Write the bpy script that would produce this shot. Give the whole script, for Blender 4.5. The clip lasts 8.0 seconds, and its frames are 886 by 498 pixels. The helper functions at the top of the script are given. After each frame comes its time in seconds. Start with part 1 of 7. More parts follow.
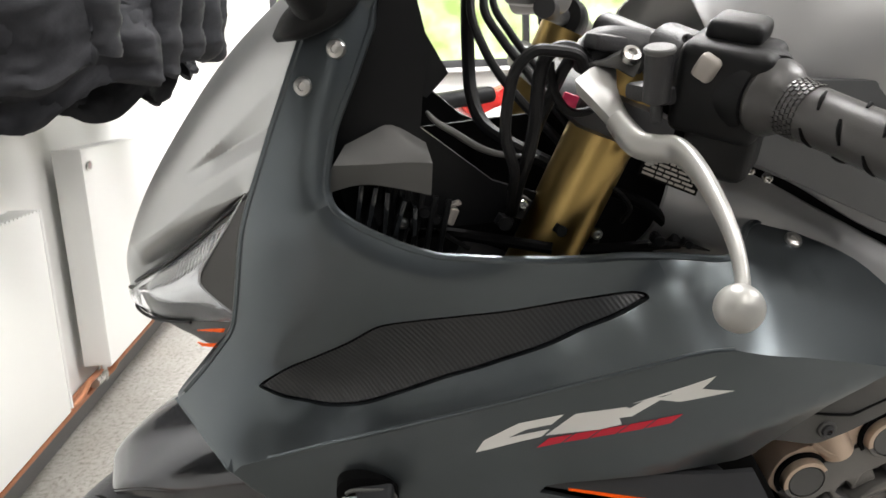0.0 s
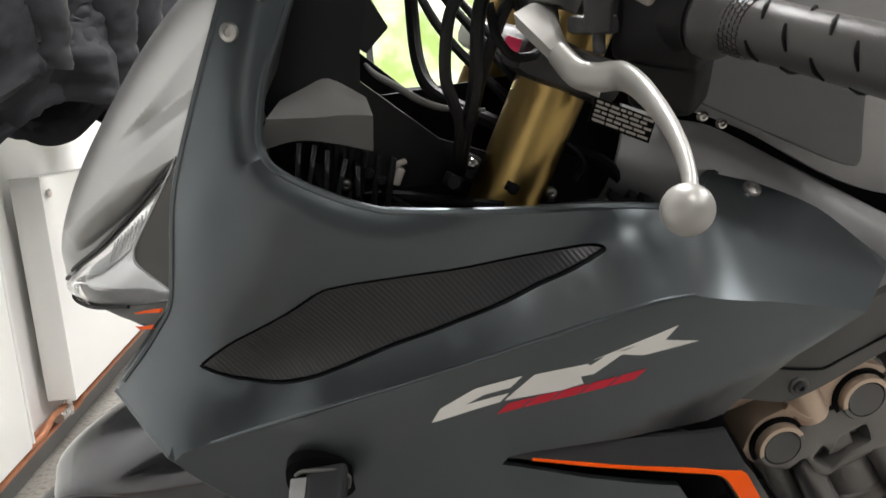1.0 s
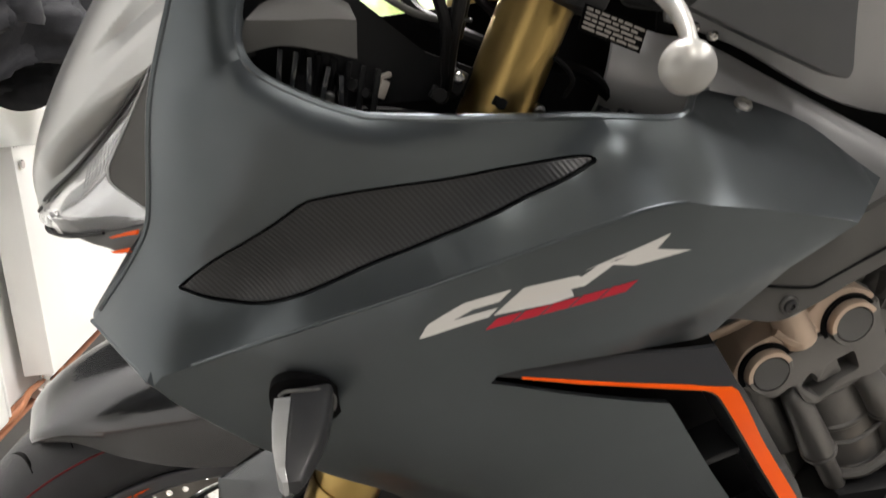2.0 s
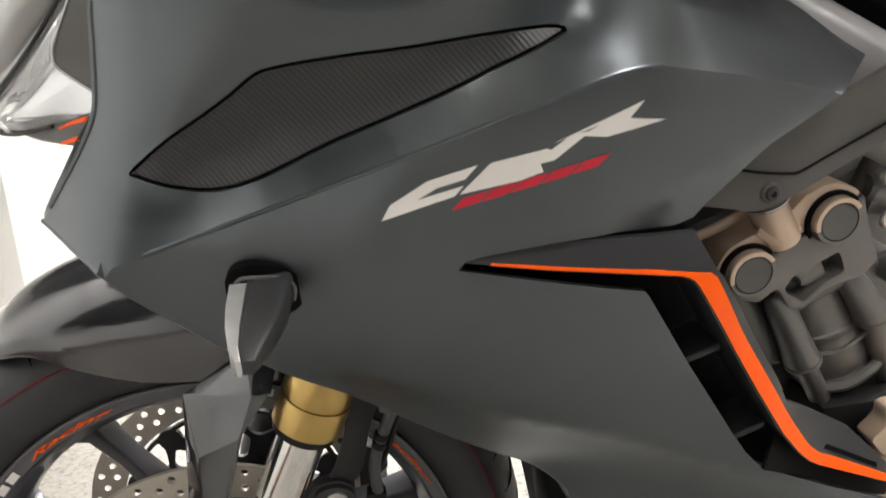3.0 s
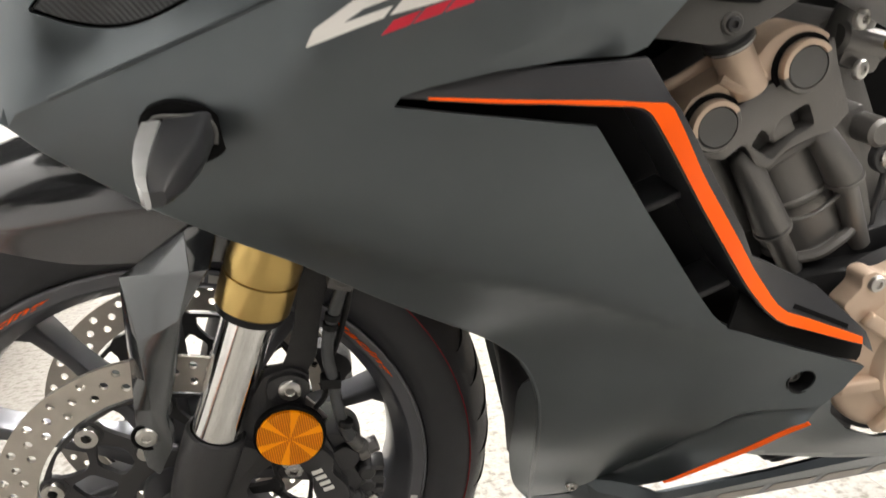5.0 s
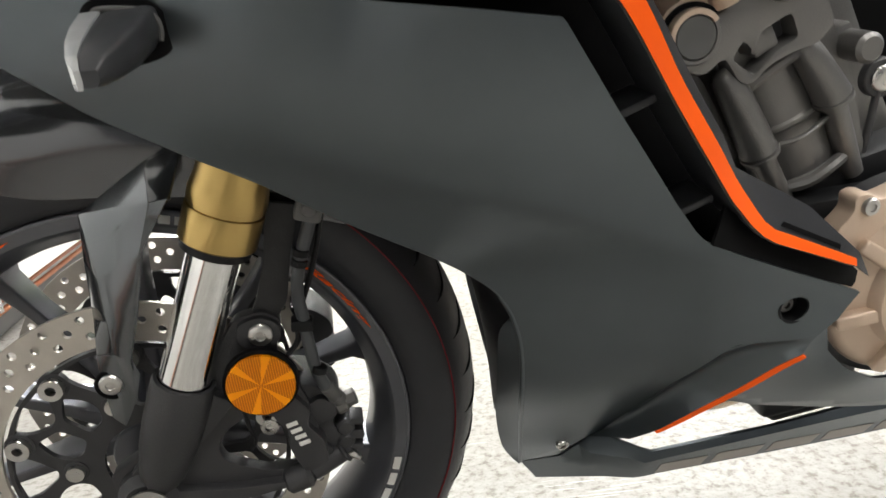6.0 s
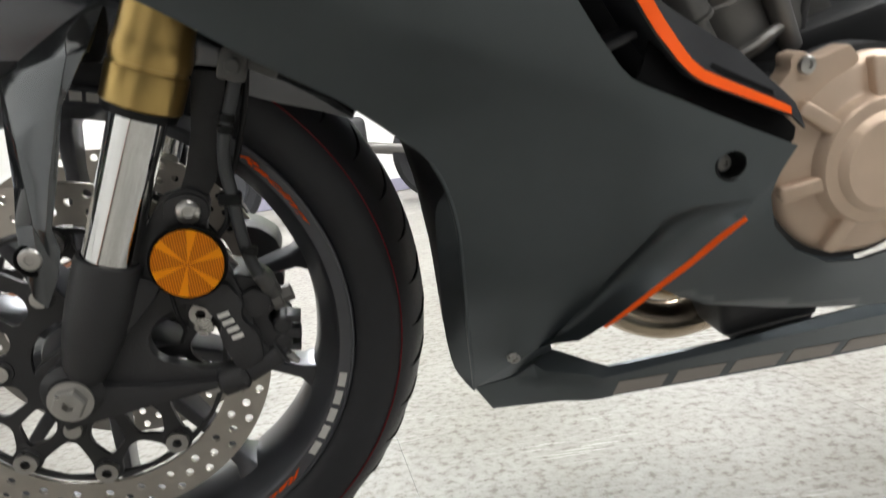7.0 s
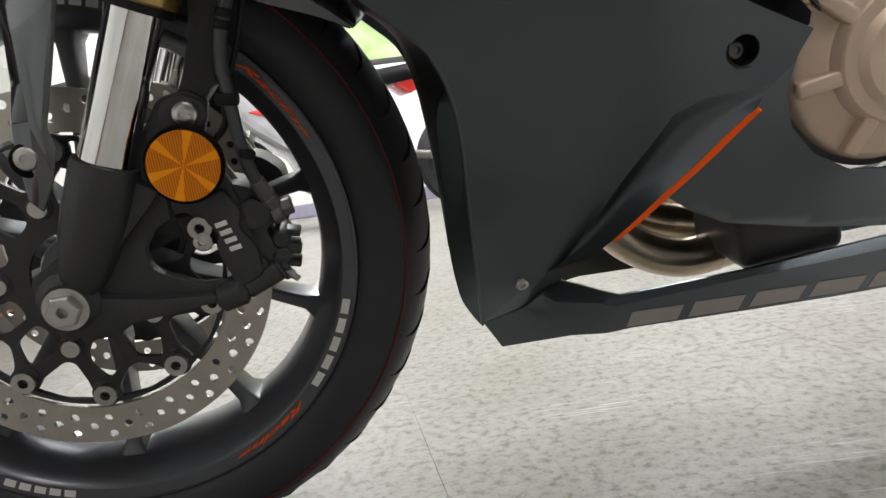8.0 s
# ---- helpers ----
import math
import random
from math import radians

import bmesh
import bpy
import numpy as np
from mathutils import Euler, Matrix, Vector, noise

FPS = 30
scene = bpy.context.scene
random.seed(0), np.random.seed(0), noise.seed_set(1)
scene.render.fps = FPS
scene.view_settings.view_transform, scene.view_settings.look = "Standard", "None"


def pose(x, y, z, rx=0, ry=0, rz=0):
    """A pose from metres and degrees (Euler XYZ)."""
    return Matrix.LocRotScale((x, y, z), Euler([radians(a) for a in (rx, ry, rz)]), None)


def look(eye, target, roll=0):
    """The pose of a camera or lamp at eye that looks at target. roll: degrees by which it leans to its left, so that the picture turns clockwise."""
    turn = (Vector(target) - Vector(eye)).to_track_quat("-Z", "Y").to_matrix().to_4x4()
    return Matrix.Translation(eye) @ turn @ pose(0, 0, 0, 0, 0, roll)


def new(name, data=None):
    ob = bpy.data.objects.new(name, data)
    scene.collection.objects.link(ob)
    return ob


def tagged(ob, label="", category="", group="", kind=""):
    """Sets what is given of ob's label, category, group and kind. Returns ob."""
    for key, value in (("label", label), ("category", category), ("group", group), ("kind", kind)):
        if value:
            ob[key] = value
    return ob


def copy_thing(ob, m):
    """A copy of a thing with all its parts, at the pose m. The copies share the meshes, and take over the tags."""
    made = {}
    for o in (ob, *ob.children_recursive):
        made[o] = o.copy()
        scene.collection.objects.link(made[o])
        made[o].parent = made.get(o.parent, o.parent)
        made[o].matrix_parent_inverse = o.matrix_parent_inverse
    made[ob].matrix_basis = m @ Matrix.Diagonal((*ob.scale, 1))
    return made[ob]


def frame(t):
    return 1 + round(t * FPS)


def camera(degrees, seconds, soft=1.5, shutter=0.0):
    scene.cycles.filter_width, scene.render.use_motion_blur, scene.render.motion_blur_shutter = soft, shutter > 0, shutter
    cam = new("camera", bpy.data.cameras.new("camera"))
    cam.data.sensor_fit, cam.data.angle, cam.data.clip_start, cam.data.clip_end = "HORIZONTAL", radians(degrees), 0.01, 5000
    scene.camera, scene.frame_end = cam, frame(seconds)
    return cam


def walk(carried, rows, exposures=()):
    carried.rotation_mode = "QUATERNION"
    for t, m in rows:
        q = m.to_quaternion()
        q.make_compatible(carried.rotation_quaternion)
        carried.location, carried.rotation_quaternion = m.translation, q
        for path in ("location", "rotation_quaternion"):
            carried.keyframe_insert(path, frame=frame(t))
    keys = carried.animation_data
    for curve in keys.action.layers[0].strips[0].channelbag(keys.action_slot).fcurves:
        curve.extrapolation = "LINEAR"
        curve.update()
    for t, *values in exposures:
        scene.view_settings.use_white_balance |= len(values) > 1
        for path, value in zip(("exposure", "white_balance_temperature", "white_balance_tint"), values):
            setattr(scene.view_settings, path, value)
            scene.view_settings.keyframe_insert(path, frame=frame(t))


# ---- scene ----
cam = camera(63.12, 8.0, shutter=0.5)
PATH = [
    (0, (0.2299, -0.6174, 0.9048), (0.1396, 0.3548, 0.6886), -2.37),
    (0.5, (0.2343, -0.6155, 0.8894), (0.1652, 0.3648, 0.7045), -3.70),
    (1, (0.2460, -0.6018, 0.8526), (0.1875, 0.3809, 0.6773), -4.31),
    (1.2, (0.2452, -0.6032, 0.8486), (0.1907, 0.3775, 0.6607), -4.33),
    (2.3, (0.2378, -0.5973, 0.7818), (0.2076, 0.3831, 0.5870), -4.44),
    (2.5, (0.2436, -0.5968, 0.7668), (0.2113, 0.3835, 0.5718), -4.67),
    (3, (0.2510, -0.5893, 0.7367), (0.2246, 0.3872, 0.5225), -4.75),
    (3.5, (0.2571, -0.5869, 0.7176), (0.2361, 0.3863, 0.4883), -4.98),
    (4, (0.2656, -0.5864, 0.6988), (0.2447, 0.3833, 0.4554), -5.36),
    (4.5, (0.2671, -0.5804, 0.6832), (0.2486, 0.3864, 0.4285), -5.72),
    (5, (0.2744, -0.5748, 0.6561), (0.2568, 0.3895, 0.3917), -6.17),
    (5.2, (0.2786, -0.5720, 0.6409), (0.2591, 0.3919, 0.3753), -6.40),
    (6.3, (0.3003, -0.5689, 0.5561), (0.2787, 0.4066, 0.3370), -7.57),
    (6.5, (0.3087, -0.5692, 0.5305), (0.2898, 0.4097, 0.3269), -7.63),
    (7, (0.3259, -0.5826, 0.4399), (0.3086, 0.4036, 0.2753), -7.81),
    (7.5, (0.3275, -0.5980, 0.3702), (0.2921, 0.3916, 0.2307), -8.02),
    (8, (0.3331, -0.5780, 0.3485), (0.2824, 0.4119, 0.2164), -8.07),
]
walk(cam, [(t, look(eye, aim, roll)) for t, eye, aim, roll in PATH], [(0.0, 0.19, 6600, 12), (0.5, 0.10, 6600, 12), (1.0, 0.03, 6600, 12), (2.5, 0.45, 6850, 14), (3.5, 0.58, 6850, 14), (5.0, 0.68, 6850, 13), (6.5, 0.30, 6450, 10), (7.2, 0.0, 6450, 10), (8.0, -0.20, 6450, 10)])

# ---- world and light ----
world = bpy.data.worlds.new("world")
scene.world = world
world.use_nodes = True
world.node_tree.nodes["Background"].inputs[0].default_value = (0.75, 0.85, 1.0, 1)
world.node_tree.nodes["Background"].inputs[1].default_value = 1.0
scene.view_settings.exposure = 0.0

ROOM = pose(0, 0, 0, 0, 0, 11.95)
CEIL = 2.9


def ceiling_lamp(u, v, watts, su, sv):
    d = bpy.data.lights.new("assumed_light", "AREA")
    d.shape, d.size, d.size_y, d.energy, d.color = "RECTANGLE", su, sv, watts, (0.97, 0.985, 1.0)
    o = new("assumed_light", d)
    o.matrix_world = ROOM @ pose(u, v, CEIL - 0.075)
    return o


# Assumed lights on the unseen ceiling; the second is laid to brighten the shoulder facet.
LAMPS = [(0.55, 0.9, 0.56, 1.5), (3.25, 0.10, 1.8, 0.56), (0.0, 3.2, 0.56, 1.5), (2.3, 3.2, 0.56, 1.5), (0.55, -2.0, 0.56, 1.5), (2.3, -2.0, 0.56, 1.5)]
for (u, v, su, sv), watts in zip(LAMPS, (64, 84, 105, 56, 12, 30)):
    ceiling_lamp(u, v, watts, su, sv)

# ---- materials ----


def material(name, base, rough=0.5, metal=0.0, spec=0.5, coat=0.0, noise_scale=40.0, tint=0.12, rough_var=0.08, bump=0.0, bump_scale=400.0, trans=0.0):
    m = bpy.data.materials.new(name)
    m.use_nodes = True
    n, l = m.node_tree.nodes, m.node_tree.links
    b = n["Principled BSDF"]
    b.inputs["Metallic"].default_value = metal
    b.inputs["Specular IOR Level"].default_value = spec
    b.inputs["Coat Weight"].default_value = coat
    b.inputs["Coat Roughness"].default_value = 0.06
    b.inputs["Transmission Weight"].default_value = trans
    co = n.new("ShaderNodeTexCoord")
    nz = n.new("ShaderNodeTexNoise")
    nz.inputs["Scale"].default_value = noise_scale
    nz.inputs["Detail"].default_value = 6.0
    l.new(co.outputs["Object"], nz.inputs["Vector"])
    mix = n.new("ShaderNodeMix")
    mix.data_type = "RGBA"
    mix.inputs["A"].default_value = (*[c * (1 - tint) for c in base], 1)
    mix.inputs["B"].default_value = (*[min(1, c * (1 + tint)) for c in base], 1)
    l.new(nz.outputs["Fac"], mix.inputs["Factor"])
    l.new(mix.outputs["Result"], b.inputs["Base Color"])
    rr = n.new("ShaderNodeMapRange")
    rr.inputs["To Min"].default_value = max(0.0, rough - rough_var)
    rr.inputs["To Max"].default_value = min(1.0, rough + rough_var)
    n2 = n.new("ShaderNodeTexNoise")
    n2.inputs["Scale"].default_value = noise_scale * 0.3
    n2.inputs["Detail"].default_value = 4.0
    l.new(co.outputs["Object"], n2.inputs["Vector"])
    l.new(n2.outputs["Fac"], rr.inputs["Value"])
    l.new(rr.outputs["Result"], b.inputs["Roughness"])
    if bump:
        n3 = n.new("ShaderNodeTexNoise")
        n3.inputs["Scale"].default_value = bump_scale
        n3.inputs["Detail"].default_value = 3.0
        l.new(co.outputs["Object"], n3.inputs["Vector"])
        bp = n.new("ShaderNodeBump")
        bp.inputs["Strength"].default_value = bump
        bp.inputs["Distance"].default_value = 0.001
        l.new(n3.outputs["Fac"], bp.inputs["Height"])
        l.new(bp.outputs["Normal"], b.inputs["Normal"])
    return m


M_MATTE = material("matte_gunmetal_paint", (0.110, 0.125, 0.134), 0.30, 0.88, 0.5, bump=0.06, bump_scale=2500, tint=0.05, rough_var=0.03)
# Black plastic, taken near zero so that recesses also look shaded.
M_MATTE_IN = material("black_plastic_and_shade", (0.003, 0.003, 0.0033), 0.6, spec=0.08, tint=0.2)
M_BLACK = material("black_plastic", (0.007, 0.0073, 0.008), 0.44, spec=0.22, bump=0.25, bump_scale=1800)
M_DUCT = material("satin_black_plastic", (0.034, 0.035, 0.038), 0.33, spec=0.4, bump=0.12, bump_scale=2500)
M_PANEL = material("dark_grey_plastic", (0.105, 0.104, 0.101), 0.5, spec=0.3, bump=0.2, bump_scale=2200)
M_GLOSS = material("gloss_black_paint", (0.02, 0.022, 0.024), 0.12, coat=0.6)
M_FENDER = material("dark_gloss_fender_paint", (0.115, 0.118, 0.125), 0.15, 0.75, coat=0.4)
M_CHROME = material("hard_chrome", (0.78, 0.78, 0.77), 0.05, 1.0, rough_var=0.03)
M_GOLD = material("gold_anodised", (0.50, 0.35, 0.13), 0.30, 1.0, bump=0.1, bump_scale=900)
M_SILVER = material("silver_paint", (0.40, 0.396, 0.376), 0.38, 0.35, tint=0.06)
M_STEEL = material("bolt_steel", (0.55, 0.54, 0.52), 0.28, 1.0)
M_DISC = material("brake_disc_steel", (0.56, 0.525, 0.475), 0.40, 0.9, noise_scale=90)
M_BRONZE = material("bronze_engine_paint", (0.61, 0.47, 0.36), 0.40, 0.35, bump=0.2, bump_scale=900)
M_ENGINE = material("dark_engine_paint", (0.170, 0.165, 0.158), 0.36, 0.60, 0.5, bump=0.3, bump_scale=700)
M_ENGBLK = material("black_engine_paint", (0.034, 0.034, 0.036), 0.46, 0.1, 0.5, bump=0.3, bump_scale=700)
M_RUBBER = material("tyre_rubber", (0.030, 0.031, 0.035), 0.42, spec=0.35, bump=0.25, bump_scale=1200, tint=0.2)
M_GRIP = material("grip_rubber", (0.055, 0.053, 0.052), 0.33, tint=0.15, bump=0.2, bump_scale=1500)
M_HOSE = material("hose_rubber", (0.008, 0.008, 0.0088), 0.42, spec=0.25)
M_HOSE_GREY = material("lighter_hose_rubber", (0.050, 0.054, 0.059), 0.42, spec=0.5, tint=0.15)
M_RIM = material("black_rim_paint", (0.110, 0.113, 0.126), 0.33, 0.6, coat=0.25)
M_ORANGE = material("orange_paint", (1.0, 0.115, 0.004), 0.5, spec=0.2, tint=0.03)
M_TYRERED = material("tyre_red_mark", (0.16, 0.012, 0.016), 0.6, spec=0.2, noise_scale=25, tint=0.6)
M_LENSW = material("silvered_lens", (0.50, 0.51, 0.52), 0.22, 0.45, coat=0.4, noise_scale=90, tint=0.15)
M_RED = material("red_decal", (0.55, 0.012, 0.035), 0.45, tint=0.03)
M_WHITE = material("white_decal", (0.72, 0.71, 0.68), 0.45, tint=0.03)
M_GREYTXT = material("grey_decal", (0.36, 0.33, 0.30), 0.5, tint=0.05)
M_LEDGE = material("mid_grey_plastic", (0.10, 0.099, 0.095), 0.42, spec=0.4, bump=0.15, bump_scale=2200)
M_PINK = material("pink_plastic", (0.75, 0.03, 0.12), 0.4)
M_WALL = material("white_wall_paint", (0.82, 0.815, 0.795), 0.6, noise_scale=3, tint=0.03, bump=0.1, bump_scale=300)
# Assumed grey for the unseen walls, chosen to darken what the fairing reflects.
M_WALLD = material("reflection_dimming_wall", (0.085, 0.089, 0.097), 0.6, noise_scale=3, tint=0.06, bump=0.1, bump_scale=300)
M_RAD = material("radiator_enamel", (0.84, 0.84, 0.82), 0.35, noise_scale=5, tint=0.02)
M_SKIRT = material("grey_vinyl_skirting", (0.10, 0.098, 0.095), 0.55, noise_scale=10)
M_COPPER = material("copper_pipe", (0.45, 0.19, 0.10), 0.42, 0.7, noise_scale=30, tint=0.25)
M_CEIL = material("ceiling_white", (0.75, 0.74, 0.71), 0.8, noise_scale=8, tint=0.03)
M_FRAMEW = material("window_frame_dark", (0.03, 0.03, 0.032), 0.45)
M_CLOTH = material("black_quilted_cloth", (0.022, 0.0225, 0.026), 0.75, spec=0.25, noise_scale=60, tint=0.3, bump=0.4, bump_scale=250)
M_YELLOW = material("yellow_fabric", (0.75, 0.42, 0.03), 0.7)
M_TANK = material("satin_grey_tank_paint", (0.37, 0.372, 0.375), 0.34, 0.4, tint=0.05, rough_var=0.03)


def carbon_material():
    m = material("carbon_weave_film", (0.035, 0.034, 0.033), 0.38, coat=0.0)
    n, l = m.node_tree.nodes, m.node_tree.links
    b = n["Principled BSDF"]
    co = n.new("ShaderNodeTexCoord")
    mp = n.new("ShaderNodeMapping")
    mp.inputs["Rotation"].default_value = (0, radians(38), 0)
    l.new(co.outputs["Object"], mp.inputs["Vector"])
    w = n.new("ShaderNodeTexWave")
    w.inputs["Scale"].default_value = 105.0
    w.inputs["Distortion"].default_value = 0.0
    l.new(mp.outputs["Vector"], w.inputs["Vector"])
    mp2 = n.new("ShaderNodeMapping")
    mp2.inputs["Rotation"].default_value = (0, radians(-20), 0)
    l.new(co.outputs["Object"], mp2.inputs["Vector"])
    w2 = n.new("ShaderNodeTexWave")
    w2.inputs["Scale"].default_value = 210.0
    l.new(mp2.outputs["Vector"], w2.inputs["Vector"])
    mx = n.new("ShaderNodeMix")
    mx.data_type = "RGBA"
    mx.inputs["A"].default_value = (0.014, 0.0155, 0.017, 1)
    mx.inputs["B"].default_value = (0.032, 0.034, 0.036, 1)
    ad = n.new("ShaderNodeMath")
    ad.operation = "MULTIPLY_ADD"
    ad.inputs[1].default_value = 0.25
    l.new(w2.outputs["Fac"], ad.inputs[0])
    l.new(w.outputs["Fac"], ad.inputs[2])
    l.new(ad.outputs[0], mx.inputs["Factor"])
    l.new(mx.outputs["Result"], b.inputs["Base Color"])
    bp = n.new("ShaderNodeBump")
    bp.inputs["Strength"].default_value = 0.25
    bp.inputs["Distance"].default_value = 0.0008
    l.new(w.outputs["Fac"], bp.inputs["Height"])
    l.new(bp.outputs["Normal"], b.inputs["Normal"])
    return m


M_COVER = material("satin_cover_plastic", (0.080, 0.082, 0.085), 0.36, spec=0.45, bump=0.1, bump_scale=2000)
# Fairing paint again, lightened to stand for light falling on the nose.
M_NOSE = material("gunmetal_paint_lit_copy", (0.44, 0.448, 0.445), 0.32, 0.85, bump=0.05, bump_scale=2500, tint=0.05, rough_var=0.03)
M_GUARD = material("dark_gloss_guard_paint", (0.120, 0.128, 0.135), 0.13, 0.75, coat=0.35)
M_SIDE = material("charcoal_plastic", (0.082, 0.080, 0.077), 0.46, spec=0.35, bump=0.2, bump_scale=2200)
M_STAY = material("worn_black_stay", (0.030, 0.030, 0.031), 0.5, spec=0.35, noise_scale=70, tint=0.35, bump=0.25, bump_scale=600)
M_CARBON = carbon_material()


def amber_material():
    m = material("amber_reflector_plastic", (0.84, 0.25, 0.001), 0.45, spec=0.2, coat=0.06, tint=0.15, noise_scale=60)
    n, l = m.node_tree.nodes, m.node_tree.links
    b = n["Principled BSDF"]
    co = n.new("ShaderNodeTexCoord")
    v = n.new("ShaderNodeTexWave")
    v.inputs["Scale"].default_value = 165.0
    v.inputs["Distortion"].default_value = 0.0
    l.new(co.outputs["Object"], v.inputs["Vector"])
    dark = n.new("ShaderNodeMix")
    dark.data_type, dark.blend_type = "RGBA", "MULTIPLY"
    l.new(v.outputs["Fac"], dark.inputs["Factor"])
    l.new(n["Mix"].outputs["Result"], dark.inputs["A"])
    dark.inputs["B"].default_value = (0.62, 0.50, 0.5, 1)
    l.new(dark.outputs["Result"], b.inputs["Base Color"])
    bp = n.new("ShaderNodeBump")
    bp.inputs["Strength"].default_value = 0.4
    bp.inputs["Distance"].default_value = 0.0015
    l.new(v.outputs["Fac"], bp.inputs["Height"])
    l.new(bp.outputs["Normal"], b.inputs["Normal"])
    return m


M_AMBER = amber_material()


def amber_plain():
    return material("amber_strip_plastic", (1.0, 0.34, 0.002), 0.42, spec=0.2, coat=0.06, tint=0.05)


M_AMBER2 = amber_plain()


def glass_material(name, tint, rough):
    m = bpy.data.materials.new(name)
    m.use_nodes = True
    b = m.node_tree.nodes["Principled BSDF"]
    b.inputs["Base Color"].default_value = (*tint, 1)
    b.inputs["Transmission Weight"].default_value = 1.0
    b.inputs["Roughness"].default_value = rough
    b.inputs["IOR"].default_value = 1.45
    return m


M_LENS = glass_material("clear_lens", (0.95, 0.96, 0.97), 0.02)
M_REFL = material("lamp_reflector", (0.70, 0.71, 0.72), 0.16, 0.85, noise_scale=120, tint=0.06)


def floor_material():
    m = bpy.data.materials.new("speckled_vinyl_tile")
    m.use_nodes = True
    n, l = m.node_tree.nodes, m.node_tree.links
    b = n["Principled BSDF"]
    co = n.new("ShaderNodeTexCoord")
    oi = n.new("ShaderNodeObjectInfo")
    ge = n.new("ShaderNodeNewGeometry")

    def noise_tex(scale, detail, rough):
        t = n.new("ShaderNodeTexNoise")
        t.inputs["Scale"].default_value, t.inputs["Detail"].default_value, t.inputs["Roughness"].default_value = scale, detail, rough
        l.new(ge.outputs["Position"], t.inputs["Vector"])
        return t

    def ramp(src, stops):
        r = n.new("ShaderNodeValToRGB")
        e = r.color_ramp.elements
        while len(e) < len(stops):
            e.new(0.5)
        for k, (p, c) in zip(e, stops):
            k.position, k.color = p, (*c, 1)
        l.new(src, r.inputs["Fac"])
        return r

    def mixed(fac, a, c, blend="MIX"):
        x = n.new("ShaderNodeMix")
        x.data_type, x.blend_type = "RGBA", blend
        if isinstance(fac, float):
            x.inputs["Factor"].default_value = fac
        else:
            l.new(fac, x.inputs["Factor"])
        l.new(a, x.inputs["A"])
        l.new(c, x.inputs["B"])
        return x.outputs["Result"]

    speck = ramp(noise_tex(70, 4, 0.65).outputs["Fac"], [(0.36, (0.185, 0.170, 0.146)), (0.43, (0.278, 0.265, 0.240)), (0.50, (0.338, 0.328, 0.304)), (0.62, (0.374, 0.366, 0.343))])
    fine = ramp(noise_tex(190, 3, 0.6).outputs["Fac"], [(0.33, (0.36, 0.33, 0.29)), (0.44, (1, 1, 1))])
    col = mixed(0.40, speck.outputs["Color"], fine.outputs["Color"], "MULTIPLY")
    dirt = ramp(noise_tex(3.2, 6, 0.6).outputs["Fac"], [(0.35, (0.80, 0.78, 0.75)), (0.6, (1, 1, 1))])
    col = mixed(0.8, col, dirt.outputs["Color"], "MULTIPLY")
    # fine scratches in patches
    mp = n.new("ShaderNodeMapping")
    mp.inputs["Rotation"].default_value = (0, 0, radians(35))
    mp.inputs["Scale"].default_value = (9, 260, 1)
    l.new(ge.outputs["Position"], mp.inputs["Vector"])
    st = n.new("ShaderNodeTexNoise")
    st.inputs["Scale"].default_value, st.inputs["Detail"].default_value = 1.0, 3.0
    l.new(mp.outputs["Vector"], st.inputs["Vector"])
    lines = ramp(st.outputs["Fac"], [(0.60, (0, 0, 0)), (0.65, (1, 1, 1))])
    where = ramp(noise_tex(2.3, 3, 0.5).outputs["Fac"], [(0.52, (0, 0, 0)), (0.62, (1, 1, 1))])
    both = mixed(1.0, lines.outputs["Color"], where.outputs["Color"], "MULTIPLY")
    pale = n.new("ShaderNodeRGB")
    pale.outputs[0].default_value = (0.62, 0.61, 0.59, 1)
    col = mixed(both, col, pale.outputs[0])
    tone = ramp(oi.outputs["Random"], [(0.0, (0.82, 0.82, 0.82)), (1.0, (0.90, 0.90, 0.90))])
    col = mixed(1.0, col, tone.outputs["Color"], "MULTIPLY")
    l.new(col, b.inputs["Base Color"])
    rr = n.new("ShaderNodeMapRange")
    rr.inputs["To Min"].default_value, rr.inputs["To Max"].default_value = 0.30, 0.55
    l.new(noise_tex(9, 5, 0.6).outputs["Fac"], rr.inputs["Value"])
    l.new(rr.outputs["Result"], b.inputs["Roughness"])
    bp = n.new("ShaderNodeBump")
    bp.inputs["Strength"].default_value, bp.inputs["Distance"].default_value = 0.06, 0.001
    l.new(noise_tex(120, 4, 0.6).outputs["Fac"], bp.inputs["Height"])
    l.new(bp.outputs["Normal"], b.inputs["Normal"])
    return m


M_FLOOR = floor_material()


def glow_material(name, col, strength, scale=0.0, col2=None):
    m = bpy.data.materials.new(name)
    m.use_nodes = True
    n, l = m.node_tree.nodes, m.node_tree.links
    b = n["Principled BSDF"]
    b.inputs["Base Color"].default_value = (*col, 1)
    b.inputs["Emission Color"].default_value = (*col, 1)
    b.inputs["Emission Strength"].default_value = strength
    if scale:
        co = n.new("ShaderNodeTexCoord")
        t = n.new("ShaderNodeTexNoise")
        t.inputs["Scale"].default_value, t.inputs["Detail"].default_value = scale, 8.0
        l.new(co.outputs["Object"], t.inputs["Vector"])
        r = n.new("ShaderNodeValToRGB")
        r.color_ramp.elements[0].position, r.color_ramp.elements[0].color = 0.38, (*col, 1)
        r.color_ramp.elements[1].position, r.color_ramp.elements[1].color = 0.62, (*col2, 1)
        l.new(t.outputs["Fac"], r.inputs["Fac"])
        l.new(r.outputs["Color"], b.inputs["Emission Color"])
    return m


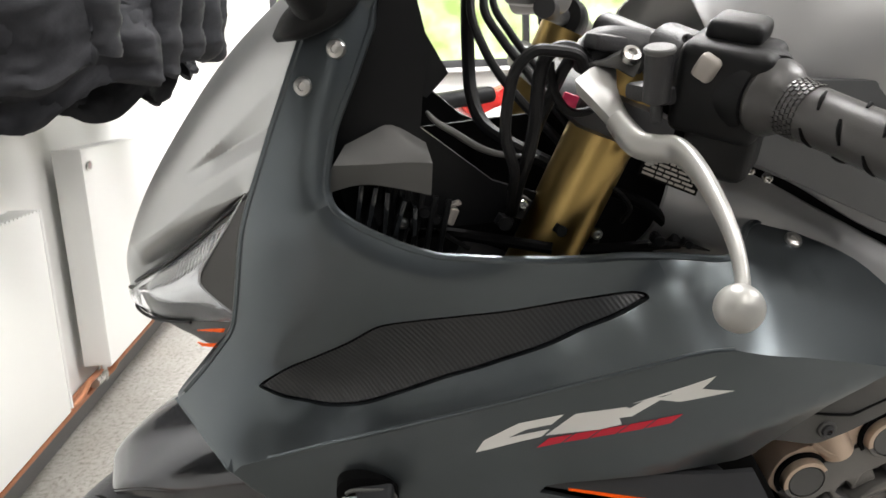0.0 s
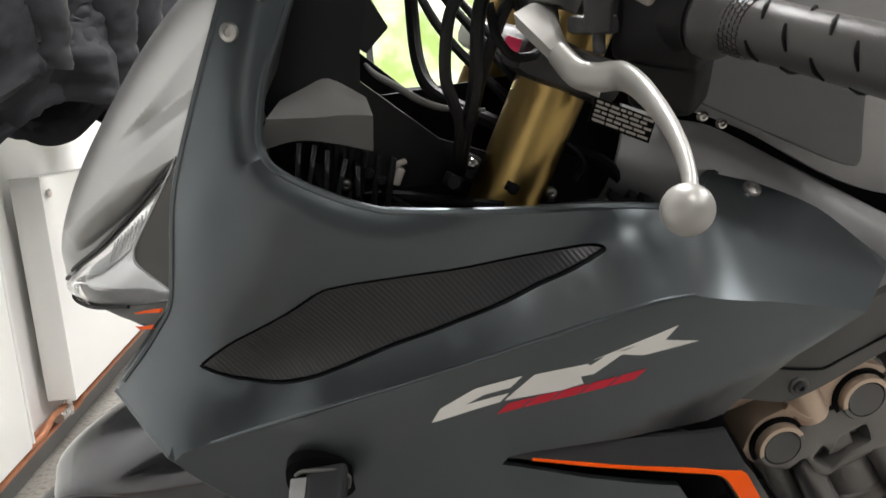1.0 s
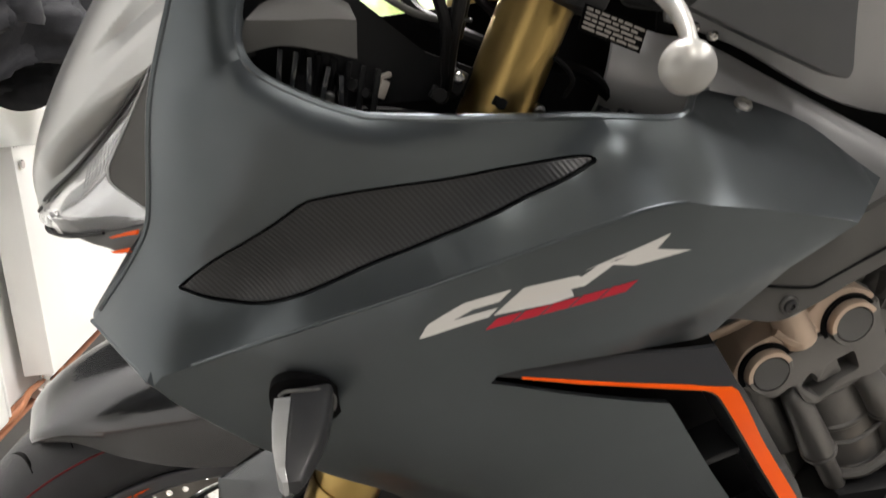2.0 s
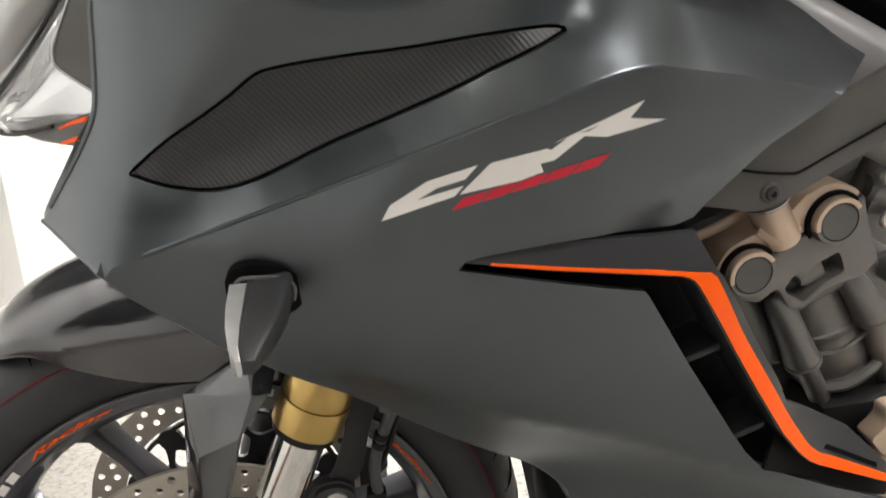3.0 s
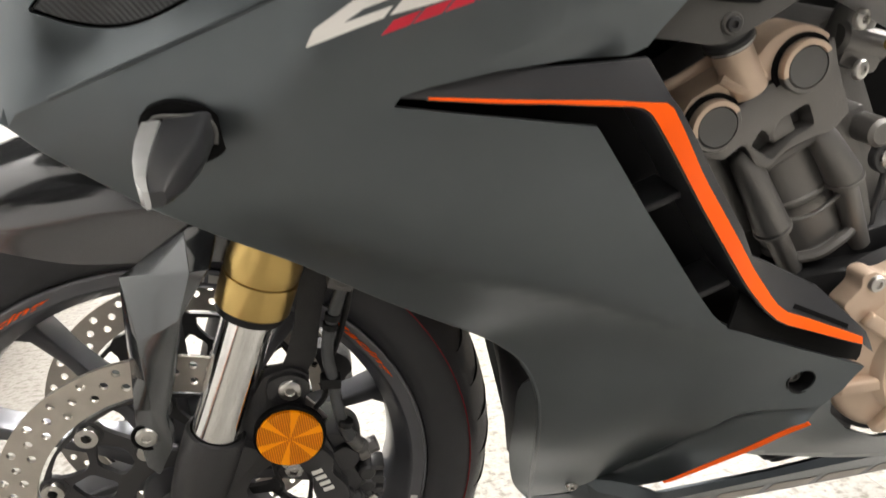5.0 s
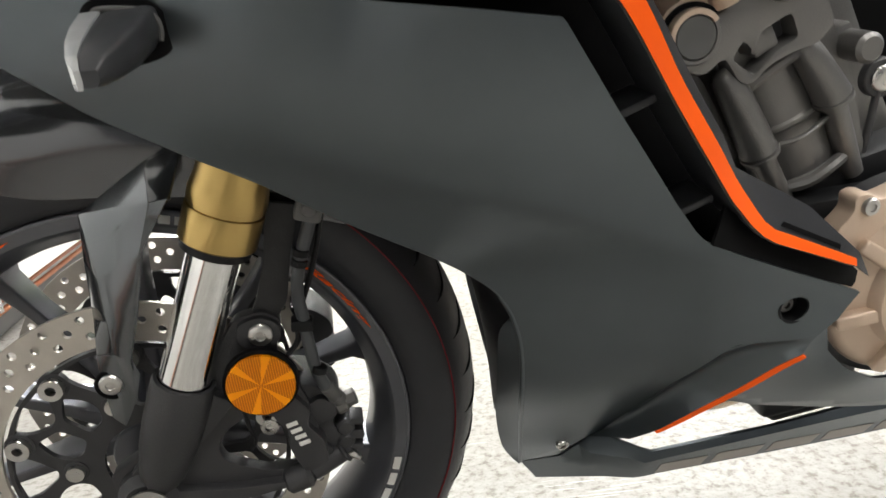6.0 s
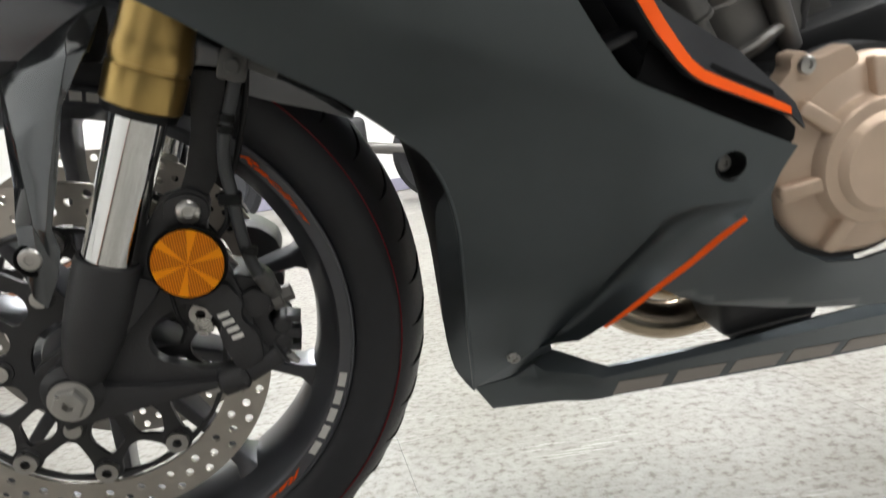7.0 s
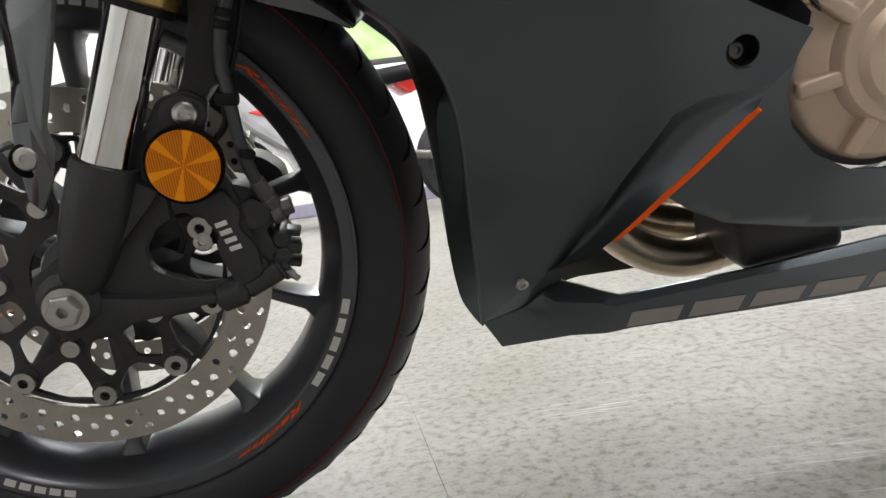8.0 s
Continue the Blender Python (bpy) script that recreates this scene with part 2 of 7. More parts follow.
M_LIGHT = glow_material("light_diffuser", (1.0, 0.96, 0.88), 6.0)
M_GREEN = glow_material("garden_backdrop", (0.36, 0.48, 0.13), 1.1, 2.6, (1.0, 1.0, 0.80))

# ---- building helpers ----
from mathutils.geometry import delaunay_2d_cdt


def finish(bm, name, mat, parent=None, label="", angle=32, smooth=True):
    me = bpy.data.meshes.new(name)
    bm.to_mesh(me)
    bm.free()
    me.materials.append(mat)
    if smooth:
        me.shade_smooth()
        me.set_sharp_from_angle(angle=radians(angle))
    ob = new(name, me)
    ob.parent = parent
    if label:
        ob["label"] = label
    return ob


def part(name, bm, mat, parent, label="", angle=32):
    return finish(bm, name, mat, parent, label, angle)


def alike(name, src, parent, m, label=""):
    """One more part on the mesh of src."""
    ob = new(name, src.data)
    ob.parent = parent
    ob.matrix_local = m
    if label:
        ob["label"] = label
    return ob


def thing(name, m, label, category, group="", kind=""):
    ob = new(name)
    ob.empty_display_size = 0.05
    ob.matrix_world = m
    return tagged(ob, label, category, group, kind)


def V(*a):
    return Vector(a)


def spline(pts, n=8, closed=False):
    """Catmull-Rom through points of any dimension."""
    p = [np.array(q, float) for q in pts]
    out, k = [], len(p)
    for i in range(k if closed else k - 1):
        a, b = p[i], p[(i + 1) % k]
        pa = p[i - 1] if (i or closed) else 2 * a - b
        pb = p[(i + 2) % k] if (closed or i + 2 < k) else 2 * b - a
        for j in range(n):
            t = j / n
            out.append(0.5 * (2 * a + (b - pa) * t + (2 * pa - 5 * a + 4 * b - pb) * t * t + (3 * a - pa - 3 * b + pb) * t ** 3))
    if not closed:
        out.append(p[-1])
    return [tuple(q) for q in out]


def rounded(pts, r, n=4):
    """A closed polygon with its corners rounded by r."""
    out, k = [], len(pts)
    for i in range(k):
        a, b, c = (np.array(pts[j % k], float) for j in (i - 1, i, i + 1))
        la, lc = np.linalg.norm(a - b), np.linalg.norm(c - b)
        s = min(r, 0.45 * la, 0.45 * lc)
        p, q = b + (a - b) / la * s, b + (c - b) / lc * s
        for j in range(n + 1):
            t = j / n
            out.append(tuple((1 - t) ** 2 * p + 2 * t * (1 - t) * b + t * t * q))
    return out


def plate_field(pts, reg=1e-5):
    """A thin-plate surface y(x, z) through points (x, z, y)."""
    p = np.array(pts, float)
    x, y = p[:, :2], p[:, 2]
    n = len(p)

    def u(d2):
        return 0.5 * d2 * np.log(d2 + 1e-12)

    k = u(((x[:, None] - x[None]) ** 2).sum(-1)) + reg * np.eye(n)
    q = np.hstack([np.ones((n, 1)), x])
    a = np.block([[k, q], [q.T, np.zeros((3, 3))]])
    w = np.linalg.solve(a, np.concatenate([y, np.zeros(3)]))

    def f(px, pz):
        d2 = (px - x[:, 0]) ** 2 + (pz - x[:, 1]) ** 2
        return float(w[:n] @ u(d2) + w[n] + w[n + 1] * px + w[n + 2] * pz)

    return f


def inside(p, poly):
    x, y = p
    c, j = False, len(poly) - 1
    for i in range(len(poly)):
        (xi, yi), (xj, yj) = poly[i], poly[j]
        if (yi > y) != (yj > y) and x < (xj - xi) * (y - yi) / (yj - yi) + xi:
            c = not c
        j = i
    return c


def far_from(p, poly, d, closed=True):
    a = np.array(poly, float)
    b = np.roll(a, -1, axis=0) if closed else a[1:]
    a = a if closed else a[:-1]
    e = b - a
    t = np.clip(((np.array(p) - a) * e).sum(1) / np.maximum((e * e).sum(1), 1e-14), 0, 1)
    return np.min(((np.array(p) - a - e * t[:, None]) ** 2).sum(1)) > d * d


def denser(poly, step, closed=True):
    out, k = [], len(poly)
    for i in range(k if closed else k - 1):
        a, b = np.array(poly[i], float), np.array(poly[(i + 1) % k], float)
        m = max(1, int(round(np.linalg.norm(b - a) / step)))
        out += [tuple(a + (b - a) * j / m) for j in range(m)]
    if not closed:
        out.append(tuple(poly[-1]))
    return out


def panel(outline, field, thick=0.003, holes=(), creases=(), step=0.012, inward=1.0):
    """A shell over an outline in the side view (x, z); field(x, z) gives its outer y. Inner side at y + thick."""
    bm = bmesh.new()
    out = denser(outline, step)
    hs = [denser(h, step) for h in holes]
    cs = [denser(c, step, False) for c in creases]
    verts, edges = [], []
    for loop in [out, *hs]:
        s = len(verts)
        verts += loop
        edges += [(s + i, s + (i + 1) % len(loop)) for i in range(len(loop))]
    for c in cs:
        c = [q for q in c if inside(q, out) and far_from(q, out, step * 0.3)]
        s = len(verts)
        verts += c
        edges += [(s + i, s + i + 1) for i in range(len(c) - 1)]
    xs, zs = [q[0] for q in out], [q[1] for q in out]
    row = 0
    z = min(zs) + step * 0.5
    while z < max(zs):
        x = min(xs) + (0.25 if row % 2 else 0.75) * step
        while x < max(xs):
            q = (x, z)
            if inside(q, out) and far_from(q, out, step * 0.45) and not any(inside(q, h) or not far_from(q, h, step * 0.45) for h in hs) and all(far_from(q, c, step * 0.45, False) for c in cs if len(c) > 1):
                verts.append(q)
            x += step
        z += step * 0.87
        row += 1
    r = delaunay_2d_cdt([Vector(q) for q in verts], edges, [], 0, 1e-6)
    co, tris = r[0], r[2]
    keep = []
    for t in tris:
        c = sum((co[i] for i in t), Vector((0, 0))) / len(t)
        if inside(c, out) and not any(inside(c, h) for h in hs):
            keep.append(t)
    front = [bm.verts.new((q[0], field(q[0], q[1]), q[1])) for q in co]
    back = [bm.verts.new(v.co + Vector((0, thick * inward, 0))) for v in front]
    count = {}
    for t in keep:
        bm.faces.new([front[i] for i in t])
        bm.faces.new([back[i] for i in reversed(t)])
        for i in range(len(t)):
            a, b = t[i], t[(i + 1) % len(t)]
            count[(a, b)] = count.get((a, b), 0) + 1
    for a, b in list(count):
        if (b, a) not in count:
            bm.faces.new([front[b], front[a], back[a], back[b]])
    bmesh.ops.delete(bm, geom=[v for v in bm.verts if not v.link_faces], context="VERTS")
    bmesh.ops.recalc_face_normals(bm, faces=bm.faces)
    return bm


def flat(y):
    return lambda x, z: y


def slab(outline, y0, y1, bevel=0.0, holes=()):
    """A straight plate between y0 and y1, its rim bevelled."""
    bm = panel(outline, flat(y0), y1 - y0, holes, step=0.05)
    if bevel:
        bmesh.ops.remove_doubles(bm, verts=bm.verts, dist=1e-6)
        es = [e for e in bm.edges if len(e.link_faces) == 2 and e.calc_face_angle() > 0.6 and abs(e.verts[0].co.y - e.verts[1].co.y) < 1e-6]
        bmesh.ops.bevel(bm, geom=es, offset=bevel, segments=2, affect="EDGES", profile=0.6)
    return bm


def frame_to(a, b):
    """The turn that takes z along a to b, standing at a."""
    d = (Vector(b) - Vector(a)).normalized()
    return Matrix.Translation(a) @ d.to_track_quat("Z", "Y").to_matrix().to_4x4()


def lathe(profile, m=None, seg=48, closed=False, bm=None):
    """Turns (r, h) pairs about z, then places the shape by m."""
    bm = bm or bmesh.new()
    m = m or Matrix()
    rings = []
    for r, h in profile:
        if r < 1e-6:
            rings.append([bm.verts.new(m @ Vector((0, 0, h)))])
        else:
            rings.append([bm.verts.new(m @ Vector((r * math.cos(2 * math.pi * i / seg), r * math.sin(2 * math.pi * i / seg), h))) for i in range(seg)])
    pairs = list(zip(rings, rings[1:])) + ([(rings[-1], rings[0])] if closed else [])
    for a, b in pairs:
        for i in range(seg):
            j = (i + 1) % seg
            if len(a) == 1 and len(b) == 1:
                continue
            if len(a) == 1:
                bm.faces.new([a[0], b[j], b[i]])
            elif len(b) == 1:
                bm.faces.new([a[i], a[j], b[0]])
            else:
                bm.faces.new([a[i], a[j], b[j], b[i]])
    if not closed:
        for ring in (rings[0], rings[-1]):
            if len(ring) > 2:
                bm.faces.new(ring)
    bmesh.ops.recalc_face_normals(bm, faces=bm.faces)
    return bm


def rod(a, b, r, bevel=0.0015, seg=24, bm=None, r2=None):
    L = (Vector(b) - Vector(a)).length
    r2 = r if r2 is None else r2
    e = min(bevel, L * 0.3, r * 0.4)
    return lathe([(0, 0), (r - e, 0), (r, e), (r2, L - e), (r2 - e, L), (0, L)], frame_to(a, b), seg, bm=bm)


def tube(pts, r, n=8, seg=10, bm=None, wide=None):
    """A hose along a smooth line. r: a radius or one for each point. wide: flattens the section."""
    bm = bm or bmesh.new()
    rs = r if isinstance(r, (list, tuple)) else [r] * len(pts)
    q = spline([(*p, k) for p, k in zip(pts, rs)], n)
    c = [Vector(p[:3]) for p in q]
    up, rings = None, []
    for i, p in enumerate(c):
        d = (c[min(i + 1, len(c) - 1)] - c[max(i - 1, 0)]).normalized()
        if up is None:
            up = d.orthogonal().normalized() if wide is None else (Vector(wide[1]) - d * d.dot(Vector(wide[1]))).normalized()
        up = (up - d * d.dot(up)).normalized()
        side = d.cross(up)
        k = wide[0] if wide else 1.0
        rings.append([bm.verts.new(p + (up * math.cos(2 * math.pi * j / seg) + side * k * math.sin(2 * math.pi * j / seg)) * q[i][3]) for j in range(seg)])
    for a, b in zip(rings, rings[1:]):
        for j in range(seg):
            bm.faces.new([a[j], a[(j + 1) % seg], b[(j + 1) % seg], b[j]])
    bm.faces.new(rings[0])
    bm.faces.new(rings[-1])
    bmesh.ops.recalc_face_normals(bm, faces=bm.faces)
    return bm


def block(size, m=None, bevel=0.004, seg=2, bm=None):
    bm = bm or bmesh.new()
    r = bmesh.ops.create_cube(bm, size=1.0, matrix=(m or Matrix()) @ Matrix.Diagonal((*size, 1)))
    vs = r["verts"]
    if bevel:
        es = list({e for v in vs for e in v.link_edges})
        bmesh.ops.bevel(bm, geom=es, offset=bevel, segments=seg, affect="EDGES", profile=0.5)
    return bm


def skin(rows, thick=0.003, way=(0, 1, 0), nu=10, nv=10, closed_v=False):
    """A shell lofted through rows of points; the inner side lies along way."""
    rr = [spline(r, nu) for r in rows]
    cols = [spline([r[i] for r in rr], nv) for i in range(len(rr[0]))]
    bm = bmesh.new()
    w = Vector(way)
    f = [[bm.verts.new(p) for p in c] for c in cols]
    b = [[bm.verts.new(Vector(p) + w * thick) for p in c] for c in cols]
    a, c = len(f), len(f[0])
    for i in range(a - 1):
        for j in range(c - 1):
            bm.faces.new([f[i][j], f[i + 1][j], f[i + 1][j + 1], f[i][j + 1]])
            bm.faces.new([b[i][j], b[i][j + 1], b[i + 1][j + 1], b[i + 1][j]])
    rim = [(i, 0) for i in range(a)] + [(a - 1, j) for j in range(1, c)] + [(i, c - 1) for i in range(a - 2, -1, -1)] + [(0, j) for j in range(c - 2, 0, -1)]
    for (i, j), (k, l) in zip(rim, rim[1:] + rim[:1]):
        bm.faces.new([f[i][j], f[k][l], b[k][l], b[i][j]])
    bmesh.ops.recalc_face_normals(bm, faces=bm.faces)
    return bm


def joined(*bms):
    out = bmesh.new()
    for b in bms:
        me = bpy.data.meshes.new("tmp")
        b.to_mesh(me)
        b.free()
        out.from_mesh(me)
        bpy.data.meshes.remove(me)
    return out


def circle(cx, cz, r, n=24, a0=0.0):
    return [(cx + r * math.cos(a0 + 2 * math.pi * i / n), cz + r * math.sin(a0 + 2 * math.pi * i / n)) for i in range(n)]


# ---- the motorcycle ----
# Its own frame: x to the rear, y to its right, z up; the front wheel stands at the origin, leaning onto its side stand.
BIKE = pose(-0.0190, 0.1201, 0.0017, 10.10, 0, 9.03)
bike = thing("motorcycle", BIKE, "matt gunmetal grey sport motorcycle with orange stripes leaning on the floor", "motorcycle")

# side fairing: outer surface above and below the main crease
CREASE = [(-0.0008, 0.6816), (0.03, 0.6915), (0.06, 0.7012), (0.10, 0.7142), (0.15, 0.731), (0.20, 0.748), (0.25, 0.766), (0.29, 0.780), (0.315, 0.788), (0.335, 0.790), (0.38, 0.782), (0.42, 0.7725), (0.449, 0.7645)]
CREASE_Y = [-0.1656, -0.170, -0.1755, -0.183, -0.1925, -0.202, -0.212, -0.2195, -0.2235, -0.225, -0.2255, -0.222, -0.2185]
RIDGE = [(x, z, y) for (x, z), y in zip(CREASE, CREASE_Y)]
UPPER = [
    (-0.0525, 0.6962, -0.0936), (-0.027, 0.689, -0.131), (0.028, 0.737, -0.149), (0.06, 0.724, -0.151), (0.09, 0.728, -0.162), (0.12, 0.739, -0.172), (0.16, 0.755, -0.180), (0.20, 0.770, -0.185), (0.25, 0.789, -0.184), (0.29, 0.805, -0.180),
    (0.06, 0.764, -0.160), (0.09, 0.786, -0.173), (0.12, 0.799, -0.180), (0.16, 0.803, -0.184), (0.20, 0.803, -0.184), (0.25, 0.807, -0.181),
    (0.13, 0.855, -0.188), (0.15, 0.847, -0.190), (0.18, 0.842, -0.190), (0.22, 0.839, -0.186), (0.26, 0.836, -0.181), (0.30, 0.832, -0.1745), (0.335, 0.827, -0.1715),
    (0.3527, 0.8265, -0.178), (0.3719, 0.8216, -0.1796), (0.4294, 0.801, -0.1813), (0.4897, 0.7795, -0.183), (0.3750, 0.8287, -0.150), (0.3914, 0.835, -0.138), (0.4143, 0.8302, -0.138), (0.4545, 0.812, -0.150), (0.4830, 0.7865, -0.170),
    (0.10, 0.912, -0.177), (0.08, 0.950, -0.160), (0.125, 0.99, -0.160), (0.085, 0.99, -0.150), (0.05, 0.906, -0.150), (0.032, 0.863, -0.145), (0.015, 0.797, -0.132), (0.002, 0.752, -0.122), (0.07, 0.85, -0.170)]
f_up = plate_field(RIDGE + UPPER, 2e-4)
f_left = plate_field(RIDGE[:10] + [q for q in UPPER if q[0] < 0.34] + [(0.375, 0.788, -0.239), (0.375, 0.800, -0.227), (0.375, 0.815, -0.209), (0.375, 0.828, -0.190)], 2e-4)
f_low = plate_field(RIDGE + [
    (0.178, 0.706, -0.203), (0.219, 0.675, -0.204), (0.28, 0.690, -0.217), (0.337, 0.761, -0.225), (0.36, 0.686, -0.215), (0.335, 0.651, -0.221), (0.362, 0.60, -0.222), (0.40, 0.540, -0.219), (0.44, 0.490, -0.217), (0.50, 0.465, -0.217), (0.545, 0.445, -0.215), (0.507, 0.428, -0.207), (0.532, 0.413, -0.210), (0.517, 0.392, -0.209),
    (0.018, 0.6602, -0.167), (0.06, 0.622, -0.169), (0.10, 0.595, -0.170), (0.15, 0.568, -0.172), (0.20, 0.537, -0.174), (0.25, 0.498, -0.170), (0.283, 0.478, -0.160),
    (0.16, 0.618, -0.196), (0.24, 0.585, -0.206), (0.32, 0.545, -0.209), (0.40, 0.505, -0.210),
    (0.313, 0.434, -0.157), (0.321, 0.39, -0.147), (0.326, 0.33, -0.125), (0.3305, 0.256, -0.080), (0.3397, 0.189, -0.042), (0.371, 0.238, -0.087), (0.405, 0.256, -0.099), (0.452, 0.326, -0.150), (0.492, 0.374, -0.192), (0.36, 0.33, -0.135), (0.41, 0.42, -0.184), (0.38, 0.46, -0.186)])
RIDGE_UP = [(0.360, 0.8250), (0.3719, 0.8216), (0.4294, 0.8010), (0.4860, 0.7808)]
FOLD = [(0.2456, 0.6886), (0.2804, 0.6973), (0.3376, 0.7161), (0.3615, 0.7250), (0.4004, 0.7423), (0.4465, 0.7620)]
LOW_FOLD = [(0.110, 0.6180), (0.165, 0.5935), (0.2105, 0.5765), (0.270, 0.5510), (0.342, 0.5230), (0.410, 0.4940), (0.480, 0.4660)]
LX, LZ = [q[0] for q in LOW_FOLD], [q[1] for q in LOW_FOLD]
RX, RZ = [q[0] for q in RIDGE_UP], [q[1] for q in RIDGE_UP]
FX, FZ = [q[0] for q in FOLD], [q[1] for q in FOLD]
CX, CZ = [q[0] for q in CREASE], [q[1] for q in CREASE]


def step01(v):
    v = min(1.0, max(0.0, v))
    return v * v * (3 - 2 * v)


def upper_y(x, z):
    # the swelling panel runs out into one flat facet between the crease and the upper ridge
    if x < 0.27:
        return f_left(x, z)
    a, b = f_left(x, z), -0.2255 + 0.417 * (x - 0.38) + 1.245 * (z - 0.782)
    h = max(0.0, 1 - abs(a - b) / 0.014)
    y = (b if x > 0.375 else max(a, b) + h * h * 0.0035)
    top = float(np.interp(x, RX, RZ))
    w = step01((z - top + 0.0005) / 0.005) * step01((x - 0.345) / 0.025)
    return y + w * (f_up(x, z) - y) if w > 0 else y


def side_y(x, z):
    d = (z - float(np.interp(x, CX, CZ))) / 0.0012
    k = min(1.0, max(0.0, 0.5 + 0.5 * d))
    k = k * k * (3 - 2 * k)
    fold = 0.0
    if x > 0.215 and z > 0.677:
        fold = 0.33 * max(0.0, float(np.interp(x, FX, FZ)) - z) * min(1.0, (x - 0.215) / 0.05)
    if 0.10 < x < 0.47 and z < 0.63:
        below = max(0.0, float(np.interp(x, LX, LZ)) - z)
        fold += 0.0085 * (1 - math.exp(-below / 0.024)) * step01((x - 0.10) / 0.05) * step01((0.47 - x) / 0.05)
    if x < 0.16 and z > 0.75:
        d = (z - 0.8482) * 0.860 - (x - 0.0316) * 0.511
        fold -= 0.0080 * math.exp(-abs(d) / 0.030) * step01((x - 0.015) / 0.04) * step01((0.14 - x) / 0.06)
    return (upper_y(x, z) if k > 0 else 0.0) * k + (f_low(x, z) if k < 1 else 0.0) * (1 - k) + fold + rolled_in(x, z)


OPENING = [(0.124, 0.990), (0.108, 0.952), (0.096, 0.926), (0.090, 0.902), (0.0895, 0.886), (0.098, 0.872), (0.125, 0.8565), (0.148, 0.8475), (0.165, 0.844), (0.22, 0.8395)]
OA = np.array(OPENING[:-1])
OE = np.array(OPENING[1:]) - OA


def rolled_in(x, z):
    """How far the panel turns inward next to the cockpit opening."""
    if x > 0.24 or z < 0.815:
        return 0.0
    p = np.array((x, z))
    t = np.clip(((p - OA) * OE).sum(1) / (OE * OE).sum(1), 0, 1)
    d = float(np.sqrt(np.min(((p - OA - OE * t[:, None]) ** 2).sum(1))))
    return 0.0075 * max(0.0, 1 - d / 0.018) ** 1.7 * step01((0.24 - x) / 0.09)


LOWER = spline([(-0.0525, 0.6962), (-0.038, 0.6925), (-0.0251, 0.6893), (-0.0008, 0.6809), (0.018, 0.6615), (0.0476, 0.6375), (0.0676, 0.6215), (0.10, 0.6005), (0.1521, 0.5652), (0.193, 0.5360), (0.2373, 0.5080), (0.2555, 0.4945), (0.281, 0.4715), (0.301, 0.4525), (0.3125, 0.432), (0.320, 0.404), (0.3235, 0.372), (0.326, 0.328), (0.3335, 0.254), (0.3405, 0.187)], 5)
CHAMFER = [(0.405, 0.256), (0.426, 0.296), (0.443, 0.340), (0.4655, 0.3890), (0.484, 0.3990), (0.527, 0.4040)]
DUCT_LOW = [(0.2195, 0.6725), (0.29, 0.6605), (0.3338, 0.6518), (0.3362, 0.6485), (0.367, 0.594), (0.407, 0.5290), (0.4215, 0.5075), (0.4295, 0.4985), (0.4395, 0.4925), (0.4905, 0.4668), (0.552, 0.4375)]
DUCT_TOP = [(0.372, 0.690), (0.36, 0.6865), (0.32, 0.690), (0.28, 0.6885), (0.24, 0.682), (0.224, 0.678)]
OUTLINE = ([(-0.0525, 0.6962)] + spline([(-0.0419, 0.7078), (-0.0198, 0.7341), (-0.005, 0.7537), (0.0085, 0.7740), (0.0160, 0.799), (0.030, 0.856), (0.050, 0.906), (0.068, 0.947), (0.088, 0.993)], 3)
           + [(0.126, 0.999)] + spline([(0.122, 0.984), (0.108, 0.952), (0.096, 0.926), (0.090, 0.902), (0.0895, 0.886), (0.098, 0.872), (0.125, 0.8565), (0.148, 0.8475), (0.165, 0.844), (0.22, 0.8395), (0.26, 0.8365), (0.30, 0.8325), (0.335, 0.8280), (0.352, 0.8290), (0.364, 0.8325), (0.375, 0.8363), (0.384, 0.8378), (0.393, 0.8372), (0.402, 0.8352), (0.4143, 0.8302), (0.4545, 0.812), (0.4830, 0.7865)], 4)
           + [(0.4897, 0.7795), (0.4502, 0.7634), (0.41, 0.737), (0.378, 0.699)] + DUCT_TOP + DUCT_LOW + [(0.540, 0.415)] + CHAMFER[::-1] + [(0.371, 0.230)] + LOWER[::-1][:-1])
CARBON = spline([(0.0257, 0.7374), (0.0332, 0.7444), (0.0545, 0.7597), (0.0746, 0.7717), (0.0939, 0.7838), (0.1125, 0.7965), (0.125, 0.8000), (0.146, 0.8026), (0.17, 0.8045), (0.20, 0.806), (0.25, 0.810), (0.285, 0.8115), (0.294, 0.8085), (0.286, 0.803), (0.25, 0.789), (0.20, 0.770), (0.16, 0.7555), (0.1401, 0.7475), (0.1218, 0.7390), (0.1033, 0.7312), (0.0844, 0.7255), (0.0658, 0.7242), (0.0483, 0.7276), (0.0316, 0.7344)], 5, True)


def shrunk(poly, d):
    a = np.array(poly)
    t = np.roll(a, -1, 0) - np.roll(a, 1, 0)
    nrm = np.stack([-t[:, 1], t[:, 0]], 1) / np.maximum(np.linalg.norm(t, axis=1), 1e-9)[:, None]
    area = 0.5 * np.sum(a[:, 0] * np.roll(a[:, 1], -1) - np.roll(a[:, 0], -1) * a[:, 1])
    return [tuple(q) for q in a + nrm * d * (1 if area > 0 else -1)]




def beside(line, d):
    """The line shifted d metres to its left."""
    a = np.array(spline(line, 4))
    t = np.gradient(a, axis=0)
    n = np.stack([t[:, 1], -t[:, 0]], 1) / np.linalg.norm(t, axis=1)[:, None]
    return [tuple(q) for q in a + n * d]


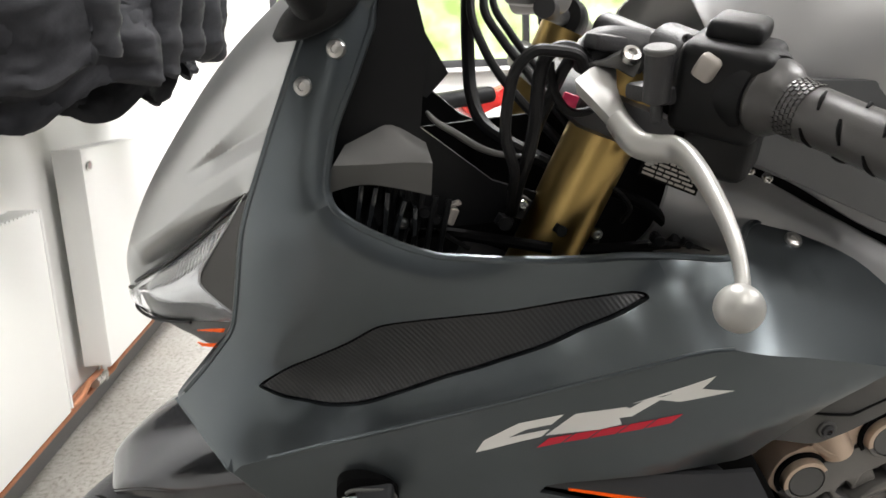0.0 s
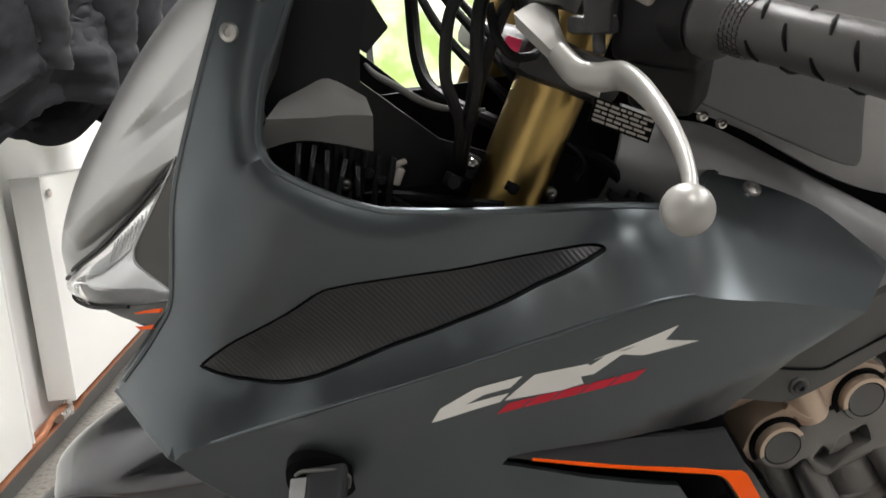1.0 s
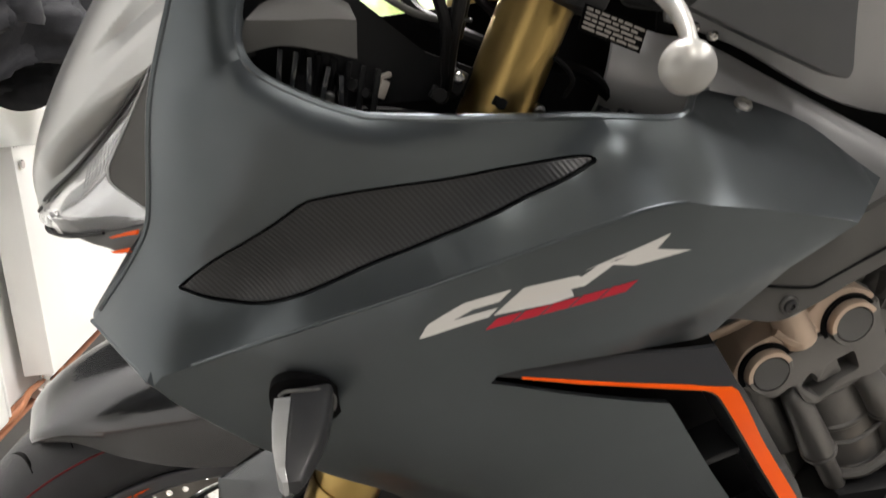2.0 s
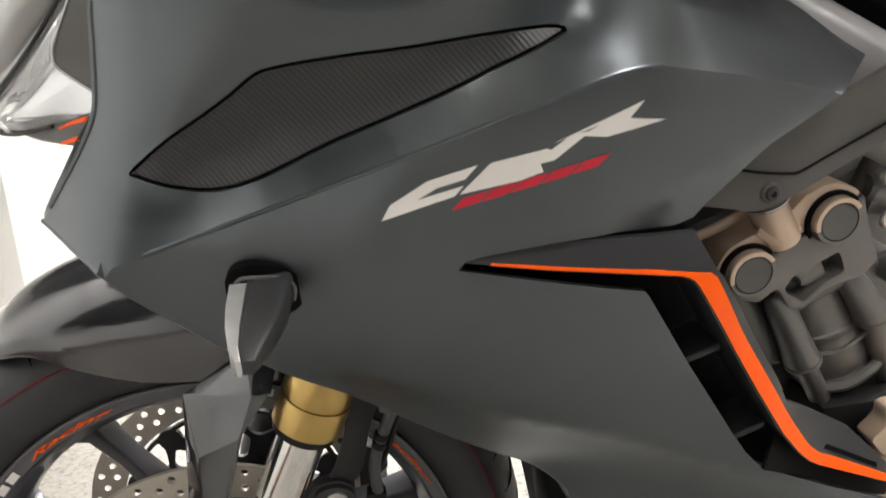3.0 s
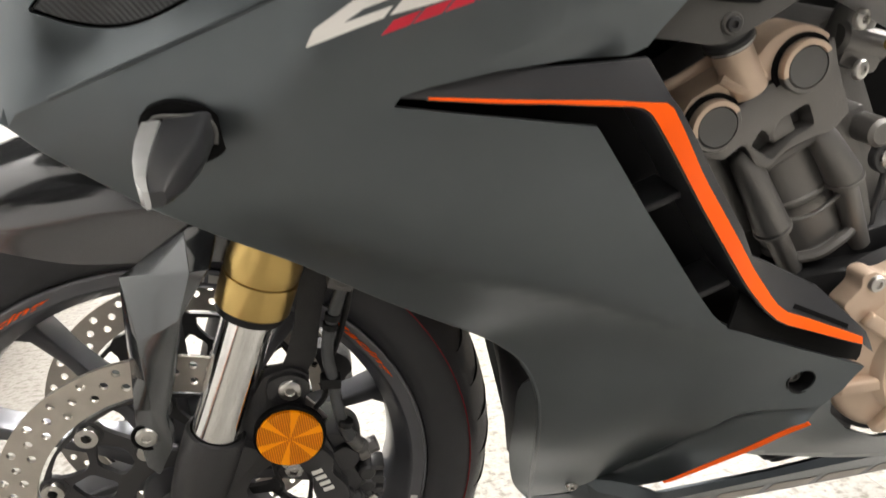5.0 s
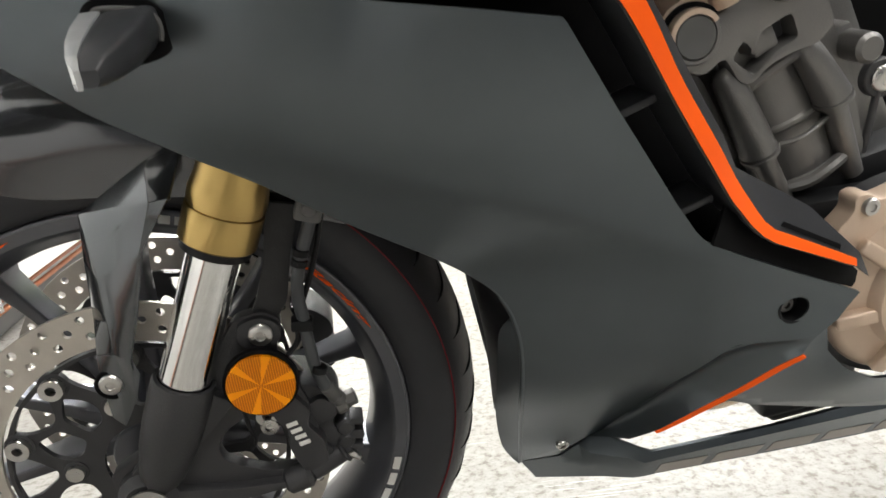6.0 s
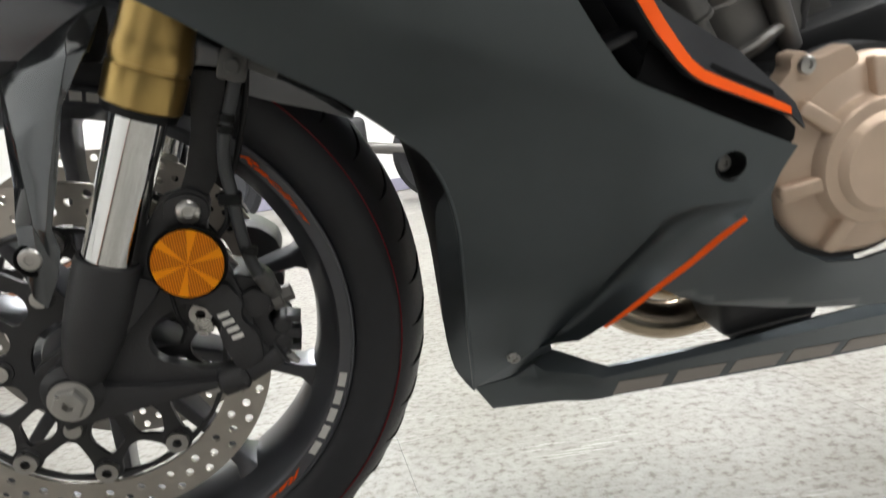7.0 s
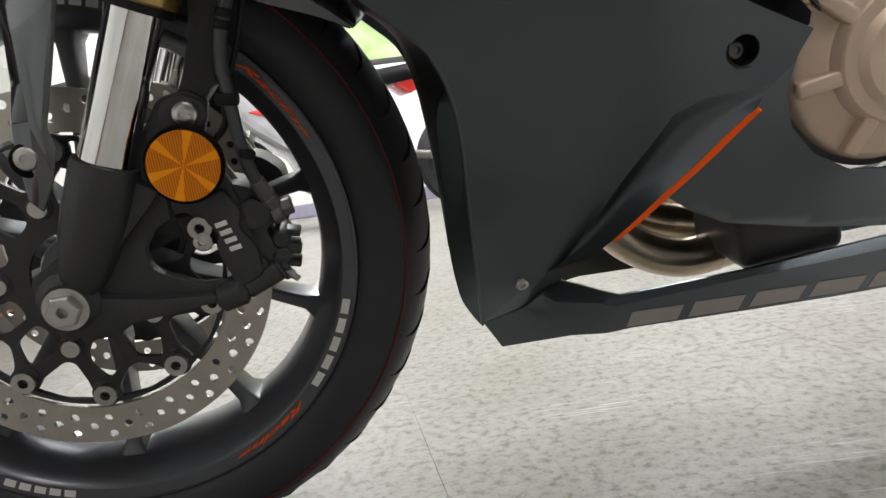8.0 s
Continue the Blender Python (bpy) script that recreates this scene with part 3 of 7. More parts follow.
ROLL_LINES = [beside(OPENING, d) for d in (0.0042, 0.0085, 0.0130, 0.0180)]
cowl = part("side_fairing", panel(OUTLINE, side_y, 0.0045, holes=[CARBON, circle(0.507, 0.4285, 0.0105, 20)], creases=[CREASE[:-1] + [(0.4445, 0.7658)], RIDGE_UP, FOLD, LOW_FOLD[1:-1], *ROLL_LINES], step=0.0095), M_MATTE, bike, "matt gunmetal side fairing", 19)
part("rolled_edge", tube([(x, side_y(x, z) + 0.0020, z) for x, z in LOWER], 0.0018, 1, 8), M_MATTE, cowl)
part("rolled_edge", tube([(x, side_y(x, z) + 0.0020, z) for x, z in OUTLINE[:98] if z > 0.70 and (x < 0.405 or z > 0.83)], 0.0030, 1, 8), M_MATTE, cowl)
part("crease_edge", tube([(x, side_y(x, z) + 0.0008, z) for x, z in CREASE[1:-3]], 0.0015, 3, 8), M_MATTE, cowl)
right = alike("side_fairing", cowl, bike, Matrix.Diagonal((1, -1, 1, 1)))
part("carbon_insert", panel(shrunk(CARBON, 0.0022), lambda x, z: side_y(x, z) + 0.0012, 0.003, step=0.010), M_CARBON, cowl, "carbon weave insert in a recess")
part("insert_recess", panel(shrunk(CARBON, -0.002), lambda x, z: side_y(x, z) + 0.0050, 0.002, step=0.012), M_MATTE_IN, cowl)

# hollow chamfer behind the lower crease, running out to an orange lip
CH_C = [(x, side_y(x, z) + 0.0004, z) for x, z in [(0.392, 0.2475)] + CHAMFER]
CH_T = [(0.4190, -0.124, 0.2680), (0.4336, -0.1430, 0.2878), (0.4475, -0.1548, 0.3050), (0.4670, -0.1705, 0.3292), (0.4860, -0.1858, 0.3525), (0.5028, -0.1990, 0.3745), (0.5156, -0.2099, 0.3894)]
CH_B = [(a + 0.0028 * k, b - 0.0013, c - 0.0026 * k) for (a, b, c), k in zip(CH_T, (0.3, 0.5, 0.9, 1.1, 1.2, 1.2, 0.8))]
CH_M = [((a[0] + b[0]) / 2, (a[1] + b[1]) / 2 + d, (a[2] + b[2]) / 2) for a, b, d in zip(CH_C, CH_T, (0.002, 0.006, 0.011, 0.014, 0.012, 0.008, 0.001))]
part("fairing_chamfer", skin([CH_C, CH_M, CH_T], 0.003, (0, 1, 0), 5, 5), M_MATTE, cowl, "", 60)
LIP_T = spline(CH_T, 6)[6:]
LIP_B = spline(CH_B, 6)[6:]
part("orange_stripe", skin([[(x, y - 0.0006, z) for x, y, z in q] for q in (LIP_T, LIP_B)], 0.0015, (0.5, 0.6, 0.3), 1, 2), M_ORANGE, cowl, "orange pinstripe on the lip")

# air duct behind the side fairing
f_tr = plate_field([(0.222, 0.676, -0.204), (0.28, 0.676, -0.213), (0.34, 0.674, -0.2205), (0.364, 0.6864, -0.2156), (0.30, 0.688, -0.212), (0.372, 0.6625, -0.2265), (0.396, 0.615, -0.2245), (0.425, 0.566, -0.222), (0.452, 0.520, -0.2195), (0.475, 0.493, -0.218), (0.544, 0.4600, -0.2165), (0.5586, 0.4454, -0.213), (0.4113, 0.6116, -0.218), (0.4386, 0.5662, -0.216), (0.512, 0.5058, -0.203), (0.46, 0.536, -0.208)])
STRIPE_T = [(0.2393, 0.6764), (0.2883, 0.6716), (0.3378, 0.6672), (0.3735, 0.6622), (0.3778, 0.6588), (0.4003, 0.6174), (0.4274, 0.5728), (0.4480, 0.5401), (0.4652, 0.5139), (0.4715, 0.5055), (0.4804, 0.4977), (0.5297, 0.4733), (0.5445, 0.4655)]
STRIPE_B = [(0.5440, 0.4605), (0.4789, 0.4899), (0.4690, 0.4965), (0.4582, 0.5073), (0.4437, 0.5257), (0.4174, 0.5671), (0.3907, 0.6122), (0.3689, 0.6487), (0.3644, 0.6563), (0.3619, 0.6591), (0.3588, 0.6611), (0.3538, 0.6625), (0.3276, 0.6655), (0.3069, 0.6680), (0.2728, 0.6711), (0.2393, 0.6751)]
TRIM = [(0.2197, 0.6777), (0.2265, 0.683), (0.2579, 0.6856), (0.2994, 0.6873), (0.342, 0.6865), (0.3665, 0.6866), (0.3767, 0.6656), (0.3827, 0.6581), (0.4113, 0.6116), (0.4386, 0.5662), (0.4489, 0.5456), (0.512, 0.5058), (0.5492, 0.4677), (0.5586, 0.4480)] + STRIPE_B
duct = part("duct_trim", panel(TRIM, f_tr, 0.004, step=0.011), M_DUCT, bike, "satin black air duct trim", 28)
part("orange_stripe", panel(STRIPE_T + STRIPE_B, lambda x, z: f_tr(x, z) - 0.0009, 0.0008, step=0.012), M_ORANGE, duct, "bright orange stripe")
# Near-black sheet puts the shade of the duct under the stripe.
part("duct_tail_shade", panel([(0.4300, 0.4985), (0.4440, 0.5200), (0.4582, 0.5073), (0.4690, 0.4960), (0.4789, 0.4894), (0.544, 0.4600), (0.5586, 0.4475), (0.556, 0.440), (0.552, 0.4375), (0.4905, 0.4668)], lambda x, z: f_tr(x, z) + 0.011, 0.003, step=0.012), M_MATTE_IN, duct, "black sheet for the shaded tail of the duct")
WALL_B = denser(STRIPE_B[::-1], 0.008, False)
part("duct_wall", skin([[(x + 0.0006, f_tr(x, z) + d, z + 0.0006) for x, z in WALL_B] for d in (0.0005, 0.02, 0.05)], 0.003, (-0.5, 0, -0.5), 1, 2), M_DUCT, duct)
# Added black sheet closes the duct and stands for its deep shade.
part("duct_shade_sheet", panel([(0.22, 0.69), (0.375, 0.69), (0.41, 0.63), (0.48, 0.50), (0.56, 0.46), (0.55, 0.42), (0.40, 0.46), (0.30, 0.60), (0.21, 0.65)], lambda x, z: -0.165 + 0.0 * x, 0.003, step=0.03), M_MATTE_IN, duct)
for x, z in ((0.384, 0.592), (0.4255, 0.5210)):
    part("duct_fin", block((0.027, 0.036, 0.0058), pose(x, -0.190, z, 0, -18, 0), 0.002), M_DUCT, duct)
# Near-black strip laid on the trim for the shade in its slot.
part("duct_slot_shade", panel([(0.4855, 0.4990), (0.4885, 0.5010), (0.5325, 0.4775), (0.5310, 0.4745)], lambda x, z: f_tr(x, z) - 0.0006, 0.001, step=0.02), M_MATTE_IN, duct)

# logo as plain slanted shapes
LOGO = [[(0.1755, 0.7095), (0.181, 0.7185), (0.204, 0.7315), (0.233, 0.7395), (0.2255, 0.7315), (0.209, 0.727), (0.197, 0.7205), (0.2245, 0.7275), (0.219, 0.7215), (0.190, 0.7135)],
        [(0.222, 0.7225), (0.2405, 0.7405), (0.272, 0.7475), (0.278, 0.7445), (0.268, 0.739), (0.270, 0.734), (0.256, 0.729)],
        [(0.262, 0.7375), (0.285, 0.7545), (0.296, 0.7565), (0.276, 0.7405)],
        [(0.276, 0.7505), (0.294, 0.7585), (0.325, 0.7720), (0.3175, 0.7625), (0.338, 0.7605), (0.305, 0.7525), (0.290, 0.7540), (0.302, 0.7600)]]
emblem = None
for k, shape in enumerate(LOGO):
    emblem = part("emblem_shape", panel(shape, lambda x, z: side_y(x, z) - 0.0004, 0.0003, step=0.008), M_WHITE, cowl, "white slanted emblem shape")
for k in range(5):
    x0, z0 = 0.2165 + 0.0172 * k, 0.7125 + 0.0047 * k
    part("emblem_bar", panel([(x0, z0), (x0 + 0.0075, z0 + 0.0075), (x0 + 0.0225, z0 + 0.0115), (x0 + 0.0155, z0 + 0.0042)], lambda x, z: side_y(x, z) - 0.0004, 0.0003, step=0.008), M_RED, cowl, "small red slanted bar")

# fixing screws in the side fairing


def screw(p, d, r, parent, name="screw", mat=None, hexed=False):
    """A button-head screw whose head looks along d, with a socket."""
    m = frame_to(p, Vector(p) + Vector(d))
    bm = lathe([(r, -0.002), (r, 0.0008), (r * 0.86, 0.0022), (r * 0.45, 0.0027), (r * 0.42, 0.0006), (0, 0.0004)], m, 20)
    ob = part(name, bm, mat or M_STEEL, parent, "steel socket screw", 40)
    return ob


LEFT = (0.0, -1.0, 0.0)
screw((0.080, side_y(0.080, 0.951) - 0.0005, 0.951), (-0.25, -1, 0.1), 0.0058, cowl)
screw((0.101, side_y(0.101, 0.972) - 0.0005, 0.972), (-0.25, -1, 0.1), 0.0058, cowl)
screw((0.409, side_y(0.409, 0.8275) - 0.0012, 0.8275), (0.15, -0.6, 0.8), 0.0064, cowl)
screw((0.371, side_y(0.371, 0.2385) - 0.0005, 0.2385), (0, -1, -0.3), 0.0065, cowl)
part("screw_well", lathe([(0.0120, 0), (0.0104, 0.0008), (0.0098, 0.012), (0.001, 0.0121), (0.001, 0.014), (0.0120, 0.014)], frame_to((0.507, side_y(0.507, 0.4285) - 0.0004, 0.4285), (0.507, 0.1, 0.4285)), 28, True), M_BLACK, cowl)
screw((0.505, side_y(0.507, 0.4285) + 0.0085, 0.4285), LEFT, 0.0060, cowl, mat=M_ENGINE)

# nose cowl, headlamps and chin
NOSE = [[(0.098, -0.150, 1.000), (0.082, -0.085, 1.006), (0.072, 0, 1.010), (0.082, 0.085, 1.006), (0.098, 0.150, 1.000)],
        [(0.075, -0.150, 0.960), (0.028, -0.078, 0.957), (0.012, 0, 0.957), (0.028, 0.078, 0.957), (0.075, 0.150, 0.960)],
        [(0.055, -0.147, 0.915), (-0.012, -0.072, 0.908), (-0.030, 0, 0.908), (-0.012, 0.072, 0.908), (0.055, 0.147, 0.915)],
        [(0.040, -0.143, 0.885), (-0.052, -0.062, 0.850), (-0.072, 0, 0.849), (-0.052, 0.062, 0.850), (0.040, 0.143, 0.885)],
        [(0.0396, -0.1425, 0.8842), (-0.063, -0.062, 0.820), (-0.100, 0, 0.792), (-0.063, 0.062, 0.820), (0.0396, 0.1425, 0.8842)],
        [(0.0388, -0.1400, 0.8825), (-0.049, -0.064, 0.806), (-0.105, 0, 0.760), (-0.049, 0.064, 0.806), (0.0388, 0.1400, 0.8825)]]
BAND_X, BAND_Z = [-0.082, -0.0425, -0.004, 0.0445], [0.809, 0.838, 0.868, 0.902]
WEDGE_X, WEDGE_A, WEDGE_B = [-0.0239, 0.0317, 0.0638, 0.12], [0.8756, 0.9221, 0.9509, 1.0], [0.8756, 0.9105, 0.9300, 0.967]


def nose_shell():
    bm = skin(NOSE, 0.004, (0.9, 0, -0.3), 36, 44)
    for v in bm.verts:
        x, y, z = v.co
        if x > -0.0239 and abs(y) > 0.03:
            a, b = float(np.interp(x, WEDGE_X, WEDGE_A)), float(np.interp(x, WEDGE_X, WEDGE_B))
            d = min(1.0, (a - z) / max(a - b, 1e-4)) if z < a else 0.0
            d *= max(0.0, 1 - max(0.0, b - z) / 0.011) * step01((x + 0.0239) / 0.04)
            v.co += V(0.003 * d, -0.0060 * d * (1 if y > 0 else -1), 0)
        if abs(y) > 0.02:
            e = min(0.020, max(0.0, float(np.interp(x, BAND_X, BAND_Z)) - z)) * step01((abs(y) - 0.02) / 0.03) * step01((0.0445 - x) / 0.02)
            v.co += V(0.30 * e, -0.30 * e * (1 if y > 0 else -1), 0)
    return bm


nose = part("nose_cowl", nose_shell(), M_NOSE, bike, "grey metallic nose cowl", 24)
for s in (-1, 1):
    top = [(-0.104, s * 0.004, 0.757), (-0.085, s * 0.028, 0.775), (-0.047, s * 0.062, 0.803), (-0.010, s * 0.091, 0.835), (0.0385, s * 0.136, 0.880)]
    mid = [(-0.107, s * 0.004, 0.753), (-0.092, s * 0.036, 0.761), (-0.060, s * 0.066, 0.774), (-0.026, s * 0.088, 0.793), (0.026, s * 0.126, 0.835)]
    low = [(-0.100, s * 0.004, 0.750), (-0.0905, s * 0.030, 0.749), (-0.0667, s * 0.056, 0.7510), (-0.0338, s * 0.080, 0.7590), (0.004, s * 0.110, 0.7720)]
    lamp = part("headlamp", skin([top, mid, low], 0.003, (0.8, -s * 0.5, 0), 6, 5), M_LENS, bike, "clear headlamp lens")
    inn = [[(x + 0.014, y - s * 0.006, z) for x, y, z in r] for r in (top, mid, low)]
    part("reflector", skin(inn, 0.003, (0.8, 0, 0), 6, 5), M_REFL, lamp, "silver lamp reflector")
    part("lamp_seal", joined(tube([(x - 0.001, y + s * 0.0012, z + 0.0005) for x, y, z in top], 0.0016, 6, 8), tube([(x - 0.001, y + s * 0.0012, z - 0.0005) for x, y, z in low[:4]], 0.0014, 6, 8)), M_HOSE, lamp, "black rubber seal")
    for k in range(18):
        f = 2.15 + 1.75 * k / 17
        i = min(3, int(f))
        a, b = (V(*r[i]).lerp(V(*r[i + 1]), f - i) + V(0.005, -s * 0.002, 0) for r in (top, mid))
        part("lamp_flute", rod(a.lerp(b, 0.12), a.lerp(b, 0.62 if k < 12 else 0.40), 0.0006, 0.0001, 6), M_LENSW, lamp)
    edge = [(0.0316, s * 0.132, 0.8772), (0.0118, s * 0.120, 0.8484), (-0.0102, s * 0.108, 0.8171), (-0.0145, s * 0.106, 0.8080), (-0.0125, s * 0.108, 0.7989), (0.0089, s * 0.124, 0.7857)]
    part("lamp_cheek", skin([edge, [(0.045, s * 0.143, 0.8800), (0.038, s * 0.141, 0.852), (0.026, s * 0.132, 0.820), (0.024, s * 0.131, 0.808), (0.022, s * 0.131, 0.799), (0.020, s * 0.130, 0.786)]], 0.003, (0.9, 0, 0), 5, 4), M_SIDE, lamp, "dark grey cheek beside the lens", 60)
    part("cheek_edge", tube(edge, [0.0008, 0.0010, 0.0014, 0.0014, 0.0012, 0.0008], 6, 6), M_LENSW, lamp)
    for dx, dz in ((0.0, 0.0), (-0.0065, -0.0120)):
        part("chin_strip", skin([[(-0.0264 + dx * 0.2, s * 0.0975, 0.7600 + dz * 0.86), (-0.0140 + dx, s * 0.107, 0.7653 + dz), (-0.0014 + dx, s * 0.116, 0.7696 + dz)], [(-0.0252 + dx * 0.2, s * 0.0978, 0.7592 + dz * 0.86), (-0.0145 + dx, s * 0.107, 0.7630 + dz), (-0.0031 + dx, s * 0.116, 0.7663 + dz)]], 0.002, (0.9, 0, 0), 5, 2), M_ORANGE, bike, "orange strip under the headlamp")
    part("chin", skin([[(-0.098, s * 0.003, 0.7495), (-0.0665, s * 0.056, 0.7505), (-0.0336, s * 0.080, 0.7585), (0.006, s * 0.110, 0.7715)], [(-0.060, s * 0.003, 0.742), (-0.048, s * 0.056, 0.744), (-0.030, s * 0.085, 0.7465), (-0.004, s * 0.110, 0.7480)], [(-0.02, s * 0.003, 0.740), (0.0, s * 0.05, 0.740), (0.010, s * 0.08, 0.742), (0.02, s * 0.10, 0.745)]], 0.003, (0.9, 0, 0.3), 6, 4), M_PANEL, bike, "dark grey chin under the headlamp")

# windscreen and inner cowl, black
part("windscreen", skin([[(0.10, -0.135, 1.002), (0.085, -0.07, 1.012), (0.078, 0, 1.016), (0.085, 0.07, 1.012), (0.10, 0.135, 1.002)], [(0.17, -0.115, 1.085), (0.16, -0.06, 1.105), (0.155, 0, 1.11), (0.16, 0.06, 1.105), (0.17, 0.115, 1.085)], [(0.25, -0.09, 1.135), (0.245, -0.05, 1.155), (0.24, 0, 1.16), (0.245, 0.05, 1.155), (0.25, 0.09, 1.135)]], 0.004, (0.7, 0, -0.7), 6, 6), M_GLOSS, bike, "smoked dark windscreen")
for s in (-1, 1):
    part("inner_cowl", panel([(0.088, 0.905), (0.10, 0.926), (0.118, 0.975), (0.13, 1.0), (0.150, 1.0), (0.158, 0.963), (0.152, 0.935), (0.150, 0.915), (0.20, 0.872), (0.262, 0.847), (0.262, 0.838), (0.10, 0.845)], lambda x, z, s=s: s * (0.128 - 0.25 * max(0, x - 0.14)), 0.004, step=0.03), M_BLACK, bike, "black inner cowl")
part("cowl_flap", panel([(0.150, 0.985), (0.172, 0.945), (0.156, 0.930), (0.148, 0.935)], lambda x, z: -0.105 + 0.5 * (x - 0.15), 0.003, step=0.02), M_BLACK, bike)
part("inner_ledge", joined(skin([[(0.0930, -0.158, 0.9010), (0.118, -0.152, 0.8990), (0.1400, -0.149, 0.8985), (0.1560, -0.147, 0.8965)], [(0.1000, -0.135, 0.9080), (0.1150, -0.131, 0.9140), (0.1310, -0.128, 0.9185), (0.1530, -0.126, 0.9050)]], 0.003, (0, 0.3, -1), 4, 4),
                           skin([[(0.0930, -0.1582, 0.9008), (0.118, -0.1522, 0.8988), (0.1400, -0.1492, 0.8983), (0.1560, -0.1472, 0.8963)], [(0.0840, -0.154, 0.8810), (0.110, -0.149, 0.8850), (0.1350, -0.147, 0.8800), (0.1545, -0.145, 0.8740)]], 0.003, (0, 1, 0.1), 4, 4)), M_PANEL, bike, "grey plastic ledge", 25)
# Added near-black sheet, the shade seen deep in the cockpit opening.
part("cockpit_shade_sheet", panel([(0.03, 0.72), (0.05, 0.87), (0.12, 0.885), (0.31, 0.90), (0.34, 0.95), (0.44, 0.96), (0.47, 0.84), (0.47, 0.70), (0.36, 0.66), (0.10, 0.66)], flat(-0.005), 0.004, step=0.05), M_MATTE_IN, bike)
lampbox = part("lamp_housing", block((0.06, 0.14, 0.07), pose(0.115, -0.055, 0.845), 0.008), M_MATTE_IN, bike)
for k in range(6):
    part("cooling_rib", block((0.004, 0.004, 0.045), pose(0.118 + 0.009 * k, -0.128, 0.858 - 0.003 * k, 0, 12, 0), 0.001), M_BLACK, lampbox)
part("cowl_lip", tube([(0.1540, -0.127, 0.926), (0.1600, -0.127, 0.919), (0.1720, -0.126, 0.9110), (0.1900, -0.125, 0.8990), (0.2080, -0.124, 0.8930), (0.2300, -0.123, 0.8910)], [0.0012, 0.0020, 0.0024, 0.0024, 0.0020, 0.0012], 6, 10), M_LEDGE, bike, "grey lip of the inner cowl")
for p, sz, turn in (((0.106, -0.118, 0.852), (0.012, 0.02, 0.022), 15), ((0.121, -0.120, 0.858), (0.014, 0.02, 0.018), -10), ((0.134, -0.121, 0.846), (0.010, 0.016, 0.024), 20), ((0.219, -0.112, 0.852), (0.012, 0.012, 0.016), 30), ((0.337, -0.112, 0.822), (0.010, 0.012, 0.010), 0), ((0.352, -0.112, 0.818), (0.008, 0.010, 0.010), 25), ((0.276, -0.112, 0.822), (0.006, 0.008, 0.010), 20)):
    part("plug_connector", joined(block(sz, pose(*p, 0, turn, 8), 0.0022), rod(p, (p[0] + 0.004, p[1] + 0.03, p[2] - 0.01), 0.004)), M_ENGBLK, lampbox)
for p in ((0.2205, -0.119, 0.8545), (0.2760, -0.1165, 0.8285), (0.135, -0.130, 0.850)):
    screw(p, LEFT, 0.0042, lampbox, "loom_clip_screw")
for pts in ([(0.270, -0.11, 0.87), (0.288, -0.118, 0.862), (0.299, -0.118, 0.848), (0.294, -0.115, 0.836)], [(0.150, -0.11, 0.850), (0.166, -0.122, 0.836), (0.182, -0.120, 0.824)], [(0.300, -0.11, 0.815), (0.330, -0.122, 0.820), (0.362, -0.118, 0.812)]):
    part("thin_wire", tube(pts, 0.0018, 6, 8), M_HOSE, lampbox)
part("connector", joined(block((0.006, 0.010, 0.012), pose(0.1690, -0.124, 0.852, 0, 25, 10), 0.001), block((0.010, 0.006, 0.003), pose(0.1710, -0.124, 0.860, 0, -15, 10), 0.0008)), M_GREYTXT, lampbox)
for x, z, h, turn in ((0.106, 0.870, 0.026, 10), (0.114, 0.866, 0.030, 14), (0.123, 0.862, 0.030, 8), (0.132, 0.858, 0.026, 18), (0.142, 0.855, 0.020, 5)):
    part("cooling_fin", block((0.0032, 0.020, h), pose(x, -0.134, z, 0, turn, 6), 0.0008), M_GLOSS, lampbox)
for x, z, r in ((0.150, 0.857, 0.004), (0.158, 0.851, 0.003), (0.206, 0.846, 0.005), (0.246, 0.838, 0.004), (0.318, 0.826, 0.004), (0.340, 0.822, 0.003)):
    part("loom_plug", joined(rod((x, -0.132, z), (x + 0.004, -0.110, z - 0.004), r, 0.0006, 12), block((r * 2.4, 0.006, r * 1.6), pose(x, -0.126, z, 0, 30, 0), 0.0006)), M_BLACK, lampbox)

# mirror stay foot on the cowl
part("mirror_foot", joined(tube([(0.056, -0.250, 1.096), (0.072, -0.215, 1.056), (0.082, -0.183, 1.018), (0.090, -0.163, 0.998)], [0.011, 0.0115, 0.0120, 0.0125], 6, 18), tube([(0.066, -0.150, 0.978), (0.079, -0.157, 0.986), (0.095, -0.160, 0.995), (0.108, -0.160, 1.001), (0.113, -0.155, 1.004)], [0.003, 0.0095, 0.0120, 0.0095, 0.004], 6, 16)), M_BLACK, bike, "black mirror stay foot")

# turn signal
sig = part("turn_signal", panel(rounded([(0.0776, 0.6648), (0.0784, 0.6782), (0.0833, 0.6842), (0.0947, 0.6876), (0.1053, 0.6858), (0.1167, 0.6818), (0.1236, 0.6737), (0.1252, 0.6642), (0.1220, 0.6550), (0.1147, 0.6515), (0.1000, 0.6490), (0.0840, 0.6540)], 0.008, 3), lambda x, z: -0.189 - 0.004 * max(0.0, 1 - ((x - 0.101) / 0.025) ** 2), 0.024, step=0.006), M_MATTE_IN, bike, "black turn signal with a clear lens")
SIG_ROWS = [(-0.186, 0.0850, 0.1190, 0.6560, 0.6800), (-0.202, 0.0830, 0.1181, 0.6540, 0.6795), (-0.222, 0.0822, 0.1155, 0.6515, 0.6745), (-0.238, 0.0830, 0.1100, 0.6500, 0.6695), (-0.250, 0.0850, 0.1035, 0.6495, 0.6640), (-0.2565, 0.0885, 0.0990, 0.6500, 0.6580)]


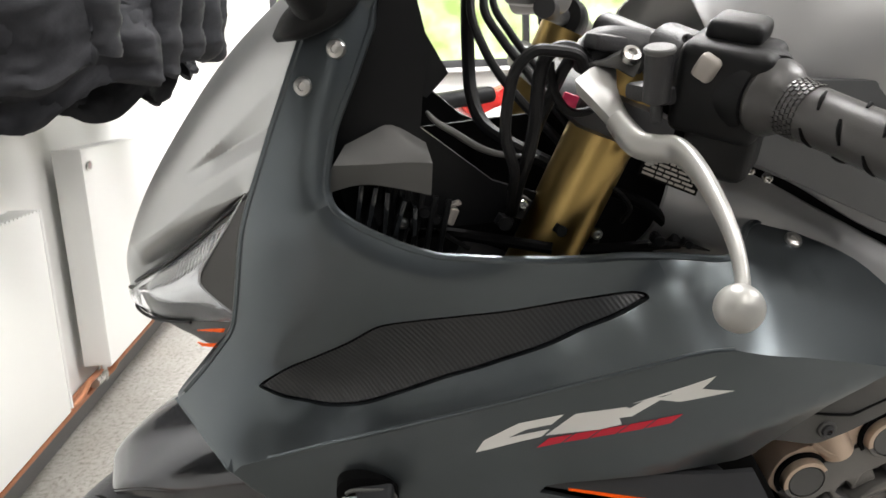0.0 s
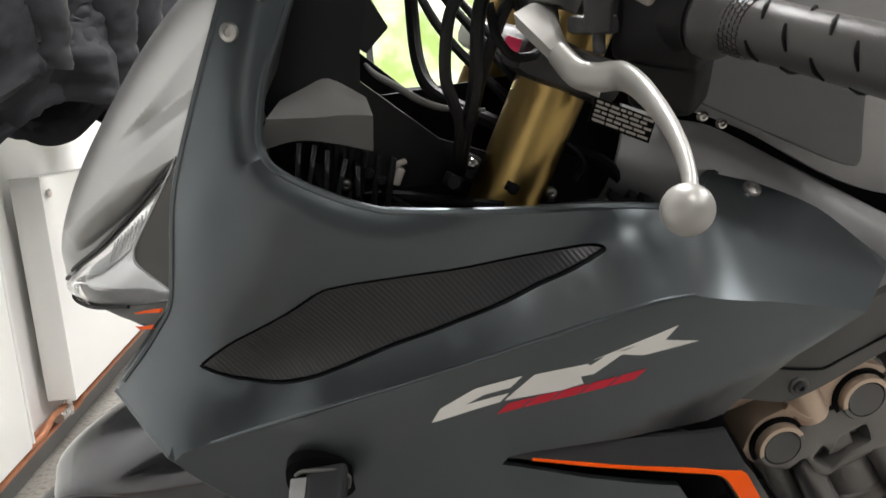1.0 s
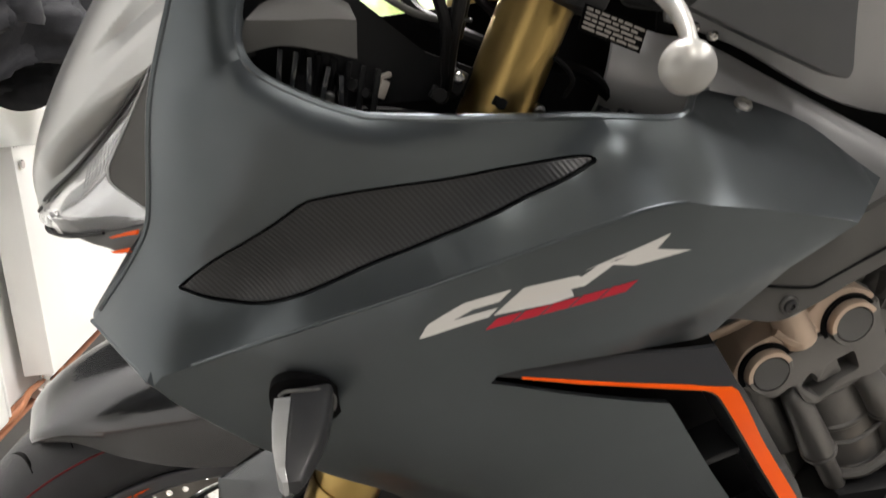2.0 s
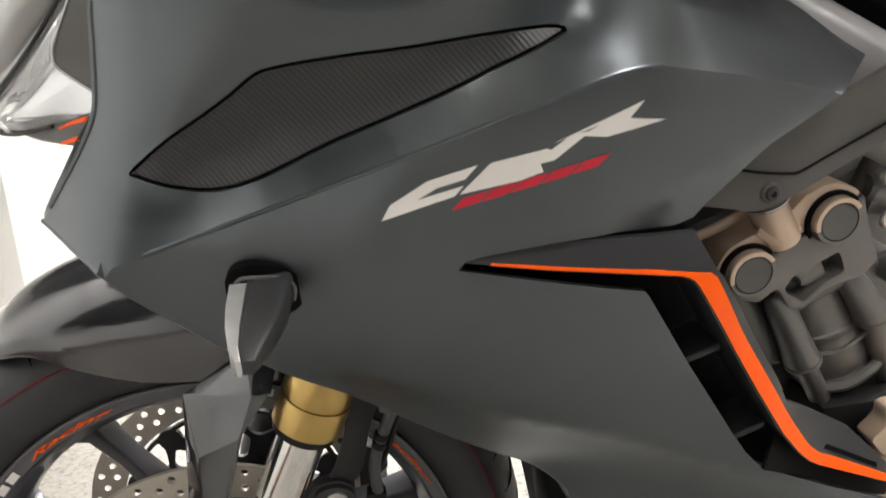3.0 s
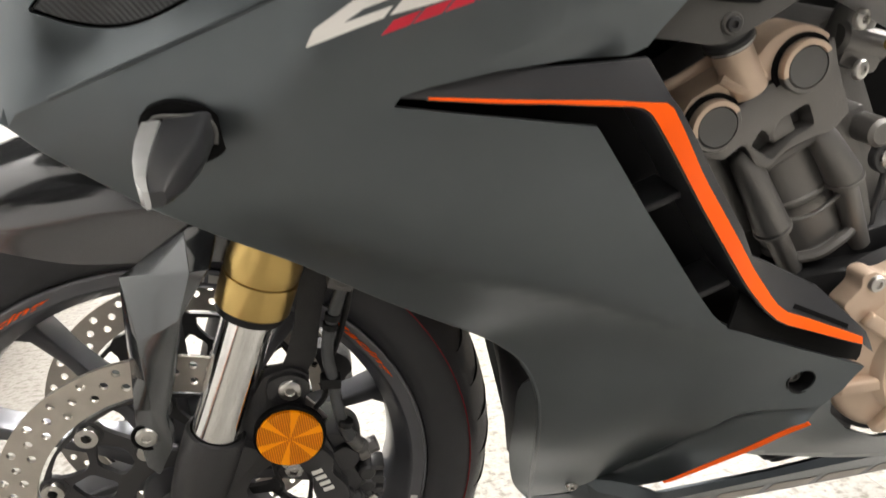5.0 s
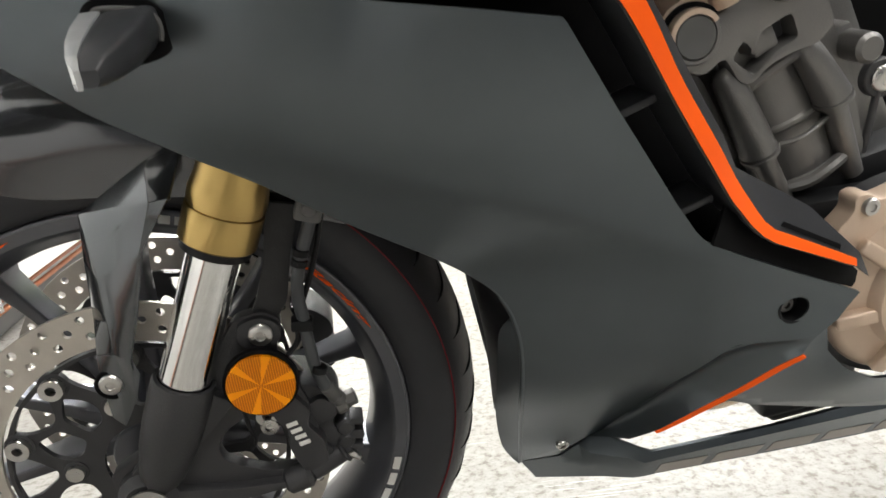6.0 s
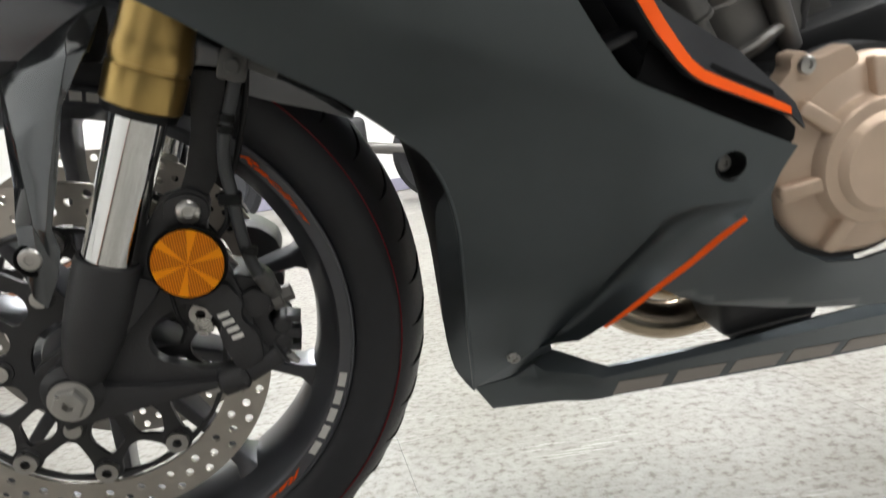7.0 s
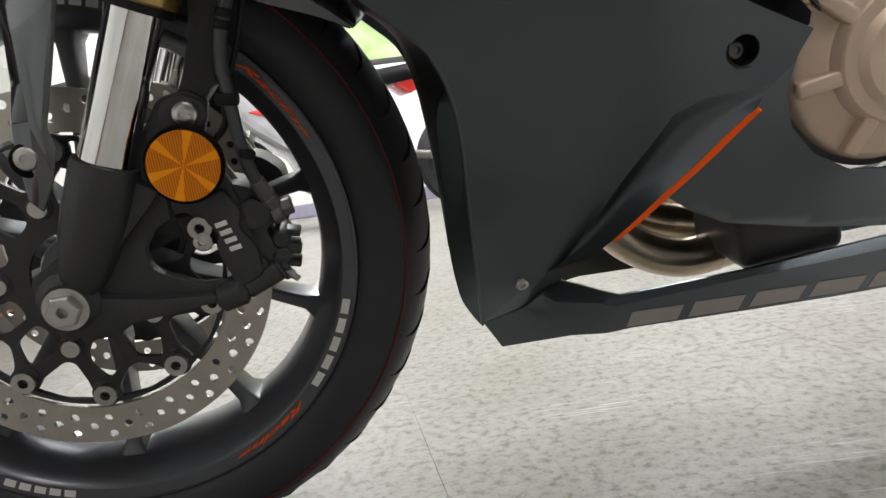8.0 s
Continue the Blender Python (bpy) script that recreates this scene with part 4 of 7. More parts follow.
def signal_shell(rows, r):
    bm = bmesh.new()
    rings = [[bm.verts.new((x, y, z)) for x, z in rounded([(a, c), (b - 0.25 * (b - a), c), (b, c + 0.35 * (d - c)), (b, d), (a, d)], r * (b - a), 3)] for y, a, b, c, d in rows]
    for r0, r1 in zip(rings, rings[1:]):
        for i in range(len(r0)):
            bm.faces.new([r0[i], r0[(i + 1) % len(r0)], r1[(i + 1) % len(r0)], r1[i]])
    bm.faces.new(rings[0])
    bm.faces.new(rings[-1])
    bmesh.ops.recalc_face_normals(bm, faces=bm.faces)
    return bm


part("signal_body", signal_shell([(y, a + 0.24 * (b - a), b, c, d) for y, a, b, c, d in SIG_ROWS], 0.18), M_DUCT, sig, "", 35)
part("signal_lens", signal_shell([(y - 0.0006, a, a + 0.29 * (b - a), c - 0.0006, d + 0.0006) for y, a, b, c, d in SIG_ROWS[1:]], 0.05), M_LENSW, sig, "clear lens over a silver reflector", 15)
part("signal_seal", tube([(0.0854, -0.1955, 0.6767), (0.0898, -0.197, 0.6804), (0.0984, -0.1975, 0.6803), (0.1132, -0.197, 0.6780), (0.1186, -0.196, 0.6731), (0.1194, -0.195, 0.6675), (0.1180, -0.194, 0.6615)], 0.0014, 6, 8), M_PANEL, sig)

# fork: axis raked 24 degrees
RAKE = V(0.4065, 0, 0.9136)
F0 = V(0.0125, 0, 0.300)


def on_fork(s, y):
    return F0 + RAKE * s + V(0, y, 0)


for side in (-1, 1):
    y = side * 0.1035
    leg = part("fork_tube", lathe([(0, 0.2285), (0.0278, 0.2285), (0.0290, 0.2300), (0.0290, 0.2545), (0.0286, 0.2555), (0.0272, 0.2560), (0.0272, 0.2590), (0.0286, 0.2595), (0.0288, 0.2680), (0.0276, 0.2740), (0.0266, 0.2800), (0.0262, 0.2920), (0.0252, 0.31), (0.0252, 0.712), (0, 0.712)], frame_to(on_fork(0, y), on_fork(1, y)), 48), M_GOLD, bike, "gold anodised fork tube")
    part("dust_seal", lathe([(0.0205, 0.222), (0.0262, 0.222), (0.0268, 0.2283), (0.0205, 0.2283)], frame_to(on_fork(0, y), on_fork(1, y)), 40, True), M_HOSE, leg)
    part("fork_stanchion", lathe([(0, 0.08), (0.0205, 0.08), (0.0205, 0.24), (0, 0.24)], frame_to(on_fork(0, y), on_fork(1, y)), 48), M_CHROME, bike, "polished chrome fork stanchion")
    foot = part("fork_foot", joined(lathe([(0, 0.0), (0.012, 0.0), (0.0185, 0.016), (0.0235, 0.045), (0.0250, 0.07), (0.0250, 0.104), (0.0240, 0.108), (0.0215, 0.109), (0.0215, 0.10), (0, 0.10)], frame_to(on_fork(0, y), on_fork(1, y)), 40),
                                    rod((0.004, y - side * 0.020, 0.296), (0.004, y + side * 0.0125, 0.296), 0.0240, 0.007, 36)), M_ENGBLK, bike, "black cast fork foot")
    if side < 0:
        nut = lathe([(0, 0), (0.0125, 0), (0.0132, 0.001), (0.0132, 0.009), (0.0118, 0.0105), (0.0048, 0.0105), (0.0040, 0.004), (0, 0.004)], frame_to((0.0058, -0.1190, 0.2945), (0.0058, -0.2, 0.2945)), 6)
        part("axle_nut", joined(nut, lathe([(0, 0), (0.0165, 0), (0.0172, 0.001), (0.0172, 0.003), (0, 0.0035)], frame_to((0.0058, -0.1190, 0.2945), (0.0058, -0.2, 0.2945)), 36)), M_STEEL, foot, "grey steel axle nut", 25)
for s0, hh in ((0.672, 0.03), (0.50, 0.036)):
    c = on_fork(s0, 0)
    part("triple_clamp", joined(block((0.075, 0.275, hh), Matrix.Translation(c) @ pose(0, 0, 0, 0, 24, 0), 0.010)), M_ENGBLK, bike, "black triple clamp")

# front wheel
wheel = new("front_wheel")
wheel.parent = bike
wheel.location = (0.004, 0, 0.303)
AX = pose(0, 0, 0, 90, 0, 0)
TYRE = [(0.2255, -0.0480), (0.2290, -0.0530), (0.2350, -0.0570), (0.2440, -0.0595), (0.2540, -0.0600), (0.2640, -0.0585), (0.2750, -0.0535), (0.2850, -0.0440), (0.2925, -0.0310), (0.2975, -0.0160), (0.299, 0)]
tyre = part("tyre", lathe(TYRE + [(r, -h) for r, h in TYRE[::-1][1:]] + [(0.222, 0.03), (0.222, -0.03)], AX, 128, True), M_RUBBER, wheel, "black road tyre with fine red line")
RIM = [(0.2230, -0.0455), (0.2270, -0.0500), (0.2278, -0.0530), (0.2268, -0.0548), (0.2250, -0.0552), (0.2245, -0.0538), (0.2140, -0.0528), (0.2105, -0.0500), (0.2080, -0.0430), (0.1990, -0.0330), (0.1950, -0.0160), (0.1940, 0)]
rim = part("rim", lathe(RIM + [(r, -h) for r, h in RIM[::-1][1:]] + [(0.2005, 0.018), (0.2005, -0.018)], AX, 128, True), M_RIM, wheel, "black cast rim")
part("hub", lathe([(0, -0.064), (0.034, -0.064), (0.036, -0.06), (0.033, -0.03), (0.032, 0), (0.033, 0.03), (0.036, 0.06), (0.034, 0.064), (0, 0.064)], AX, 40), M_RIM, wheel)
sp = bmesh.new()
for a, w, t in ((0.024, 0.011, 0.030), (0.08, 0.0068, 0.020), (0.15, 0.0056, 0.015), (0.186, 0.0072, 0.018), (0.1995, 0.0135, 0.026)):
    for q in rounded([(-w, -t), (w, -t), (w, t), (-w, t)], 0.004, 3):
        sp.verts.new((a, q[1], q[0]))
sp.verts.ensure_lookup_table()
k = len(sp.verts) // 5
for i in range(4):
    for j in range(k):
        sp.faces.new([sp.verts[i * k + j], sp.verts[i * k + (j + 1) % k], sp.verts[(i + 1) * k + (j + 1) % k], sp.verts[(i + 1) * k + j]])
bmesh.ops.recalc_face_normals(sp, faces=sp.faces)
spoke0 = part("spoke", sp, M_RIM, wheel, "black slim spoke")
spoke0.matrix_local = pose(0, 0, 0, 0, -13, 0)
for i in range(1, 10):
    alike("spoke", spoke0, wheel, pose(0, 0, 0, 0, -13 + 36 * i, 0))
for y, r in ((-0.0562, 0.2705), (0.0562, 0.2705)):
    part("red_line", lathe([(r - 0.0006, y), (r + 0.0006, y + (0.0009 if y < 0 else -0.0009)), (r + 0.0006, y + 0.0006), (r - 0.0006, y + 0.0006)], AX, 128, True), M_TYRERED, tyre)


def text_shape(words, size, shear):
    """Outline and faces of a line of text, flat, starting at the origin."""
    cu = bpy.data.curves.new("text", "FONT")
    cu.body, cu.size, cu.shear, cu.resolution_u, cu.offset = words, size, shear, 3, 0.0003
    ob = bpy.data.objects.new("text", cu)
    me = bpy.data.meshes.new_from_object(ob)
    bm = bmesh.new()
    bm.from_mesh(me)
    bpy.data.objects.remove(ob)
    bpy.data.meshes.remove(me)
    bpy.data.curves.remove(cu)
    return bm


for k, a0 in enumerate((45.5, -44.5, 128.5)):
    bm = text_shape("Racing", 0.0125, 0.5)
    wide = max(v.co.x for v in bm.verts)
    for v in bm.verts:
        a = radians(a0 - 23.0 * v.co.x / wide)
        r = 0.2172 + v.co.y * 0.50
        v.co = (r * math.cos(a), -0.0546, r * math.sin(a))
    r = bmesh.ops.extrude_face_region(bm, geom=bm.faces[:])
    bmesh.ops.translate(bm, verts=[g for g in r["geom"] if isinstance(g, bmesh.types.BMVert)], vec=(0, 0.0003, 0))
    bmesh.ops.recalc_face_normals(bm, faces=bm.faces)
    part("rim_lettering", bm, M_ORANGE, rim, "orange slanted word on the rim")
for a0, a1 in ((-16, -41), (-107, -124), (152, 132), (86, 70)):
    for k in range(5):
        b0, b1 = radians(a0 + (a1 - a0) * (k + 0.06) / 5), radians(a0 + (a1 - a0) * (k + 0.80) / 5)
        q = [(r * math.cos(b), r * math.sin(b)) for r, b in ((0.2155, b0), (0.2225, b0), (0.2225, (b0 + b1) / 2), (0.2225, b1), (0.2155, b1), (0.2155, (b0 + b1) / 2))]
        part("lettering_bar", slab(q, -0.0546, -0.0540), M_WHITE, rim, "white bar of lettering on the rim")
for r, y in ((0.2335, -0.0563), (0.2385, -0.0582), (0.2600, -0.0592)):
    part("sidewall_ring", lathe([(r - 0.0009, y), (r, y - 0.0011), (r + 0.0009, y), (r, y + 0.0010)], AX, 128, True), M_RUBBER, tyre)
for i in range(42):
    a = 2 * math.pi * (i + 0.3) / 42
    pts = []
    for q in range(6):
        t = q / 5
        h, r = -0.047 + 0.036 * t, float(np.interp(-0.047 + 0.036 * t, [-0.0535, -0.044, -0.031, -0.016, 0], [0.275, 0.285, 0.2925, 0.2975, 0.299])) - 0.0002
        b = a + 0.09 * t * t
        pts.append((r * math.cos(b), h, r * math.sin(b)))
    part("tread_groove", tube(pts, [0.0006, 0.0016, 0.0019, 0.0018, 0.0013, 0.0004], 2, 5), M_MATTE_IN, tyre)

# brake discs
holes = []
for i in range(30):
    for r, a in ((0.1460, 0.0), (0.1305, -1.0), (0.1383, 5.6)):
        q = radians(12 * i + a + 2.4)
        holes.append(circle(r * math.cos(q), r * math.sin(q), 0.0037, 10))
RING = circle(0, 0, 0.1538, 120)
ringbm = panel(RING, flat(-0.0725), 0.0038, holes=[circle(0, 0, 0.1195, 100), *holes], step=0.02)
BOB_R = 0.1063
BOB = [radians(-129 + 36 * i) for i in range(10)]
BOLT = [radians(-111 + 72 * i) for i in range(5)]


def polar(c, pairs):
    return [(r * math.cos(c + radians(a)), r * math.sin(c + radians(a))) for r, a in pairs]


# cast carrier: one plate with rounded windows between its arms
WINDOWS = []
for b in BOLT:
    WINDOWS.append(rounded(polar(b, [(0.0785, -3.0), (0.0785, 3.0), (0.0960, 10.5), (0.1125, 13.0), (0.1140, 0.0), (0.1125, -13.0), (0.0960, -10.5)]), 0.005, 3))
    c = b + radians(36)
    WINDOWS.append(rounded(polar(c, [(0.0870, -3.0), (0.0870, 3.0), (0.0990, 10.5), (0.1125, 13.0), (0.1140, 0.0), (0.1125, -13.0), (0.0990, -10.5)]), 0.005, 3))
    for k in (-1, 1):
        WINDOWS.append(rounded(polar(c, [(0.0570, 4.0 * k), (0.0570, 20.5 * k), (0.0690, 25.5 * k), (0.0800, 23.5 * k), (0.0945, 15.5 * k), (0.0815, 3.8 * k)]), 0.005, 3))
carrier_bm = panel(circle(0, 0, 0.1165, 100), flat(-0.0712), 0.0050, holes=[circle(0, 0, 0.040, 48), *WINDOWS], step=0.02)
pad_bm = slab(circle(0, 0, 0.0125, 20), -0.0722, -0.0664, 0.0008)
boss_bm = slab(circle(0, 0, 0.0105, 20), -0.0727, -0.0625, 0.001)
bobbm = lathe([(0.0042, 0.002), (0.0042, -0.0018), (0.0056, -0.0022), (0.0092, -0.0018), (0.0095, -0.0008), (0.0095, 0.006), (0.0042, 0.006)], AX, 20, True)
boltbm = lathe([(0.0, 0.0045), (0.0036, 0.0045), (0.0038, -0.0020), (0.0068, -0.0024), (0.0074, -0.0014), (0.0074, 0.004)], AX, 18)
disc = part("brake_disc", ringbm, M_DISC, bike, "drilled steel brake disc on a black carrier")
disc.location = (0.004, 0, 0.304)
carrier = part("disc_carrier", carrier_bm, M_ENGBLK, disc, "black cast disc carrier")
pad0 = part("bobbin_pad", pad_bm, M_ENGBLK, disc)
pad0.location = (BOB_R * math.cos(BOB[0]), 0, BOB_R * math.sin(BOB[0]))
for q in BOB[1:]:
    alike("bobbin_pad", pad0, disc, Matrix.Translation((BOB_R * math.cos(q), 0, BOB_R * math.sin(q))))
boss0 = part("bolt_boss", boss_bm, M_ENGBLK, disc)
boss0.location = (0.064 * math.cos(BOLT[0]), 0, 0.064 * math.sin(BOLT[0]))
for q in BOLT[1:]:
    alike("bolt_boss", boss0, disc, Matrix.Translation((0.064 * math.cos(q), 0, 0.064 * math.sin(q))))
bob0 = part("bobbin", bobbm, M_STEEL, disc)
bob0.location = (BOB_R * math.cos(BOB[0]), -0.0725, BOB_R * math.sin(BOB[0]))
for q in BOB[1:]:
    alike("bobbin", bob0, disc, Matrix.Translation((BOB_R * math.cos(q), -0.0725, BOB_R * math.sin(q))))
b0 = part("disc_bolt", boltbm, M_STEEL, disc)
b0.location = (0.064 * math.cos(BOLT[0]), -0.0725, 0.064 * math.sin(BOLT[0]))
for q in BOLT[1:]:
    alike("disc_bolt", b0, disc, Matrix.Translation((0.064 * math.cos(q), -0.0725, 0.064 * math.sin(q))))
slots = [rounded([(r * math.cos(a + s), r * math.sin(a + s)) for r, s in ((0.0435, -0.022), (0.0495, -0.022), (0.0495, 0.022), (0.0435, 0.022))], 0.0008, 1) for r0 in (0,) for a in [2 * math.pi * i / 44 for i in range(44)] for r, s in ((0, 0),)]
part("sensor_ring", panel(circle(0, 0, 0.0525, 72), flat(-0.0695), 0.0015, holes=[circle(0, 0, 0.040, 60), *slots], step=0.02), M_DISC, disc, "slotted speed sensor ring")
disc2 = copy_thing(disc, Matrix())
disc2.parent = bike
disc2.matrix_local = Matrix.Translation((0.004, 0, 0.304)) @ Matrix.Diagonal((1, -1, 1, 1))

# brake caliper, bracket and reflector
cal = part("brake_caliper", joined(slab(rounded([(0.1125, 0.3600), (0.1362, 0.3660), (0.1470, 0.3480), (0.1425, 0.3342), (0.1490, 0.3247), (0.1540, 0.3156), (0.1545, 0.2950), (0.1416, 0.2870), (0.1316, 0.2880), (0.1245, 0.3097), (0.1230, 0.3218), (0.1265, 0.3304), (0.1190, 0.3410)], 0.004, 3), -0.1065, -0.083, 0.003),
                                    slab(rounded([(0.130, 0.372), (0.1538, 0.3640), (0.1690, 0.3500), (0.1715, 0.3330), (0.1620, 0.3270), (0.1640, 0.3180), (0.1700, 0.3100), (0.1660, 0.2940), (0.1500, 0.2900), (0.138, 0.300), (0.138, 0.340)], 0.006, 3), -0.094, -0.045, 0.004)), M_ENGBLK, bike, "black radial brake caliper")
for z0, x0 in ((0.3165, 0.1720), (0.3020, 0.1705)):
    part("piston_boss", joined(rod((x0, -0.096, z0), (x0, -0.055, z0), 0.0078, 0.002), block((0.012, 0.020, 0.006), pose(x0 + 0.010, -0.085, z0 + 0.004, 0, 15, 0), 0.0015), block((0.012, 0.020, 0.006), pose(x0 + 0.008, -0.085, z0 - 0.007, 0, 15, 0), 0.0015)), M_ENGBLK, cal)
part("banjo_bolt", joined(rod((0.1620, -0.088, 0.3372), (0.1850, -0.086, 0.3425), 0.0074, 0.001, 6), rod((0.1660, -0.088, 0.3380), (0.1760, -0.087, 0.3405), 0.0100, 0.0015, 24)), M_ENGINE, cal, "dark banjo bolt")
part("pad_pin", joined(rod((0.1140, -0.099, 0.2765), (0.1376, -0.099, 0.2815), 0.0125, 0.003), rod((0.1370, -0.098, 0.2812), (0.1660, -0.092, 0.2915), 0.0095, 0.0015), rod((0.1655, -0.092, 0.2912), (0.1685, -0.0915, 0.2925), 0.0115, 0.001), rod((0.1680, -0.0915, 0.2922), (0.1735, -0.0905, 0.2945), 0.0068, 0.001, 6)), M_ENGBLK, cal)
part("bleed_nipple", joined(rod((0.170, -0.092, 0.290), (0.176, -0.092, 0.284), 0.0042, 0.0005, 6), rod((0.175, -0.092, 0.285), (0.180, -0.092, 0.280), 0.0028)), M_STEEL, cal, "steel bleed nipple")
part("body_web", slab(rounded([(0.1440, 0.3500), (0.1560, 0.3560), (0.1680, 0.3460), (0.1660, 0.3340), (0.1500, 0.3280)], 0.004, 3), -0.1005, -0.090, 0.002), M_ENGBLK, cal)
bracket = part("fork_bracket", slab(rounded([(-0.022, 0.266), (-0.024, 0.315), (0.010, 0.335), (0.055, 0.355), (0.070, 0.395), (0.0873, 0.4192), (0.1020, 0.4400), (0.1250, 0.4440), (0.1385, 0.4330), (0.1312, 0.4130), (0.128, 0.395), (0.140, 0.375), (0.150, 0.340), (0.150, 0.310), (0.160, 0.300), (0.150, 0.280), (0.110, 0.276), (0.040, 0.270)], 0.006, 3), -0.099, -0.086, 0.002, holes=[rounded([(0.0762, 0.3397), (0.0660, 0.3243), (0.0684, 0.3104), (0.0760, 0.3035), (0.1027, 0.2905), (0.1267, 0.2895), (0.1360, 0.2970), (0.1280, 0.3180), (0.1220, 0.3400), (0.1000, 0.3520)], 0.005, 3)]), M_ENGBLK, bike, "black cast caliper bracket")
part("bracket_arm", slab(rounded([(-0.010, 0.2620), (0.0441, 0.2690), (0.0719, 0.2715), (0.1094, 0.2755), (0.1400, 0.2760), (0.1380, 0.2870), (0.1133, 0.2830), (0.0708, 0.2865), (0.0300, 0.2945), (0.0236, 0.2990), (-0.010, 0.3000)], 0.003, 3), -0.1085, -0.092, 0.003), M_ENGBLK, bracket)
part("bracket_arm", slab(rounded([(0.0230, 0.2990), (0.0290, 0.3075), (0.0556, 0.3365), (0.0808, 0.3610), (0.0900, 0.3720), (0.0700, 0.3850), (0.030, 0.350), (-0.005, 0.320)], 0.004, 3), -0.1085, -0.092, 0.003), M_ENGBLK, bracket)
part("bracket_ear", slab(rounded([(0.1010, 0.4190), (0.1030, 0.4370), (0.1220, 0.4420), (0.1370, 0.4330), (0.1360, 0.4180), (0.1200, 0.4110)], 0.007, 3), -0.1045, -0.095, 0.002), M_ENGBLK, bracket)
for p, r in (((0.1208, -0.1055, 0.4265), 0.0095), ((0.1070, -0.0765, 0.3205), 0.0088)):
    screw(p, LEFT, r, cal, "caliper_bolt")
for k in range(4):
    part("lettering_bar", block((0.0095, 0.0008, 0.0040), pose(0.1300 + 0.0024 * k, -0.1072, 0.3395 - 0.0068 * k, 0, -12, 0), 0.0002), M_WHITE, cal, "small white bar of lettering")
refl = part("side_reflector", lathe([(0, 0), (0.0285, 0), (0.0295, 0.001), (0.0295, 0.006), (0.0275, 0.0075), (0.0265, 0.0065), (0, 0.0065)], frame_to((0.1150, -0.112, 0.3905), (0.115, -0.2, 0.392)), 48), M_MATTE_IN, bike, "round amber side reflector in a black holder")
for k in range(12):
    a0, a1 = (radians(20 + 60 * (k // 2)), radians(64 + 60 * (k // 2))) if k % 2 else (radians(4 + 60 * (k // 2)), radians(20 + 60 * (k // 2)))
    seg_pts = [(0, 0)] + [(0.0266 * math.cos(a0 + (a1 - a0) * i / 8), 0.0266 * math.sin(a0 + (a1 - a0) * i / 8)) for i in range(9)]
    o = part("amber_segment", slab(seg_pts, -0.0030 - 0.0003 * (k % 2), 0.0), M_AMBER if k % 2 else M_AMBER2, refl, "amber prismatic segment")
    o.location = (0.1150, -0.1185, 0.3905)
part("reflector_stay", slab(rounded([(0.1430, 0.530), (0.1680, 0.524), (0.1545, 0.4856), (0.1450, 0.4460), (0.1330, 0.4300), (0.1120, 0.4340), (0.1220, 0.4520), (0.1330, 0.4820)], 0.004, 3), -0.094, -0.089, 0.001), M_STAY, bike, "flat grey stay")

FLIP = Matrix.Diagonal((1, -1, 1, 1))
for src in (cal, bracket):
    alike(src.name.split(".")[0], src, bike, FLIP)

# brake hose and sensor lead
part("brake_hose", tube([(0.190, -0.118, 0.575), (0.181, -0.116, 0.535), (0.171, -0.115, 0.510), (0.160, -0.114, 0.482), (0.1554, -0.113, 0.4592), (0.1562, -0.113, 0.4400), (0.1564, -0.112, 0.4175), (0.158, -0.111, 0.3936), (0.1615, -0.106, 0.3732), (0.1677, -0.097, 0.3542), (0.1710, -0.091, 0.3440)], 0.0050, 8, 12), M_HOSE_GREY, bike, "black rubber brake hose")
part("sensor_lead", tube([(0.190, -0.110, 0.560), (0.180, -0.108, 0.51), (0.166, -0.104, 0.468), (0.152, -0.102, 0.437), (0.148, -0.103, 0.415), (0.138, -0.104, 0.404)], 0.0025, 8, 8), M_HOSE, bike)
part("sensor_lead", tube([(0.096, -0.115, 0.372), (0.098, -0.116, 0.35), (0.100, -0.112, 0.335), (0.094, -0.106, 0.322)], 0.0018, 8, 8), M_HOSE, bike)
part("hose_clamp", block((0.017, 0.013, 0.010), pose(0.1545, -0.112, 0.434, 0, 8, 0), 0.002), M_BLACK, bike)

part("hose_union", joined(block((0.020, 0.016, 0.022), pose(0.176, -0.117, 0.530, 0, 20, 0), 0.003), rod((0.176, -0.110, 0.530), (0.176, -0.130, 0.530), 0.006), rod((0.185, -0.116, 0.532), (0.205, -0.112, 0.520), 0.0045)), M_PANEL, bike, "black hose union block")
for z0, x0, tilt in ((0.494, 0.1640, 20), (0.486, 0.1614, 18), (0.392, 0.1612, -20)):
    part("hose_band", rod((x0 - 0.001, -0.1145, z0 - 0.003), (x0 + 0.001, -0.1145, z0 + 0.003), 0.0062, 0.0008, 16), M_BLACK, bike)
part("hose_fitting", joined(rod((0.1625, -0.105, 0.3700), (0.1680, -0.096, 0.3530), 0.0062, 0.001, 16), rod((0.1675, -0.097, 0.3545), (0.1705, -0.091, 0.3450), 0.0070, 0.001, 16)), M_PANEL, bike, "dark crimped end of the brake hose")

